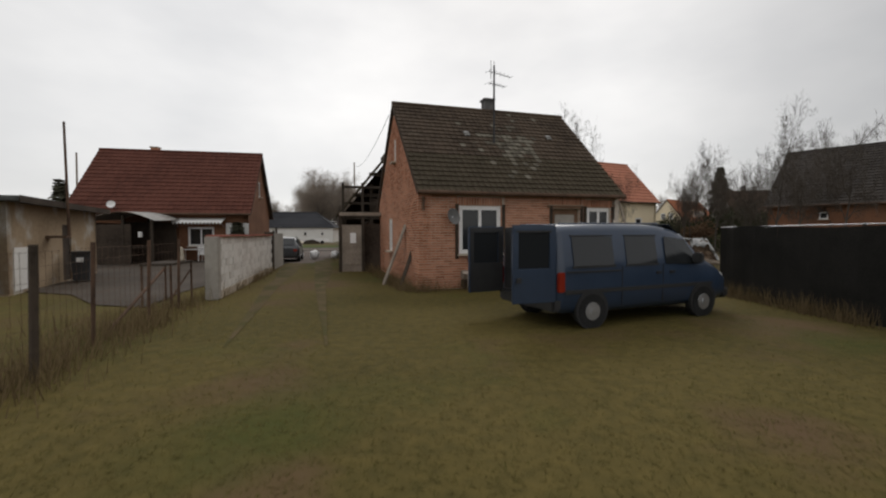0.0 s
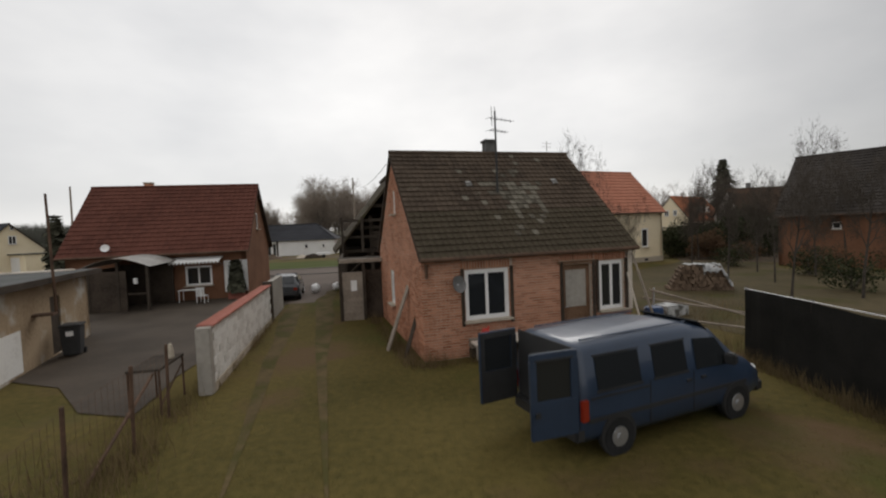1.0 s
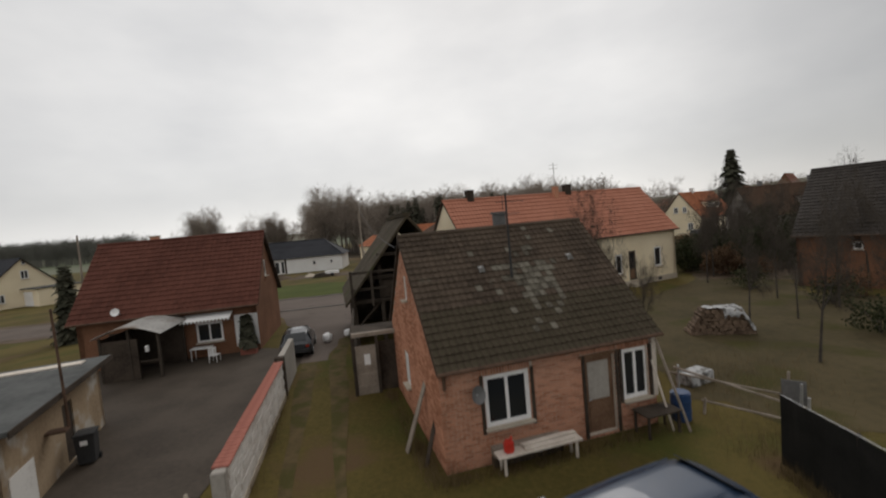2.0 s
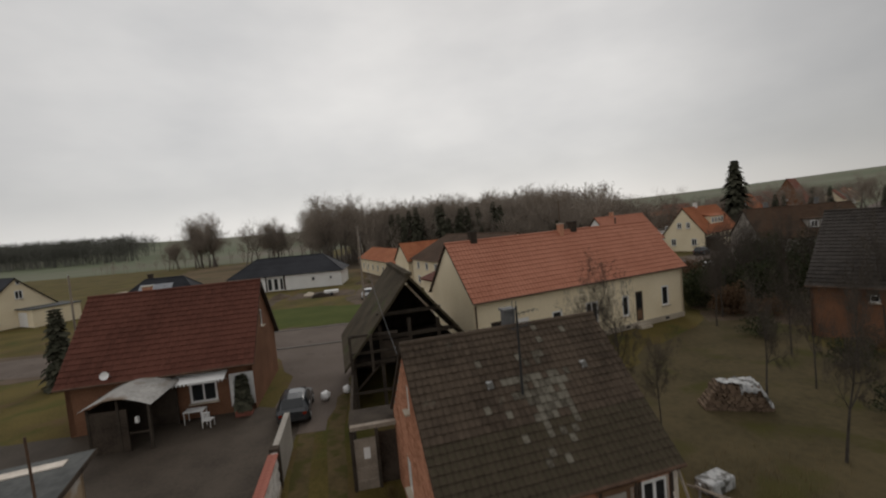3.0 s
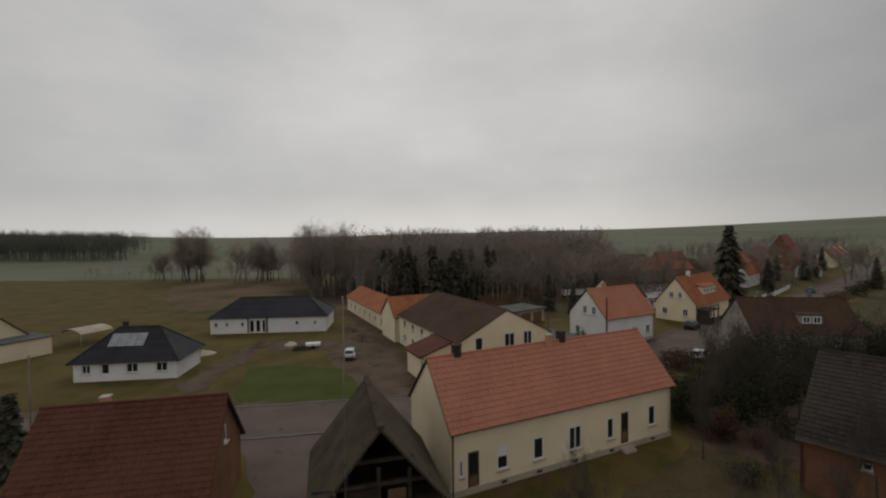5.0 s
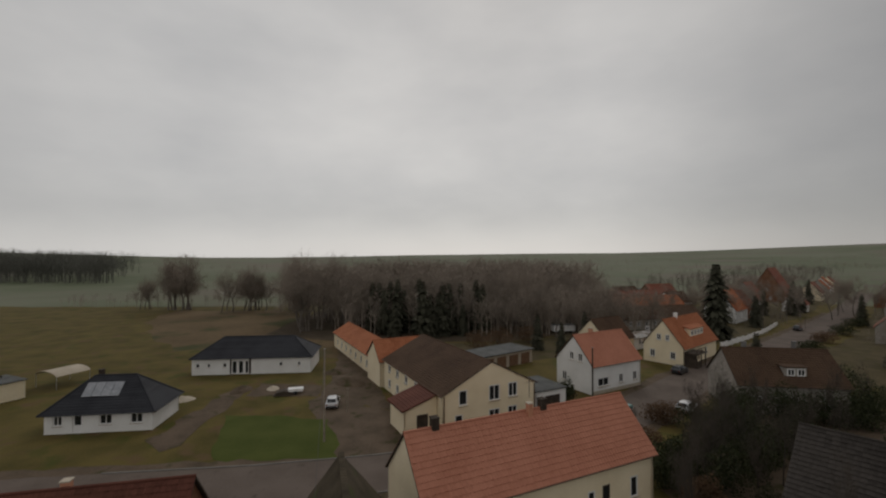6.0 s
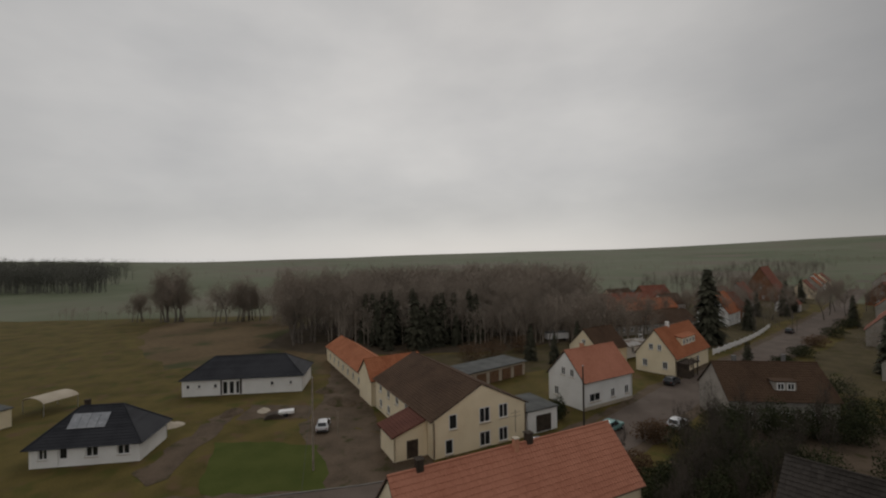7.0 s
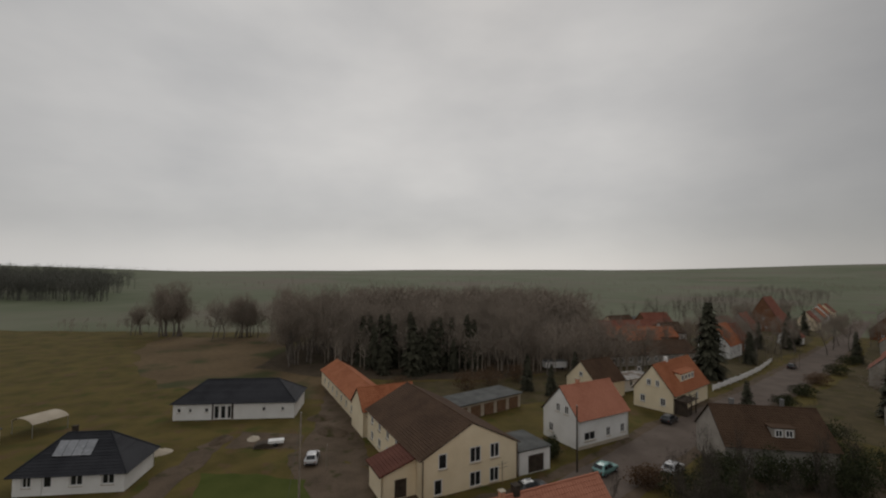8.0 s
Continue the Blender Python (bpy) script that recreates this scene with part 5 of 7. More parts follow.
part("roof", boxed(-0.15, 5.35, -0.2, 6.1, 3.0, 3.16), FELT, gar)
gd = part("garage_door", boxed(1.6, 4.2, 0.1, 0.15, 0.02, 2.3), DARKWOOD, gar)
for i in range(5):
    part("slat", boxed(1.62, 4.18, 0.08, 0.099, 0.1 + i * 0.44, 0.48 + i * 0.44), DARKWOOD, gd)
row_ = thing("garage_row", "long low row of pale brick garages", "garage", pose(7.4, 82.6, 0, 0, 0, 36))
for i in range(5):
    part("door", boxed(0.6 + i * 3.2, 2.9 + i * 3.2, -0.03, 0.05, 0.05, 2.1), BROWNWOOD, row_)
part("wall", boxed(0, 16.5, 0.06, 6, 0, 2.6), SOCLE, row_)
part("roof", boxed(-0.2, 16.7, -0.4, 6.2, 2.604, 2.8), FELT, row_)

# ---- white house, orange house, houses along the road ----
white = house("white_house", "white rendered village house with salmon tiled roof", pose(25.27, 71.18, 0, 0, 0, 28.9), 11.17, 7.41, 4.57, 8.47, WHITEWALL, ORANGE,
              front=[(1.2, 3.6, 1.1, 2.4, 1), (6.0, 7.0, 1.1, 2.5, 1), (9.3, 10.3, 1.1, 2.5, 1)],
              left=[(1.2, 2.2, 1.1, 2.5, 1), (2.8, 3.7, 4.6, 5.9, 1), (4.6, 5.5, 4.6, 5.9, 1)], over=0.35, socle=0.5, row=0.4, col=0.35)
chimney(white, 4.0, 3.9, 8.0, 9.2)
orange = house("cream_villa", "cream house with bright orange roof and long dormer", pose(48.59, 88.01, 0, 0, 0, 38.8), 16.55, 7.62, 3.72, 8.47, CREAM, BRIGHT,
               front=[(1.2, 2.2, 0.3, 2.5, "door"), (4.0, 5.0, 1.0, 2.4, 1), (7.0, 7.8, 0.4, 2.5, "door"), (10.5, 11.5, 1.0, 2.4, 1)],
               left=[(1.3, 2.3, 1.1, 2.5, 1), (5.2, 6.2, 1.1, 2.5, 1), (2.6, 3.5, 4.5, 5.7, 1), (4.3, 5.1, 4.5, 5.7, 1)], over=0.4, row=0.4, col=0.35)
dm = part("dormer", boxed(5.5, 12.0, 0.9, 3.6, 4.9, 6.35), CREAM, orange)
part("dormer_roof", prism(bmesh.new(), [(0, 0), (6.9, 0), (6.9, 0.14), (0, 0.14)], 0, 3.4), BRIGHT, dm, m=pose(5.3, 0.7, 6.38, 12, 0, 0))
for i in range(4):
    window_unit(orange, Matrix.Translation((5.9 + i * 1.55, 0.84, 5.1)), 1.1, 1.05, 1, sill=False, depth=0.055)
chimney(orange, 6.0, 3.9, 8.0, 9.3, 0.6, WHITEWALL)
po = thing("timber_porch", "dark timber porch with a balcony before the cream villa", "porch", pose(48.59, 88.01, 0, 0, 0, 38.8) @ pose(0.2, -0.05, 0))
for x in (0.0, 2.05, 4.1):
    part("post", boxed(x, x + 0.16, -2.3, -2.14, 0, 2.6), DARKWOOD, po)
    part("rail_post", boxed(x, x + 0.1, -2.3, -2.2, 2.76, 3.6), DARKWOOD, po)
part("roof", boxed(-0.2, 4.5, -2.5, 0.0, 2.6, 2.75), DARKWOOD, po)
part("screen", boxed(0.17, 4.05, -0.12, -0.03, 0, 2.55), DARKWOOD, po)
part("screen", boxed(0.02, 0.1, -2.1, -0.13, 0, 2.55), DARKWOOD, po)
part("screen", boxed(0.2, 2.0, -2.26, -2.18, 0, 1.3), DARKWOOD, po)
for z in (3.15, 3.5):
    part("handrail", boxed(0.1, 4.1, -2.29, -2.21, z, z + 0.08), DARKWOOD, po)
fence_line = [(66.5, 104.5), (74.5, 110.5), (83, 117), (93, 125.5), (105, 137)]
wf = thing("white_fence", "white painted panel fence along the road", "fence", pose(0, 0, 0))
for (x0, y0), (x1, y1) in zip(fence_line, fence_line[1:]):
    d, ang = math.hypot(x1 - x0, y1 - y0), math.degrees(math.atan2(y1 - y0, x1 - x0))
    for k in range(3):
        s = k * d / 3
        part("fence_panel", boxed(0.15, d / 3 - 0.15, -0.04, 0.04, 0.2, 1.25 - 0.12 * (k % 2)), PVC, wf, m=pose(x0, y0, 0, 0, 0, ang) @ Matrix.Translation((s, 0, 0)))
        part("fence_post", boxed(-0.11, 0.11, -0.11, 0.11, 0, 1.45), PVC, wf, m=pose(x0, y0, 0, 0, 0, ang) @ Matrix.Translation((s, 0, 0)))

grey = house("grey_house", "weathered grey house with brown tiled roof and dormer", pose(42.2, 63.6, 0, 0, 0, -9), 13.5, 8.8, 4.1, 7.9, GREYWALL, BROWN,
             front=[(2.0, 3.0, 1.0, 2.4, 1), (6.4, 7.4, 1.0, 2.4, 1), (10, 11, 1.0, 2.4, 1)], right=[(2, 3, 1, 2.4, 1), (3.9, 4.9, 4.6, 5.8, 1)], over=0.35, row=0.4, col=0.4)
part("dormer", boxed(6.2, 8.9, 0.9, 3.4, 4.9, 6.1), GREYWALL, grey)
part("dormer_roof", boxed(6.0, 9.1, 0.7, 3.9, 6.12, 6.26), BROWN, grey)
for i in range(2):
    window_unit(grey, Matrix.Translation((6.5 + i * 1.25, 0.84, 5.0)), 0.95, 0.95, 1, sill=False, depth=0.055)
chimney(grey, 3.0, 4.6, 7.5, 8.7, 0.5, SHADEGREY)
chimney(grey, 9.5, 4.6, 7.5, 8.9, 0.4, SHADEGREY)

VILLAGE = [("village_house", "grey-white gabled house behind bare trees", 113, 104, 42, 10, 8, 4.0, 8.2, GREYWALL, REDTILE),
           ("village_house", "old barn-like house with reddish roof by the road", 86, 74, 20, 12, 9, 3.4, 7.2, GREYWALL, REDTILE),
           ("village_house", "pale house with orange roof behind the tall fir", 95, 141, 40, 12, 9, 4.2, 10.0, WHITEWALL, BRIGHT),
           ("village_house", "large brick-red house with steep roof along the road", 160, 203, 42, 18, 13, 4.6, 15.5, FARBRICK, REDTILE),
           ("village_house", "white gabled cottage with red roof along the road", 139, 167, 42, 8, 7, 3.0, 6.8, WHITEWALL, REDTILE),
           ("village_house", "small red-roofed house down the road", 182, 209, 42, 12, 8, 4, 8.6, CREAM, REDTILE),
           ("village_house", "distant house with red roof at the road", 206, 232, 43, 12, 8, 4, 8.4, GREYWALL, BRIGHT),
           ("village_house", "distant house with brown roof at the road", 214, 196, 40, 12, 9, 4, 8.4, GREYWALL, BROWN),
           ("village_house", "distant pale house with dull red roof", 240, 264, 42, 13, 9, 4, 8.5, CREAM, REDTILE),
           ("village_house", "distant brick house with orange roof", 158, 144, 40, 11, 9, 4, 8.2, GREYWALL, BRIGHT),
           ("farm_building", "long low farm shed with dull red roof", 60, 159, 8, 32, 9, 3.6, 6.6, FARBRICK, BRIGHT),
           ("farm_building", "long dark-roofed farm building beyond the gardens", 47, 127, 14, 36, 10, 3.0, 6.0, GREYWALL, BROWN),
           ("farm_building", "pale distant farm shed with light roof", 86, 205, 10, 22, 10, 3.6, 5.6, WHITEWALL, FELT),
           ("farm_building", "distant red-roofed farm building in trees", 70, 178, 15, 24, 9, 3.6, 6.8, FARBRICK, REDTILE),
           ("village_house", "red-roofed brick house behind the fir", 100, 150, 25, 13, 9, 4, 9, FARBRICK, REDTILE),
           ("village_house", "grey house with dull red roof among bare trees", 118, 178, 30, 12, 9, 4, 8.6, GREYWALL, REDTILE),
           ("village_house", "small white house with brown roof in the gardens", 92, 172, 20, 10, 8, 3.4, 7.0, WHITEWALL, BROWN),
           ("village_house", "low brick house with red roof near the wood", 66, 146, 18, 14, 8, 3.2, 6.8, FARBRICK, BRIGHT),
           ("village_house", "grey house with red roof beside the road bend", 132, 118, 42, 12, 9, 4, 8.8, GREYWALL, REDTILE),
           ("village_house", "cream house with brown roof behind the white house", 37, 96, 30, 9, 8, 3.6, 7.4, CREAM, BROWN),
           ("farm_building", "low white shed with pale flat roof behind the villa", 44, 102, 30, 11, 5, 2.6, 3.2, WHITEWALL, SHEET),
           ("village_house", "red-roofed house among the trees by the road", 176, 222, 42, 14, 10, 4.4, 10.5, CREAM, REDTILE),
           ("village_house", "steep red-roofed house far along the road", 128, 176, 42, 12, 10, 4.0, 10.5, GREYWALL, REDTILE),
           ("village_house", "distant red-roofed house across the gardens", 96, 196, 15, 14, 9, 4.0, 8.5, FARBRICK, REDTILE),
           ("village_house", "distant brown-roofed house in the gardens", 78, 186, 25, 13, 9, 4.0, 8.0, CREAM, BROWN),
           ("village_house", "distant brick house with red roof past the bend", 188, 176, 40, 13, 10, 4.2, 9.5, FARBRICK, REDTILE),
           ("village_house", "distant gabled house with dull red roof at the bend", 252, 236, 40, 13, 10, 4.2, 9.5, GREYWALL, REDTILE),
           ("village_house", "distant white-walled house with orange roof", 224, 250, 43, 13, 9, 4.0, 9.0, WHITEWALL, BRIGHT)]
for nm, lb_, x, y, a, L_, D_, e_, r_, wm, rmat in VILLAGE:
    house(nm, lb_, pose(x, y, height(x, y), 0, 0, a), L_, D_, e_, r_, wm, rmat,
          front=[(1.2 + i * 2.8, 2.2 + i * 2.8, 1.0, 2.3, 1) for i in range(int((L_ - 1.5) / 2.8))],
          left=[(D_ / 2 - 1.6, D_ / 2 - 0.7, 1.0, 2.3, 1), (D_ / 2 + 0.7, D_ / 2 + 1.6, 1.0, 2.3, 1), (D_ / 2 - 0.5, D_ / 2 + 0.5, e_ + 0.6, e_ + 1.6, 1)],
          right=[(D_ / 2 - 0.5, D_ / 2 + 0.5, e_ + 0.6, e_ + 1.6, 1)], over=0.35, row=0.5, col=0.6, gutter=False)

# ---- bungalow, long new building, left house ----
bung = hip_house("bungalow", "pale bungalow with dark anthracite hipped roof", pose(-44.2, 57.4, 0, 0, 0, 7), 11.8, 6.8, 2.7, 5.9, WHITEWALL, SLATE,
                 front=[(0.9, 1.9, 0.9, 2.1, 1), (3.0, 4.1, 0.05, 2.2, "door"), (5.9, 7.3, 0.9, 2.1, 1), (9.3, 10.7, 0.9, 2.1, 1)], hip=3.5)
sp = thing("solar_panel", "grey solar panels on the bungalow roof", "solar panel", pose(-44.2, 57.4, 0, 0, 0, 7) @ pose(3.2, 1.2, 3.95, 43.3, 0, 0))
for i in range(4):
    part("module", boxed(i * 1.05, i * 1.05 + 1.0, 0, 1.9, 0, 0.05), SOLAR, sp)
    part("module_frame", boxed(i * 1.05 - 0.02, i * 1.05 + 1.02, -0.02, 0.02, 0.052, 0.07), METAL, sp)
chimney(bung, 3.9, 3.9, 5.0, 6.5, 0.5, DARKWOOD)
lb = hip_house("long_bungalow", "long white new building with dark hipped roof", pose(-41.18, 82.99, 0, 0, 0, 5.4), 20.32, 8.91, 3.03, 5.90, WHITEWALL, SLATE,
               front=[(0.65, 1.25, 1.3, 2.0, 0), (2.5, 3.1, 1.3, 2.0, 0), (5.2, 5.8, 1.3, 2.0, 0), (6.7, 7.6, 0.1, 2.4, 0), (7.8, 8.7, 0.1, 2.4, 0), (8.9, 9.6, 0.1, 2.4, 0), (14.8, 15.4, 1.3, 2.0, 0), (18.0, 18.6, 1.3, 2.0, 0)], over=0.4, hip=3.9)
part("entrance_board", boxed(6.4, 6.66, -0.03, -0.003, 0.1, 2.8), DARKWOOD, lb)
part("entrance_board", boxed(9.64, 10.0, -0.03, -0.003, 0.1, 2.8), DARKWOOD, lb)
left_house = house("gable_house", "cream gabled house with grey steep roof", pose(-76.2, 67.2, 0, 0, 0, -24), 9.5, 9.6, 2.8, 7.3, CREAM, SLATE,
                   right=[(1.5, 2.5, 0.9, 2.2, 1), (4.6, 5.6, 4.2, 5.5, 1), (7.5, 8.5, 0.9, 2.2, 1), (4.9, 5.4, 6.4, 6.9, 0)], over=0.4, side_over=0.3, row=0.5, col=0.6)
lg = thing("garage_annex", "low cream garage beside the gabled house", "garage", pose(-66.6, 68.0, 0, 0, 0, -24))
part("wall", boxed(0, 5.5, 0, 6, 0, 2.6), CREAM, lg)
part("roof", boxed(-0.2, 5.7, -0.3, 6.2, 2.604, 2.75), FELT, lg)
part("garage_door", boxed(1.2, 3.8, -0.03, -0.003, 0.02, 2.2), PVC, lg)
cp_ = thing("carport", "pale curved carport roof on posts", "carport", pose(-62.5, 76.5, 0, 0, 0, -20))
bm = bmesh.new()
for i in range(8):
    a0, a1 = radians(20 + i * 17.5), radians(20 + (i + 1) * 17.5)
    v = [bm.verts.new(p) for p in ((2.6 - 2.8 * math.cos(a0), 0, 1.7 + math.sin(a0)), (2.6 - 2.8 * math.cos(a1), 0, 1.7 + math.sin(a1)), (2.6 - 2.8 * math.cos(a1), 5, 1.7 + math.sin(a1)), (2.6 - 2.8 * math.cos(a0), 5, 1.7 + math.sin(a0)))]
    bm.faces.new(v)
bmesh.ops.remove_doubles(bm, verts=bm.verts[:], dist=0.001)
bmesh.ops.solidify(bm, geom=bm.faces[:], thickness=0.04)
part("roof", bm, SOCLE, cp_)
for x in (0.1, 5.1):
    for y in (0.1, 4.9):
        part("post", tube(bmesh.new(), (x, y, 0), (x, y, 2.05), 0.05), METAL, cp_)


# ---- heaps of earth and rubble on the building site ----
def heap(label, x, y, rx, ry, h, mat, seed):
    bm = bmesh.new()
    bmesh.ops.create_grid(bm, x_segments=22, y_segments=22, size=1)
    for v in bm.verts:
        u, w = v.co.x, v.co.y
        d = max(0.0, 1 - math.hypot(u, w))
        z = h * d ** 0.8 * (1 + 0.5 * noise.noise(Vector((u * 2.5, w * 2.5, seed)))) + 0.16 * h * noise.noise(Vector((u * 8, w * 8, seed))) * (d > 0.05)
        v.co = Vector((u * rx, w * ry, max(-0.05, z) if d > 0.05 else -0.05))
    tagged(part("earth_mound", bm, mat, None, m=pose(x, y, 0, 0, 0, seed * 37), smooth=True), label, "mound")


heap("low mound of pale rubble on the building site", -35.0, 69.6, 1.7, 1.1, 0.7, SOCLE, 1)
heap("mound of brown earth on the building site", -28.6, 74.2, 2.2, 1.4, 0.8, MUD, 2)
heap("small mound of pale sand by the path", -24.0, 75.0, 1.3, 1.0, 0.5, SOCLE, 3)
heap("wide mound of reddish earth beside the hall", -12.6, 78.0, 3.0, 2.0, 1.1, MUD, 4)
heap("low mound of brown earth beside the hall", -16.2, 84.5, 2.4, 1.6, 0.8, MUD, 5)


# ---- cars ----
def car(label, m, paint, name="parked_car"):
    c = thing(name, label, "car", m)
    b = loft([(-0.75, 0.35, 0.7, 0.8, 0.7, 0.74, 0.66), (-0.6, 0.25, 0.85, 1.0, 0.8, 0.84, 0.62), (-0.25, 0.22, 0.9, 1.36, 0.82, 0.85, 0.56), (0.4, 0.2, 0.9, 1.45, 0.82, 0.86, 0.58), (1.2, 0.2, 0.9, 1.42, 0.82, 0.86, 0.57),
              (1.95, 0.2, 0.9, 0.98, 0.82, 0.85, 0.66), (2.7, 0.22, 0.8, 0.86, 0.8, 0.83, 0.64), (3.2, 0.28, 0.62, 0.7, 0.74, 0.76, 0.6), (3.32, 0.34, 0.5, 0.55, 0.62, 0.64, 0.5)])
    bo = part("body", b, paint, c)
    for s in (-1, 1):
        for x0, x1, t0, t1 in ((-0.3, 0.45, -0.08, 0.45), (0.52, 1.75, 0.52, 1.2)):
            part("side_window", side_panel(bmesh.new(), [(x0, 0.92, -s * 0.01), (x1, 0.92, -s * 0.01), (t1, 1.34, -s * 0.2), (t0, 1.34, -s * 0.2)], s * 0.87), GLASS, bo)
        part("tail_lamp", boxed(-0.76, -0.66, s * 0.62 - 0.1, s * 0.62 + 0.1, 0.62, 0.76), LAMPRED, bo)
        part("headlamp", boxed(3.08, 3.24, s * 0.58 - 0.12, s * 0.58 + 0.12, 0.52, 0.64), PVC, bo)
        for x in (0, 2.5):
            wheel(c, x, s * 0.76, 0.3, 0.18, -s)
    part("windscreen", boxed(0, 0.84, -0.6, 0.6, 0, 0.02), GLASS, bo, m=pose(1.22, 0, 1.42, 0, 30, 0))
    part("rear_window", boxed(-0.52, 0, -0.55, 0.55, 0, 0.02), GLASS, bo, m=pose(-0.27, 0, 1.37, 0, -46, 0))
    part("bumper", boxed(-0.82, -0.7, -0.7, 0.7, 0.35, 0.55, bevel=0.03), TRIM, bo)
    return c


car("dark estate car parked beside the garden wall", pose(-9.4, 26.6, 0.02, 0, 0, 104), CARDARK)
for x, y, w in ((-8.45, 29.3, 0.30), (-7.35, 30.2, 0.26)):
    sk = bmesh.new()
    bmesh.ops.create_icosphere(sk, subdivisions=3, radius=1, matrix=Matrix.Translation((0, 0, 0.9)) @ Matrix.Diagonal((1, 0.9, 1.0, 1)))
    for v in sk.verts:
        v.co *= w * (1 + 0.18 * noise.noise(v.co * 1.7))
        v.co.z = max(0.0, v.co.z)
    tagged(part("white_sack", sk, PVC, None, m=pose(x, y, 0.02), smooth=True), "full white sack standing on the track", "sack", "white sacks on the track")
car("pale silver car parked on bare earth", pose(-12.6, 66.0, 0.02, 0, 0, 98), CARWHITE)
car("light teal hatchback parked at the road", pose(25.6, 63.4, 0.04, 0, 0, 38), CARTEAL)
car("white car parked on the verge", pose(34.8, 63.6, 0.03, 0, 0, 42), CARWHITE)
car("dark car parked before the garage", pose(14.6, 58.6, 0.03, 0, 0, 26), CARDARK)
car("dark car parked by the villa", pose(44.6, 83.0, 0.04, 0, 0, 40), CARDARK)
car("dark car parked far down the road", pose(103, 127.5, 0.04, 0, 0, 40), CARDARK)
tagged(part("rubble_mound", prism(bmesh.new(), [(0, 0), (0.5, 0.55), (1.6, 0.75), (2.6, 0.4), (3.0, 0)], 0, 1.5), PAVED, None, m=pose(-22.5, 71.0, 0, 0, 0, 15)), "low mound of pale rubble on the lawn's edge", "heap")
wt = thing("site_trailer", "long white site trailer standing in the gardens", "trailer", pose(33.6, 124.0, 0, 0, 0, 8))
part("body", boxed(0, 6.2, 0, 2.3, 0.55, 2.2, bevel=0.05), PVC, wt)
part("roof", boxed(-0.1, 6.3, -0.1, 2.4, 2.205, 2.3), FELT, wt)
for x in (1.4, 4.8):
    for y in (0.05, 2.25):
        part("wheel", tube(bmesh.new(), (x, y - 0.1, 0.35), (x, y + 0.1, 0.35), 0.35, n=12), RUBBER, wt)
part("drawbar", boxed(-1.3, 0, 1.1, 1.2, 0.5, 0.6), RUST, wt)
b_ = thing("trailer", "small pale trailer on the lawn's edge", "trailer", pose(-20.6, 71.8, 0, 0, 0, 15))
part("tub", boxed(0, 2.2, 0, 1.2, 0.45, 0.85, bevel=0.03), PVC, b_)
for s in (0, 1.2):
    part("wheel", tube(bmesh.new(), (1.1, s - 0.08, 0.28), (1.1, s + 0.08, 0.28), 0.28, n=14), RUBBER, b_)
part("drawbar", boxed(-1.0, 0, 0.55, 0.65, 0.5, 0.56), METAL, b_)


# ---- poles ----
def pole(x, y, h, label, lean=0.0, r=0.13, mat=WOOD):
    p = thing("utility_pole", label, "pole", pose(x, y, 0, 0, lean, 0))
    part("shaft", tube(bmesh.new(), (0, 0, 0), (0, 0, h), r, r * 0.65, 10), mat, p)
    part("cap", tube(bmesh.new(), (0, 0, h), (0, 0, h + 0.05), r * 0.75, n=10), METAL, p)
    return p


pole(22.9, 64.4, 8.6, "dark wooden utility pole at the road", mat=SHADEWOOD)
pole(-31.0, 38.0, 8.5, "grey wooden pole behind the farmhouse", 0.5, 0.1)
pole(-10.9, 55.2, 10.4, "tall wooden utility pole across the road", 0, 0.12)
pole(-10.2, 64.6, 3.2, "thin post at the lawn's edge", 0, 0.05)


# ---- trees ----
def tubes(segs):
    """Branches (p, q, r0, r1, sides) as one list of vertices and faces."""
    vs, fs = [], []
    for p, q, r0, r1, n in segs:
        d = q - p
        l = np.linalg.norm(d)
        if l < 1e-4:
            continue
        d = d / l
        a = np.cross(d, (0.3, 0.5, 0.81))
        a /= np.linalg.norm(a) + 1e-9
        b = np.cross(d, a)
        k = len(vs)
        for c, r in ((p, r0), (q, r1)):
            for i in range(n):
                t = 2 * math.pi * i / n
                vs.append(c + (a * math.cos(t) + b * math.sin(t)) * r)
        for i in range(n):
            fs.append((k + i, k + (i + 1) % n, k + n + (i + 1) % n, k + n + i))
    return vs, fs


def grow(rng, p, d, length, r, depth, out, levels, droop=0.0, sides=(6, 5, 4, 3)):
    steps = 4 if depth == 0 else 3
    side = sides[min(depth, len(sides) - 1)]
    for i in range(steps):
        d = d + rng.normal(0, 0.10 + 0.06 * depth, 3) + np.array((0, 0, 0.05 - droop))
        d /= np.linalg.norm(d)
        q = p + d * length / steps
        r1 = r * (0.78 if depth == 0 else 0.68)
        out[min(depth, 3)].append((p, q, r, r1, side))
        if depth < levels and (i > 0 or depth > 0):
            for _ in range((3, 3, 3)[min(depth, 2)]):
                a = rng.uniform(0, 2 * math.pi)
                perp = np.cross(d, (math.cos(a), math.sin(a), 0.2))
                perp /= np.linalg.norm(perp) + 1e-9
                nd = d * rng.uniform(0.45, 0.9) + perp * rng.uniform(0.55, 0.9)
                grow(rng, q, nd / np.linalg.norm(nd), length * rng.uniform(0.38, 0.58), r1 * 0.55, depth + 1, out, levels, droop, sides)
        p, r = q, r1


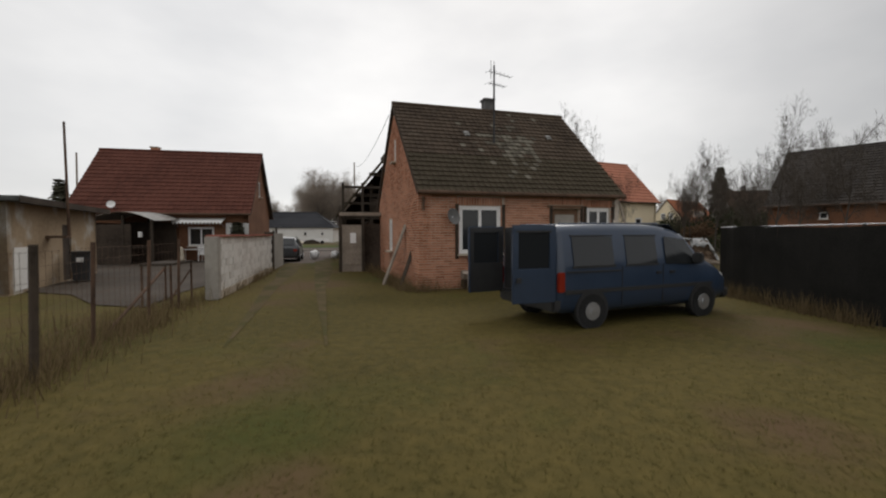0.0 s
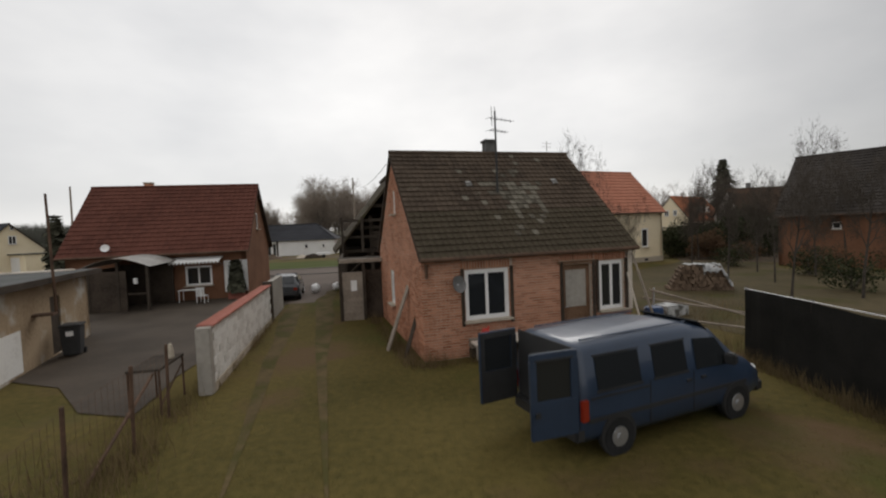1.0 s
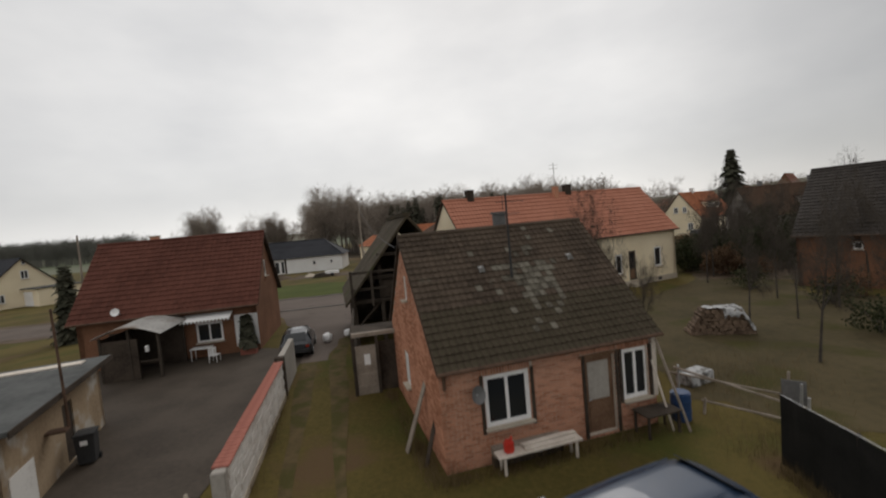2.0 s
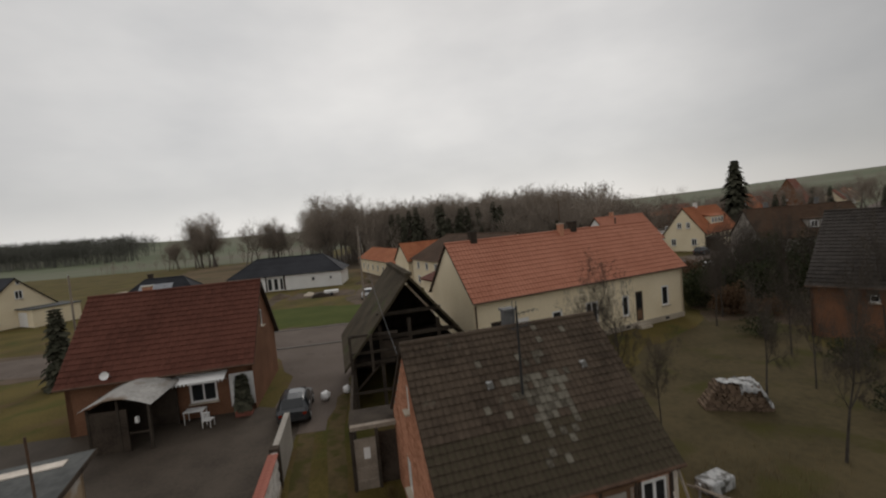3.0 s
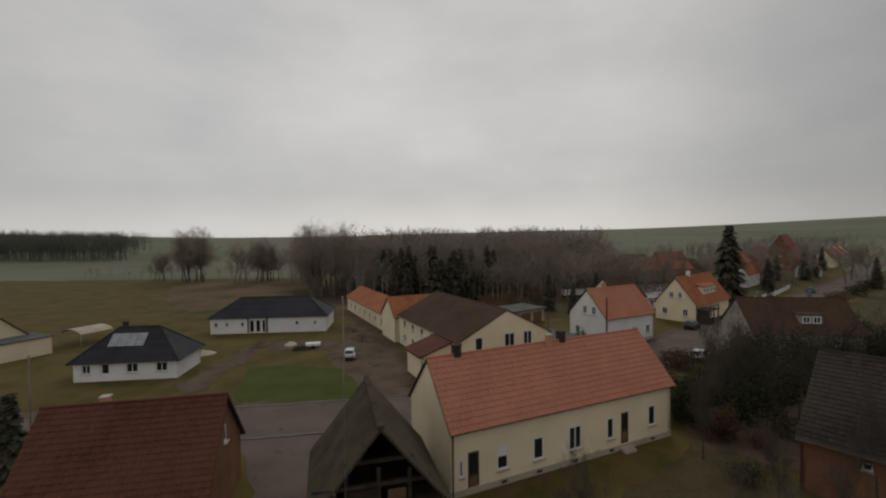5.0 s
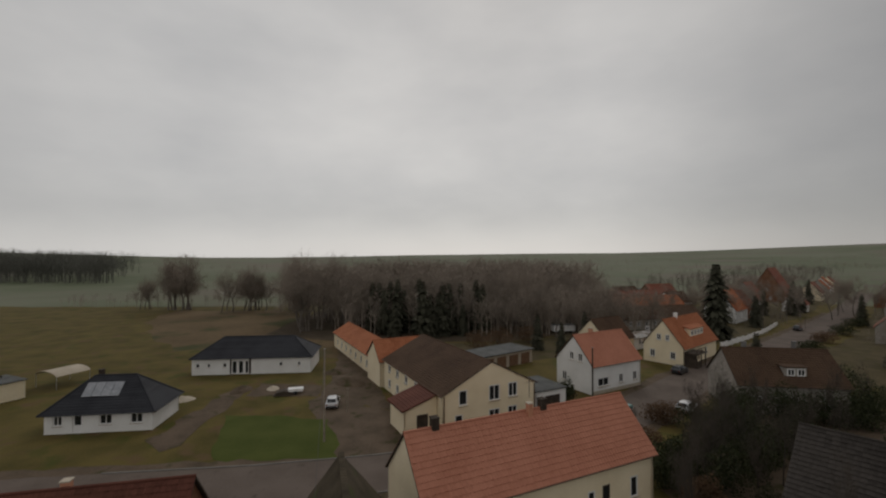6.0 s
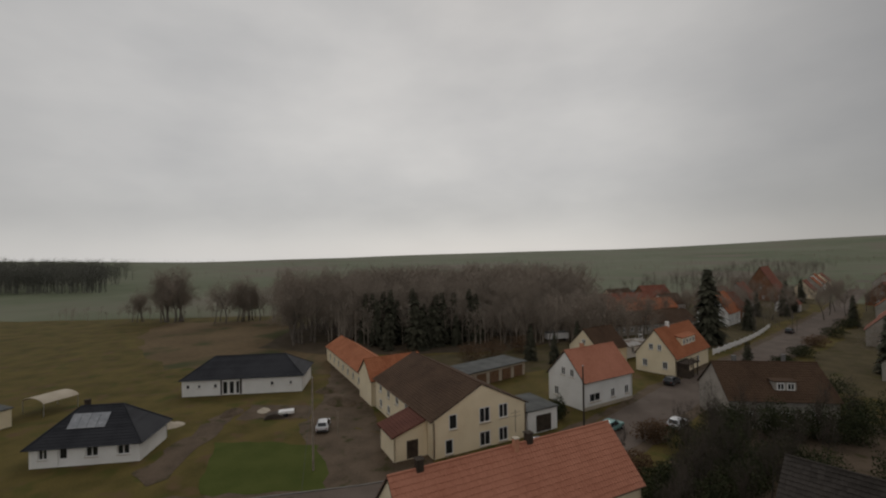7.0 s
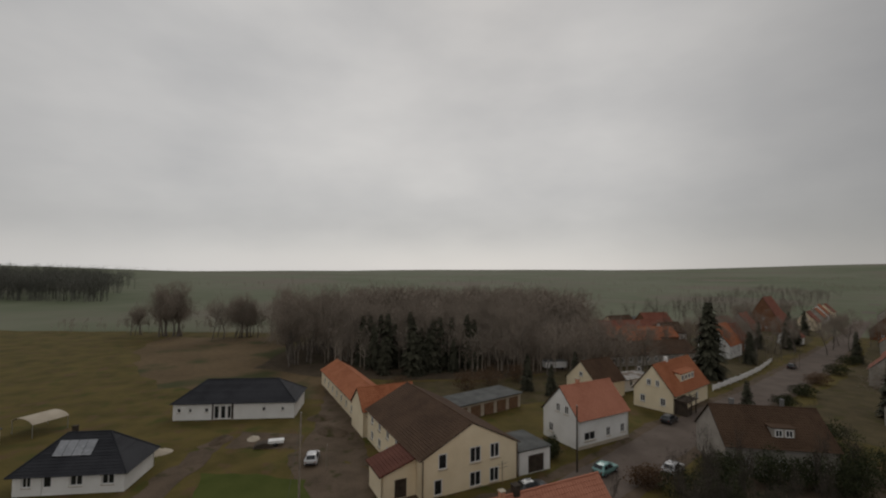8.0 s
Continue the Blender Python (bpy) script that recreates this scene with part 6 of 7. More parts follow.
def bare_tree(seed, h, r=None, levels=3, sides=(6, 5, 4, 3)):
    rng = np.random.default_rng(seed)
    out = {0: [], 1: [], 2: [], 3: []}
    grow(rng, np.zeros(3), np.array((0, 0, 1.0)), h * 0.62, r or h * 0.018, 0, out, levels, 0, sides)
    vs, fs = tubes(out[2] + out[3])
    ends = np.array([s[1] for s in out[3]] + [s[0] for s in out[3]])
    dirs = np.array([s[1] - s[0] for s in out[3]] * 2)
    n = 6500
    pick = rng.integers(0, len(ends), n)
    c = ends[pick] + rng.normal(0, h * 0.010, (n, 3))
    u = dirs[pick] / (np.linalg.norm(dirs[pick], axis=1)[:, None] + 1e-9) + rng.normal(0, 0.55, (n, 3)) + np.array((0, 0, 0.25))
    u *= (h * rng.uniform(0.02, 0.055, n) / np.linalg.norm(u, axis=1))[:, None]
    w = rng.normal(size=(n, 3))
    w *= (h * rng.uniform(0.0009, 0.0018, n) / np.linalg.norm(w, axis=1))[:, None]
    k = len(vs)
    vs = list(vs) + list(np.stack((c - w, c + w, c + u), 1).reshape(-1, 3))
    fs = fs + (np.arange(3 * n).reshape(-1, 3) + k).tolist()
    return tubes(out[0] + out[1]), (vs, fs)


def tree_kind(label, seed, h, levels=3, group="", bark=BARK, twig=TWIG):
    t = thing("bare_tree", label, "tree", pose(0, 0, 0), group)
    a, b = bare_tree(seed, h, levels=levels)
    part("trunk", a, bark, t)
    part("crown", b, twig, t)
    return t


def conifer_mesh(seed, h, w, whorls=26, full=0.62):
    rng = np.random.default_rng(seed)
    vs, fs = [], []
    for i in range(whorls):
        f = i / whorls
        z = h * (0.06 + 0.92 * f)
        rad = w * (1 - f) ** full * rng.uniform(0.68, 1.12) + 0.12
        for k in range(max(7, int(18 * (1 - f * 0.6)))):
            a = rng.uniform(0, 6.28)
            l = rad * rng.uniform(0.7, 1.12)
            for s in range(7):
                u0 = s / 7
                c = np.array((math.cos(a) * l * u0, math.sin(a) * l * u0, z - 0.35 * l * u0 * u0 + 0.1 * rng.random()))
                side = np.array((-math.sin(a), math.cos(a), 0)) * (0.42 * (1 - u0) + 0.22) * (0.5 + w * 0.22) * rng.uniform(0.7, 1.3)
                tip = np.array((math.cos(a), math.sin(a), -0.55)) * (l * 0.24)
                k0 = len(vs)
                vs += [c - side * 0.4, c + side + tip * 0.6, c + tip * 1.2 + np.array((0, 0, -0.1)), c - side + tip * 0.6]
                fs += [(k0, k0 + 1, k0 + 2), (k0, k0 + 2, k0 + 3)]
    return vs, fs


def conifer(label, m, h, w, seed=1, whorls=26, group="", full=0.62):
    t = thing("conifer", label, "tree", m, group)
    part("trunk", tube(bmesh.new(), (0, 0, 0), (0, 0, h * 0.97), h * 0.014 + 0.04, 0.02, 8), BARK, t)
    part("crown", conifer_mesh(seed, h, w, whorls, full), NEEDLE, t)
    return t


def leaf_cloud(seed, count, rx, ry, rz, size=0.14, floor=0.0):
    """Small leaf quads spread through an uneven rounded volume."""
    rng = np.random.default_rng(seed)
    d = rng.normal(size=(count, 3))
    d /= np.linalg.norm(d, axis=1)[:, None]
    lump = 1 + 0.22 * np.sin(d[:, 0] * 4 + seed) * np.cos(d[:, 1] * 5) + 0.15 * np.sin(d[:, 2] * 7 + d[:, 0] * 3)
    c = d * (rng.random(count) ** 0.4 * lump)[:, None] * np.array((rx, ry, rz)) + np.array((0, 0, rz * 0.95))
    c[:, 2] = np.maximum(c[:, 2], floor + 0.03)
    a, b = rng.normal(size=(count, 3)), rng.normal(size=(count, 3))
    a /= np.linalg.norm(a, axis=1)[:, None]
    b -= a * (a * b).sum(1)[:, None]
    b /= np.linalg.norm(b, axis=1)[:, None]
    s = size * rng.uniform(0.5, 1.2, count)[:, None]
    v = np.stack((c - a * s, c + b * s * 0.6, c + a * s, c - b * s * 0.6), 1).reshape(-1, 3)
    return v.tolist(), np.arange(4 * count).reshape(-1, 4).tolist()


def bush(label, x, y, rx, ry, rz, mat, seed, count=1500, size=0.14):
    t = thing("bush", label, "bush", pose(x, y, 0))
    for k in range(5):
        part("stem", tube(bmesh.new(), (0, 0, 0), (rx * 0.5 * math.cos(k * 1.3), ry * 0.5 * math.sin(k * 1.3), rz * 1.3), 0.04, 0.015, 5), BARK, t)
    part("foliage", leaf_cloud(seed, count, rx, ry, rz, size), mat, t)


KINDS = [tree_kind("tall bare deciduous tree with fine brown twigs", 11 + i, 14.0, 3, "bare trees of the village wood") for i in range(4)]
SPOTS = []
rng_t = random.Random(4)
# the wood behind the hall, and the trees along the meadow
for i in range(110):
    f = rng_t.random()
    SPOTS.append((-34 + 96 * f + rng_t.uniform(-5, 5), 152 + rng_t.uniform(-20, 40) - 14 * f, rng_t.uniform(0.95, 1.25) * (1.0 if f < 0.72 else 0.8)))
for cx, cy, n, sp_, sc in ((-100, 177, 13, 3.0, 1.3), (-112, 180, 5, 1.6, 0.85), (-72, 176, 18, 6, 1.05), (-50, 172, 12, 5, 1.15), (-37, 152, 16, 6, 1.3), (-37, 130, 10, 5, 1.22), (-20, 142, 14, 7, 1.1), (4, 138, 14, 8, 1.0), (26, 134, 12, 7, 0.95), (36, 128, 6, 8, 0.9), (104, 150, 6, 8, 0.8), (128, 160, 6, 9, 0.9), (158, 172, 6, 9, 0.85), (160, 214, 10, 7, 0.8), (190, 254, 8, 8, 0.8), (190, 172, 8, 12, 0.8), (100, 166, 8, 9, 0.75), (110, 172, 8, 6, 0.8), (78, 150, 8, 9, 0.7), (140, 112, 6, 8, 0.7), (128, 92, 6, 8, 0.75), (98, 88, 5, 6, 0.65)):
    for i in range(n):
        SPOTS.append((cx + rng_t.gauss(0, sp_), cy + rng_t.gauss(0, sp_ * 0.6), sc * rng_t.uniform(0.75, 1.15)))
N_WOOD = len(SPOTS)
# single trees round the garden and the grey house
for x, y, s in ((7.5, 24.0, 0.52), (6.5, 24.6, 0.55), (8.6, 22.4, 0.36), (14.7, 24.4, 0.46), (13.9, 19.2, 0.48), (17.6, 20.0, 0.5), (18.0, 25.5, 0.4), (21.5, 27.0, 0.5), (20.5, 38, 0.5), (22.5, 40.5, 0.55), (25, 44, 0.6), (27.5, 46, 0.6), (30, 48.5, 0.6), (29, 42, 0.55), (33.5, 45, 0.6), (37, 47, 0.6), (34.5, 55, 0.6), (30.5, 53.5, 0.55), (20.6, 30.5, 0.42), (27.0, 31.0, 0.62), (25.0, 24.0, 0.46), (23.2, 42.5, 0.4), (30.5, 30.0, 0.55), (33, 50, 0.5), (38, 54, 0.52), (41, 60, 0.5), (37.5, 60.0, 0.45), (50, 58, 0.55), (56, 60, 0.5), (60, 72, 0.55), (28.5, 47.5, 0.42), (45, 52, 0.5), (52, 50, 0.5), (24.5, 56, 0.25)):
    SPOTS.append((x, y, s))
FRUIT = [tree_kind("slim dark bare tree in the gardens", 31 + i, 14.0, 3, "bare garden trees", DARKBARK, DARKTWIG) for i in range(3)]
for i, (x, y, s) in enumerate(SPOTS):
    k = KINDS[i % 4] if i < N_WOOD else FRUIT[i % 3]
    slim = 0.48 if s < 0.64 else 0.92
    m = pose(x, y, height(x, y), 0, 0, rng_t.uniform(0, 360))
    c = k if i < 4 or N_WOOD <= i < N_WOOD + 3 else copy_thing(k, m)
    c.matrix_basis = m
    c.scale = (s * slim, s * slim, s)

conifer("tall dark green fir beside the orange house", pose(73.5, 117.0, 0), 19.6, 4.4, 2, 58, full=0.44)
conifer("slim dark conifer by the village houses", pose(88.0, 86.0, 0), 11.5, 2.1, 3, 30)
conifer("dark conifer behind the long garden", pose(61.5, 86.5, 0), 7, 1.6, 5, 18)
conifer("small clipped conifer in a planter", pose(-12.9, 28.1, 0.56, 0, 0, 0), 1.9, 0.5, 7, 20)
conifer("slim dark conifer behind the shed", pose(-31.0, 36.4, 0), 6.4, 1.35, 8, 24)
first = conifer("dark spruce in the wood behind the hall", pose(5, 128, 0), 14.0, 2.9, 9, 30, "spruces of the village wood")
for i in range(34):
    f = rng_t.random()
    s = rng_t.uniform(0.55, 1.1)
    c = copy_thing(first, pose(-17 + 30 * f + rng_t.uniform(-2, 2), 119 + rng_t.uniform(-2, 13), 0, 0, 0, rng_t.uniform(0, 360)))
    c.scale = (s, s, s)
for i, (x, y, s) in enumerate(((28.8, 100, 0.5), (24.5, 104, 0.6), (35.7, 105.5, 0.62), (96, 134, 0.7), (101, 140, 0.6), (128, 160, 0.8), (138, 168, 0.75), (150, 186, 0.8), (165, 196, 0.8), (118, 160, 0.7), (80, 128, 0.5), (108, 104, 0.5), (120, 112, 0.6), (131, 137, 0.7), (140, 128, 0.8), (170, 150, 0.9))):
    c = copy_thing(first, pose(x, y, 0, 0, 0, 40 * i))
    c.scale = (s, s, s)

bush("round dark clipped bush beside the garage", 20.6, 68.6, 1.3, 1.3, 1.6, HEDGE, 1, 1800)
for i, (x, y, a, b, c, mt) in enumerate(((22.6, 45.0, 1.8, 1.6, 1.6, HEDGE), (24.4, 47.0, 2.2, 1.8, 1.8, HEDGE), (27.6, 44.2, 2.4, 2.0, 1.9, HEDGE), (29.8, 50.5, 2.4, 2.0, 1.6, HEDGE), (31.6, 46.4, 2.6, 2.0, 2.0, HEDGE), (24.0, 41.5, 1.7, 1.5, 1.3, RUSSET), (35.0, 49.0, 2.6, 2.2, 1.9, HEDGE), (39.5, 51.5, 2.8, 2.4, 2.0, HEDGE), (23.5, 51.5, 2.6, 1.8, 1.5, RUSSET), (26.5, 48.5, 2.2, 1.8, 1.7, HEDGE), (30.5, 60.5, 2.8, 1.6, 1.3, RUSSET), (33.5, 57.5, 3.0, 2.2, 1.6, HEDGE), (39.0, 61.0, 2.2, 2.0, 1.9, HEDGE),
                                          (47, 59.5, 3, 2, 2.0, HEDGE), (53, 58, 3, 2, 1.8, HEDGE), (36, 52, 3.2, 2.4, 1.6, HEDGE), (42, 50, 3.2, 2.4, 1.7, HEDGE), (50, 48, 3.6, 2.4, 1.8, HEDGE), (59, 64, 3, 2.4, 2.0, HEDGE), (66, 74, 3.4, 2.6, 1.8, HEDGE),
                                          (16.5, 108, 3.6, 3.0, 2.2, RUSSET), (11, 104, 3.2, 3, 2.2, RUSSET), (24, 112, 3.6, 3.0, 2.2, RUSSET), (-3.5, 101, 3, 3, 1.8, RUSSET), (32, 86, 2, 2, 1.4, RUSSET),
                                          (41.0, 60.4, 2.6, 1.8, 2.3, HEDGE), (45.5, 60.0, 2.8, 1.8, 2.6, HEDGE), (50.5, 59.2, 2.8, 1.8, 2.4, HEDGE), (55.0, 58.6, 2.6, 1.8, 2.7, HEDGE), (38.0, 57.0, 2.6, 2.2, 2.8, HEDGE), (34.5, 52.5, 2.4, 2.2, 2.6, HEDGE), (60.5, 60.5, 2.6, 2.4, 2.6, HEDGE), (74, 93.5, 2.2, 2.2, 1.2, HEDGE), (84, 101, 3, 2.2, 1.3, HEDGE), (96, 111, 3.4, 2.4, 1.4, RUSSET), (110, 121, 3.6, 2.4, 1.5, HEDGE), (126, 134, 4, 2.4, 1.5, HEDGE))):
    bush(("bare russet shrub with dry leaves" if mt is RUSSET else "dense dark green shrub"), x, y, a, b, c, mt, 20 + i, 2600, 0.13)
for i, (x, y) in enumerate(((22.0, 28.0), (24.5, 29.5), (19.0, 22.0), (27.5, 28.0), (21.5, 34.5), (26.0, 39.5), (29.5, 41.5))):
    bush("tangled brown garden shrub", x, y, 1.3, 1.2, 0.9, RUSSET if i % 2 else HEDGE, 60 + i, 1200, 0.08)


def woods(name, label, points, seed, hmin, hmax, mat, limbs=22, twigs=110):
    """Far woods: many small bare crowns with limbs and twigs in one mesh."""
    rng = np.random.default_rng(seed)
    vs, fs = [], []
    for x, y in points:
        h = rng.uniform(hmin, hmax)
        z = height(x, y)
        wide = h * rng.uniform(0.2, 0.3)
        k = len(vs)
        vs += [(x - h * 0.011, y, z), (x + h * 0.011, y, z), (x, y, z + h * 0.85)]
        fs.append((k, k + 1, k + 2))
        tips = []
        for _ in range(limbs):
            a, f = rng.uniform(0, 6.28), rng.uniform(0.22, 0.75)
            up = rng.uniform(0.16, 0.4) * (1.25 - f)
            out = wide * math.sqrt(max(0.05, 1 - ((f + up - 0.55) / 0.5) ** 2)) * rng.uniform(0.5, 1.0)
            p = np.array((x, y, z + h * f))
            q = np.array((x + out * math.cos(a), y + out * math.sin(a), z + h * min(1.0, f + up)))
            w = rng.normal(size=3) * h * 0.003
            k = len(vs)
            vs += [p - w, p + w, q]
            fs.append((k, k + 1, k + 2))
            tips.append((p, q))
        for i in range(twigs):
            p, q = tips[i % limbs]
            c = p + (q - p) * rng.uniform(0.35, 1.0)
            e = c + (q - p) * rng.uniform(0.05, 0.2) + rng.normal(0, 0.028, 3) * h
            w = rng.normal(size=3) * h * 0.0024
            k = len(vs)
            vs += [c - w, c + w, e]
            fs.append((k, k + 1, k + 2))
    return tagged(part(name, (vs, fs), mat), label, "woods", kind="stuff")


pts = [(-38 + 100 * rng_t.random(), 166 + 62 * rng_t.random()) for _ in range(600)]
woods("wood_thicket", "grey-brown thicket of bare trees behind the hall", pts, 1, 15, 23, TWIG, 26, 210)
pts = [(-26 + 82 * f + rng_t.uniform(-4, 4), 124 + 32 * rng_t.random() - 6 * f) for f in [rng_t.random() for _ in range(520)]]
woods("wood_edge", "brown brushwood at the edge of the village wood", pts, 6, 7, 14, TWIG, 24, 210)
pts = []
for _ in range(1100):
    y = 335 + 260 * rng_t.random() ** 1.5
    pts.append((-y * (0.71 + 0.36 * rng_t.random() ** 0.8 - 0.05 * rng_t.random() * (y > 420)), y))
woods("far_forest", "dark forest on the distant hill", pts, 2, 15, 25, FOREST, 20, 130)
pts = [(x, 0.98 * x + 25 + rng_t.uniform(-90, 130)) for x in [100 + 330 * rng_t.random() for _ in range(820)]]
pts = [p for p in pts if min(math.hypot(p[0] - (33 + 397 * f), p[1] - (68.5 + 356.5 * f)) for f in [k / 120 for k in range(121)]) > 24]
woods("village_trees", "bare trees between the far village houses", pts, 4, 6, 13, BARK)
pts = [(30 + 85 * rng_t.random(), 128 + 75 * rng_t.random()) for _ in range(200)]
woods("garden_trees", "bare fruit trees in the gardens behind the road", pts, 7, 4, 8, BARK)
pts = []
for x0, y0, x1, y1, n in ((-140, 330, 20, 350, 50), (-60, 430, 180, 420, 70), (60, 330, 150, 420, 40), (120, 560, 420, 470, 90), (-320, 560, -60, 600, 80), (300, 620, 700, 560, 110), (0, 700, 330, 720, 90), (520, 520, 640, 760, 60), (420, 300, 640, 400, 60), (-640, 900, 300, 1050, 190), (-250, 760, 120, 800, 90), (200, 900, 900, 820, 150)):
    for _ in range(n):
        f = rng_t.random()
        pts.append((x0 + (x1 - x0) * f + rng_t.gauss(0, 6), y0 + (y1 - y0) * f + rng_t.gauss(0, 5)))
woods("field_hedges", "grey rows of trees between the distant fields", pts, 8, 4, 9, TWIG, 16, 90)
pts = [(-150 + 100 * rng_t.random(), 184 + 8 * rng_t.random()) for _ in range(70)]
woods("field_hedge", "thin brown hedge along the field", pts, 5, 3, 7, TWIG)


def weeds(label, lines, density, hmin, hmax, seed):
    """Dry stalks standing along lines ((x0, y0), (x1, y1), half width)."""
    rng = np.random.default_rng(seed)
    vs, fs = [], []
    for (x0, y0), (x1, y1), w in lines:
        n = int(density * math.hypot(x1 - x0, y1 - y0))
        clump = rng.random(12)
        for f in rng.random(n):
            if rng.random() > clump[int(f * 11.99)]:
                continue
            x, y = x0 + (x1 - x0) * f + rng.normal(0, w), y0 + (y1 - y0) * f + rng.normal(0, w)
            h, a, b = rng.uniform(hmin, hmax), rng.uniform(0, 6.28), rng.uniform(0.003, 0.008)
            lx, ly = rng.normal(0, 0.25 * h), rng.normal(0, 0.25 * h)
            k = len(vs)
            vs += [(x - b * math.cos(a), y - b * math.sin(a), 0), (x + b * math.cos(a), y + b * math.sin(a), 0), (x + lx, y + ly, h)]
            fs.append((k, k + 1, k + 2))
    return tagged(part("weeds", (vs, fs), WEED), label, "weeds", kind="stuff")


weeds("dry brown weeds along walls and fences", [((-1.0, 13.0), (2.5, 13.9), 0.14), ((-1.1, 13.2), (-3.2, 19.6), 0.16), ((2.6, 14.0), (6.2, 15.1), 0.2), ((-6.0, 11.8), (-7.7, 20.2), 0.14),
      ((-6.1, 10.9), (-4.0, 1.5), 0.3), ((-6.6, 10.5), (-4.6, 1.5), 0.6), ((7.4, 12.6), (7.35, 4.0), 0.12), ((7.0, 13.2), (10.0, 14.0), 0.5), ((8.0, 16.0), (12.0, 20.0), 1.2)], 420, 0.12, 0.5, 5)
p0, p1 = Vector((-2.1, 17.2, 6.1)), Vector((-10.9, 55.2, 10.1))
wire_v, wire_f = [], []
for i in range(25):
    c = p0.lerp(p1, i / 24) - Vector((0, 0, 3.2 * (i / 24) * (1 - i / 24)))
    wire_v += [c + Vector((0.012 * math.cos(k * math.pi / 2), 0, 0.012 * math.sin(k * math.pi / 2))) for k in range(4)]
    if i:
        wire_f += [(4 * i - 4 + k, 4 * i - 4 + (k + 1) % 4, 4 * i + (k + 1) % 4, 4 * i + k) for k in range(4)]
wire_ = (wire_v, wire_f)
tagged(part("power_cable", wire_, TRIM), "sagging black cable from the cottage gable to the pole", "cable")

# ---- bricks and roof tiles of the cottage ----
def brick_mesh(l, h):
    bm = boxed(0, l, -0.016, 0.0, 0, h)
    me = bpy.data.meshes.new("brick")
    bm.to_mesh(me)
    bm.free()
    me.materials.append(BRICK)
    return me


def courses(length, top, holes, pad=0.0):
    """Places (x, z, length) of the bricks of a wall in running bond."""
    out = []
    z, i = 0.02, 0
    while z < 9:
        x = -0.125 if i % 2 else 0.0
        while x < length:
            a, b = max(0.0, x), min(length, x + 0.25)
            for h in holes:
                if h[2] - 0.07 < z < h[3]:
                    if h[0] < b <= h[1] + 0.001 and a < h[0]:
                        b = h[0]
                    elif h[0] - 0.001 <= a < h[1] and b > h[1]:
                        a = h[1]
                    elif a >= h[0] and b <= h[1]:
                        b = a
            if b - a > 0.06 and z + 0.066 < min(top(a), top(b)):
                out.append((a, z, b - a))
            x += 0.262
        z += 0.0775
        i += 1
        if z > top(length / 2) and z > top(0.0):
            break
    return out


WHOLE = brick_mesh(0.247, 0.058)
rest_v, rest_f = [], []


def joined_brick(a, z, l, m, y=-0.016):
    k = len(rest_v)
    y = y + random.uniform(-0.003, 0.003)
    for p in ((a, y, z), (a + l, y, z), (a + l, y, z + 0.058), (a, y, z + 0.058), (a, 0, z), (a + l, 0, z), (a + l, 0, z + 0.058), (a, 0, z + 0.058)):
        rest_v.append(tuple(m @ Vector(p)))
    for f in ((0, 1, 2, 3), (4, 5, 1, 0), (3, 2, 6, 7), (4, 0, 3, 7), (1, 5, 6, 2)):
        rest_f.append(tuple(k + i for i in f))


singles = 0
for a, z, l in courses(CL, lambda x: CE, [h[:4] for h in front_holes] + [(1.15, 2.75, 2.5, 2.78), (5.62, 6.78, 2.5, 2.78), (4.35, 5.55, 2.5, 2.84)]):
    if abs(l - 0.25) < 0.001 and a < 3.6 and z > 0.6 and singles < 300:
        o = new("brick", WHOLE)
        o.parent = cottage
        o.matrix_basis = pose(a, random.uniform(-0.003, 0.003), z, 0, random.uniform(-0.4, 0.4), 0)
        singles += 1
    else:
        joined_brick(a, z, l, Matrix.Identity(4))
for side, m_, holes in (("left", pose(0, CD, 0, 0, 0, -90), [(2.4, 3.1, 1.0, 2.2), (3.55, 3.9, 4.3, 5.1)]), ("right", pose(CL, 0, 0, 0, 0, 90), [])):
    for a, z, l in courses(CD, lambda x: CE - 0.05 + (CR - CE) * (1 - abs(x - CD / 2) / (CD / 2)), holes):
        joined_brick(a, z, l, m_)
tagged(part("brickwork", (rest_v, rest_f), BRICKS, cottage), kind="stuff")

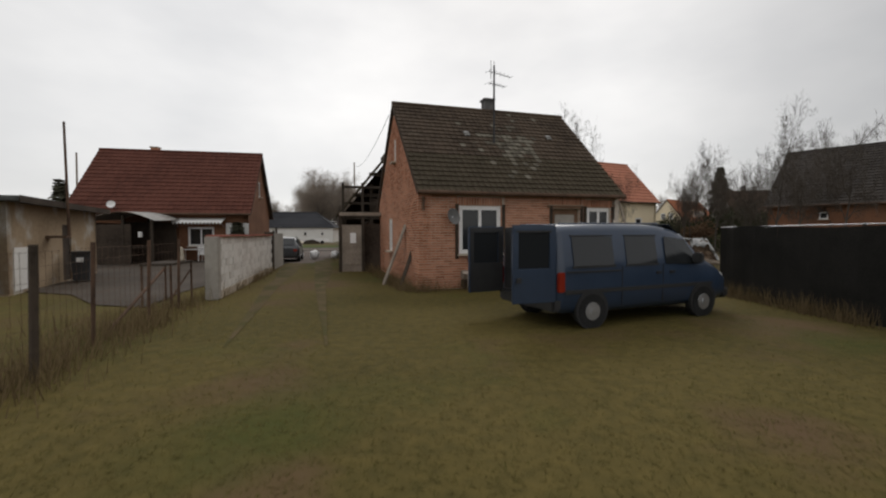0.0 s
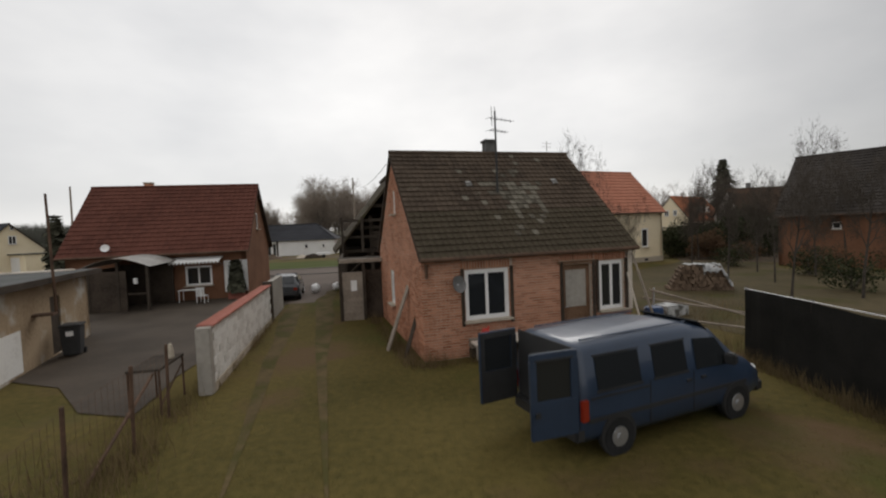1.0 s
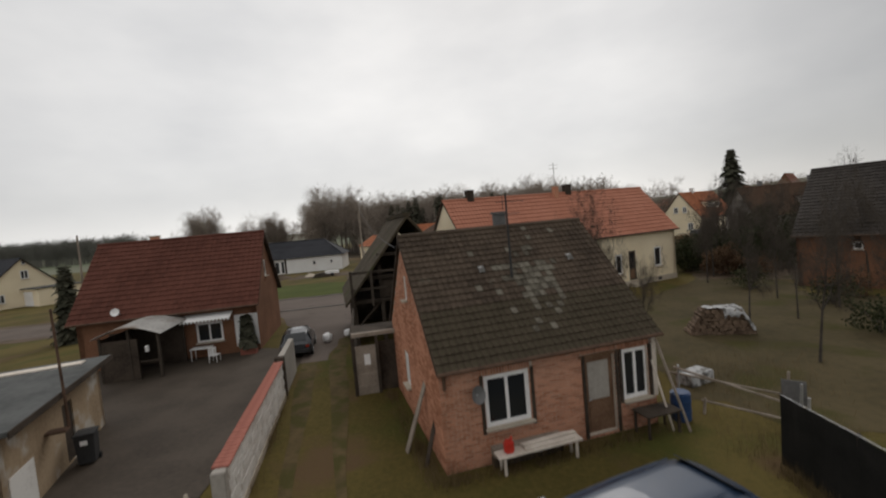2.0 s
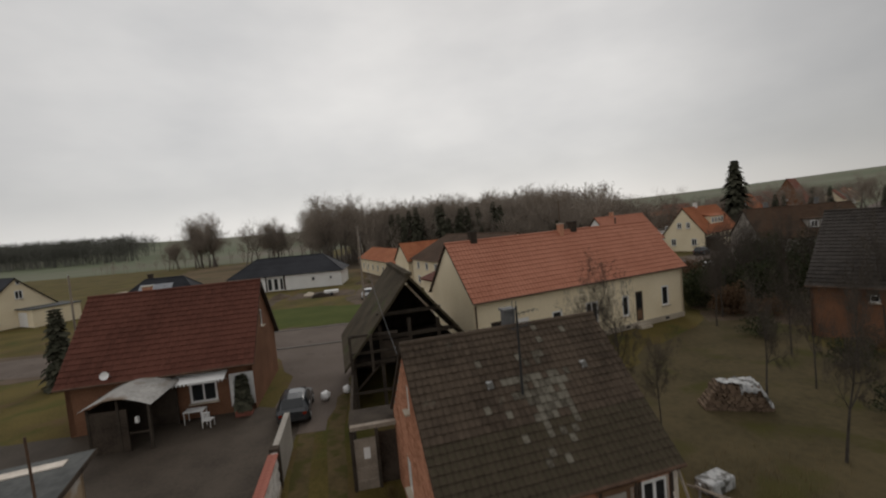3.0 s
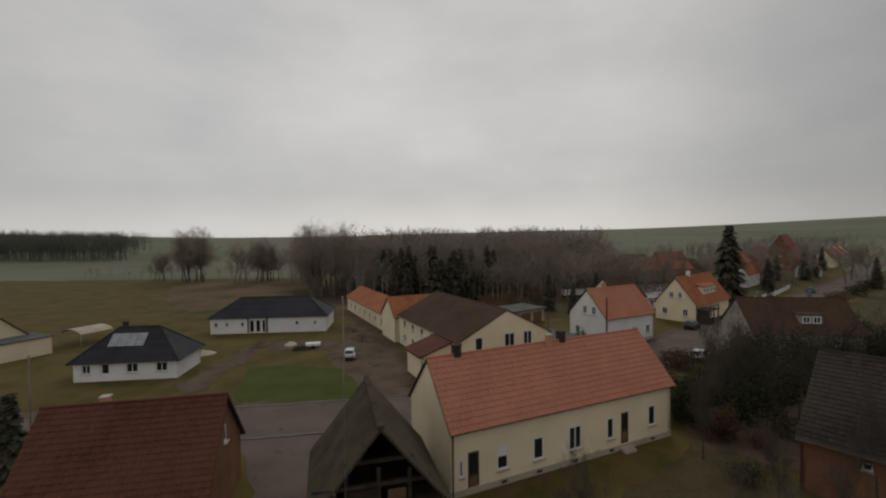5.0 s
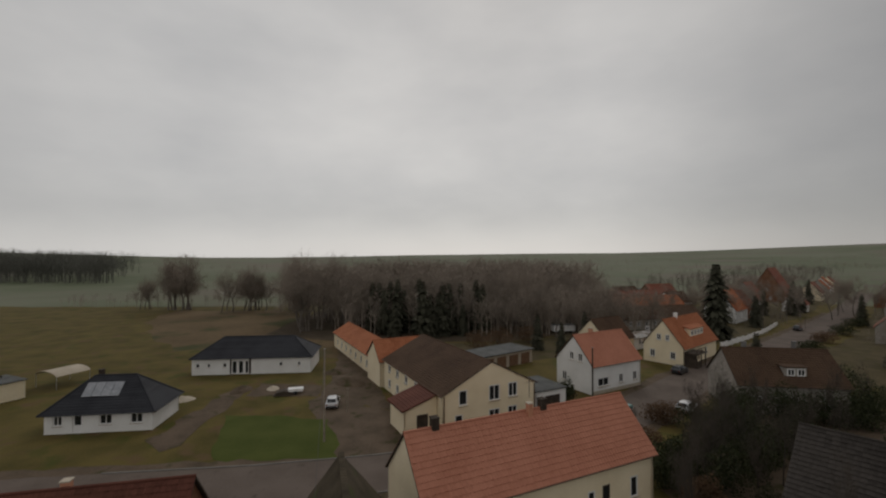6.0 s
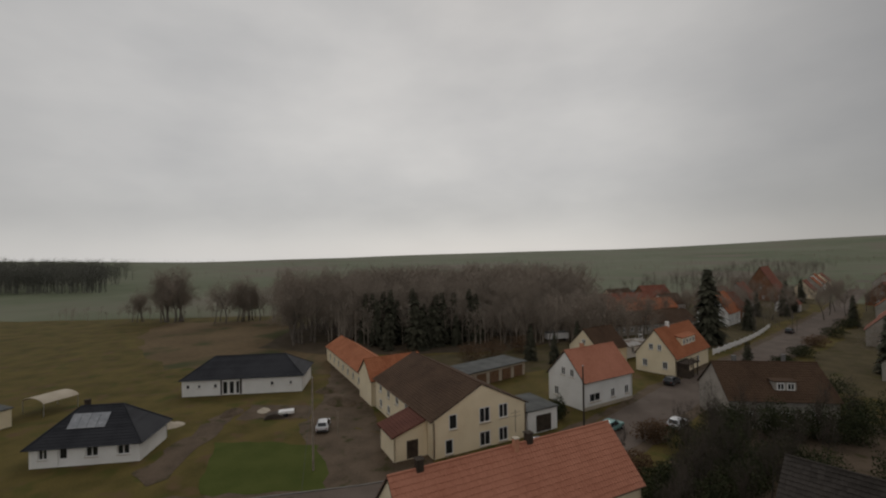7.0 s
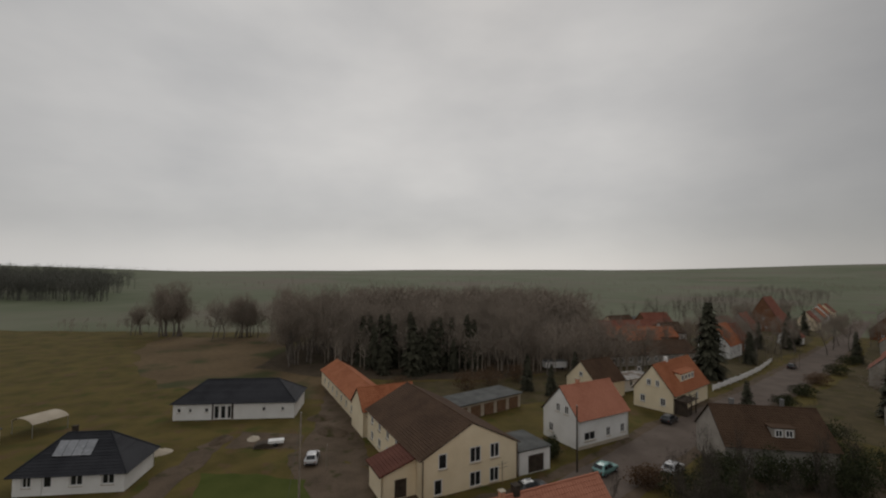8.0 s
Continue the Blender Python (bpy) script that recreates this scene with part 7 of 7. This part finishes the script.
# front slope of the cottage roof
run, up = CD / 2 + 0.25, (CR - CE) / (CD / 2) * (CD / 2 + 0.25)
slope = math.hypot(run, up)
pitch_ = math.degrees(math.atan2(up, run))
z0 = CE - (CR - CE) / (CD / 2) * 0.25
nr, ncol = 21, 36
rw, cw = slope / nr, (CL + 0.2) / ncol
tb_ = bmesh.new()
prof = ((0, 0.0), (0.12, 0.022), (0.3, 0.004), (0.7, 0.004), (0.88, 0.022), (1.0, 0.0))
rows_ = []
for s, lift in ((-0.035, 0.055), (rw + 0.03, 0.010)):
    rows_.append([tb_.verts.new((a * cw - 0.002, s, lift + h)) for a, h in prof])
rows_.append([tb_.verts.new((a * cw - 0.002, -0.03, 0.0)) for a, h in prof])
for a in range(5):
    tb_.faces.new((rows_[0][a], rows_[0][a + 1], rows_[1][a + 1], rows_[1][a]))
    tb_.faces.new((rows_[2][a], rows_[2][a + 1], rows_[0][a + 1], rows_[0][a]))
tile_me = bpy.data.meshes.new("roof_tile")
tb_.to_mesh(tile_me)
tb_.free()
tile_me.materials.append(TILE)
lichen_me = tile_me.copy()
lichen_me.materials.clear()
lichen_me.materials.append(LICHEN)
base = pose(-0.1, -0.25, z0 + 0.055, pitch_, 0, 0)
tv, tf, tpale = [], [], []
for i in range(nr):
    for j in range(ncol):
        m_ = base @ pose(j * cw, i * rw, random.uniform(0, 0.008), random.uniform(-0.8, 0.8), random.uniform(-0.6, 0.6), random.uniform(-0.8, 0.8))
        spot = math.exp(-(((j * cw - 3.75) / 0.85) ** 2 + ((i * rw - 2.55) / 1.1) ** 2))
        pale = random.random() < 0.95 * spot + 0.012
        if i < 8:
            o = new("roof_tile", lichen_me if pale else tile_me)
            o.parent = cottage
            o.matrix_basis = m_
        else:
            k = len(tv)
            tv += [tuple(m_ @ v.co) for v in tile_me.vertices]
            tf += [tuple(k + q for q in p.vertices) for p in tile_me.polygons]
            tpale += [pale] * len(tile_me.polygons)
rest = tagged(part("roof_tiles", (tv, tf), TILES, cottage), kind="stuff")
rest.data.materials.append(LICHENS)
for f, p in zip(rest.data.polygons, tpale):
    f.material_index = int(p)
for x, s in ((2.3, 2.6), (5.6, 2.7)):
    part("glass_tile", boxed(0, 0.2, 0, 0.26, 0.06, 0.085), TARP, cottage, "pale glass roof tile", m=base @ pose(x, s + 0.6, 0))
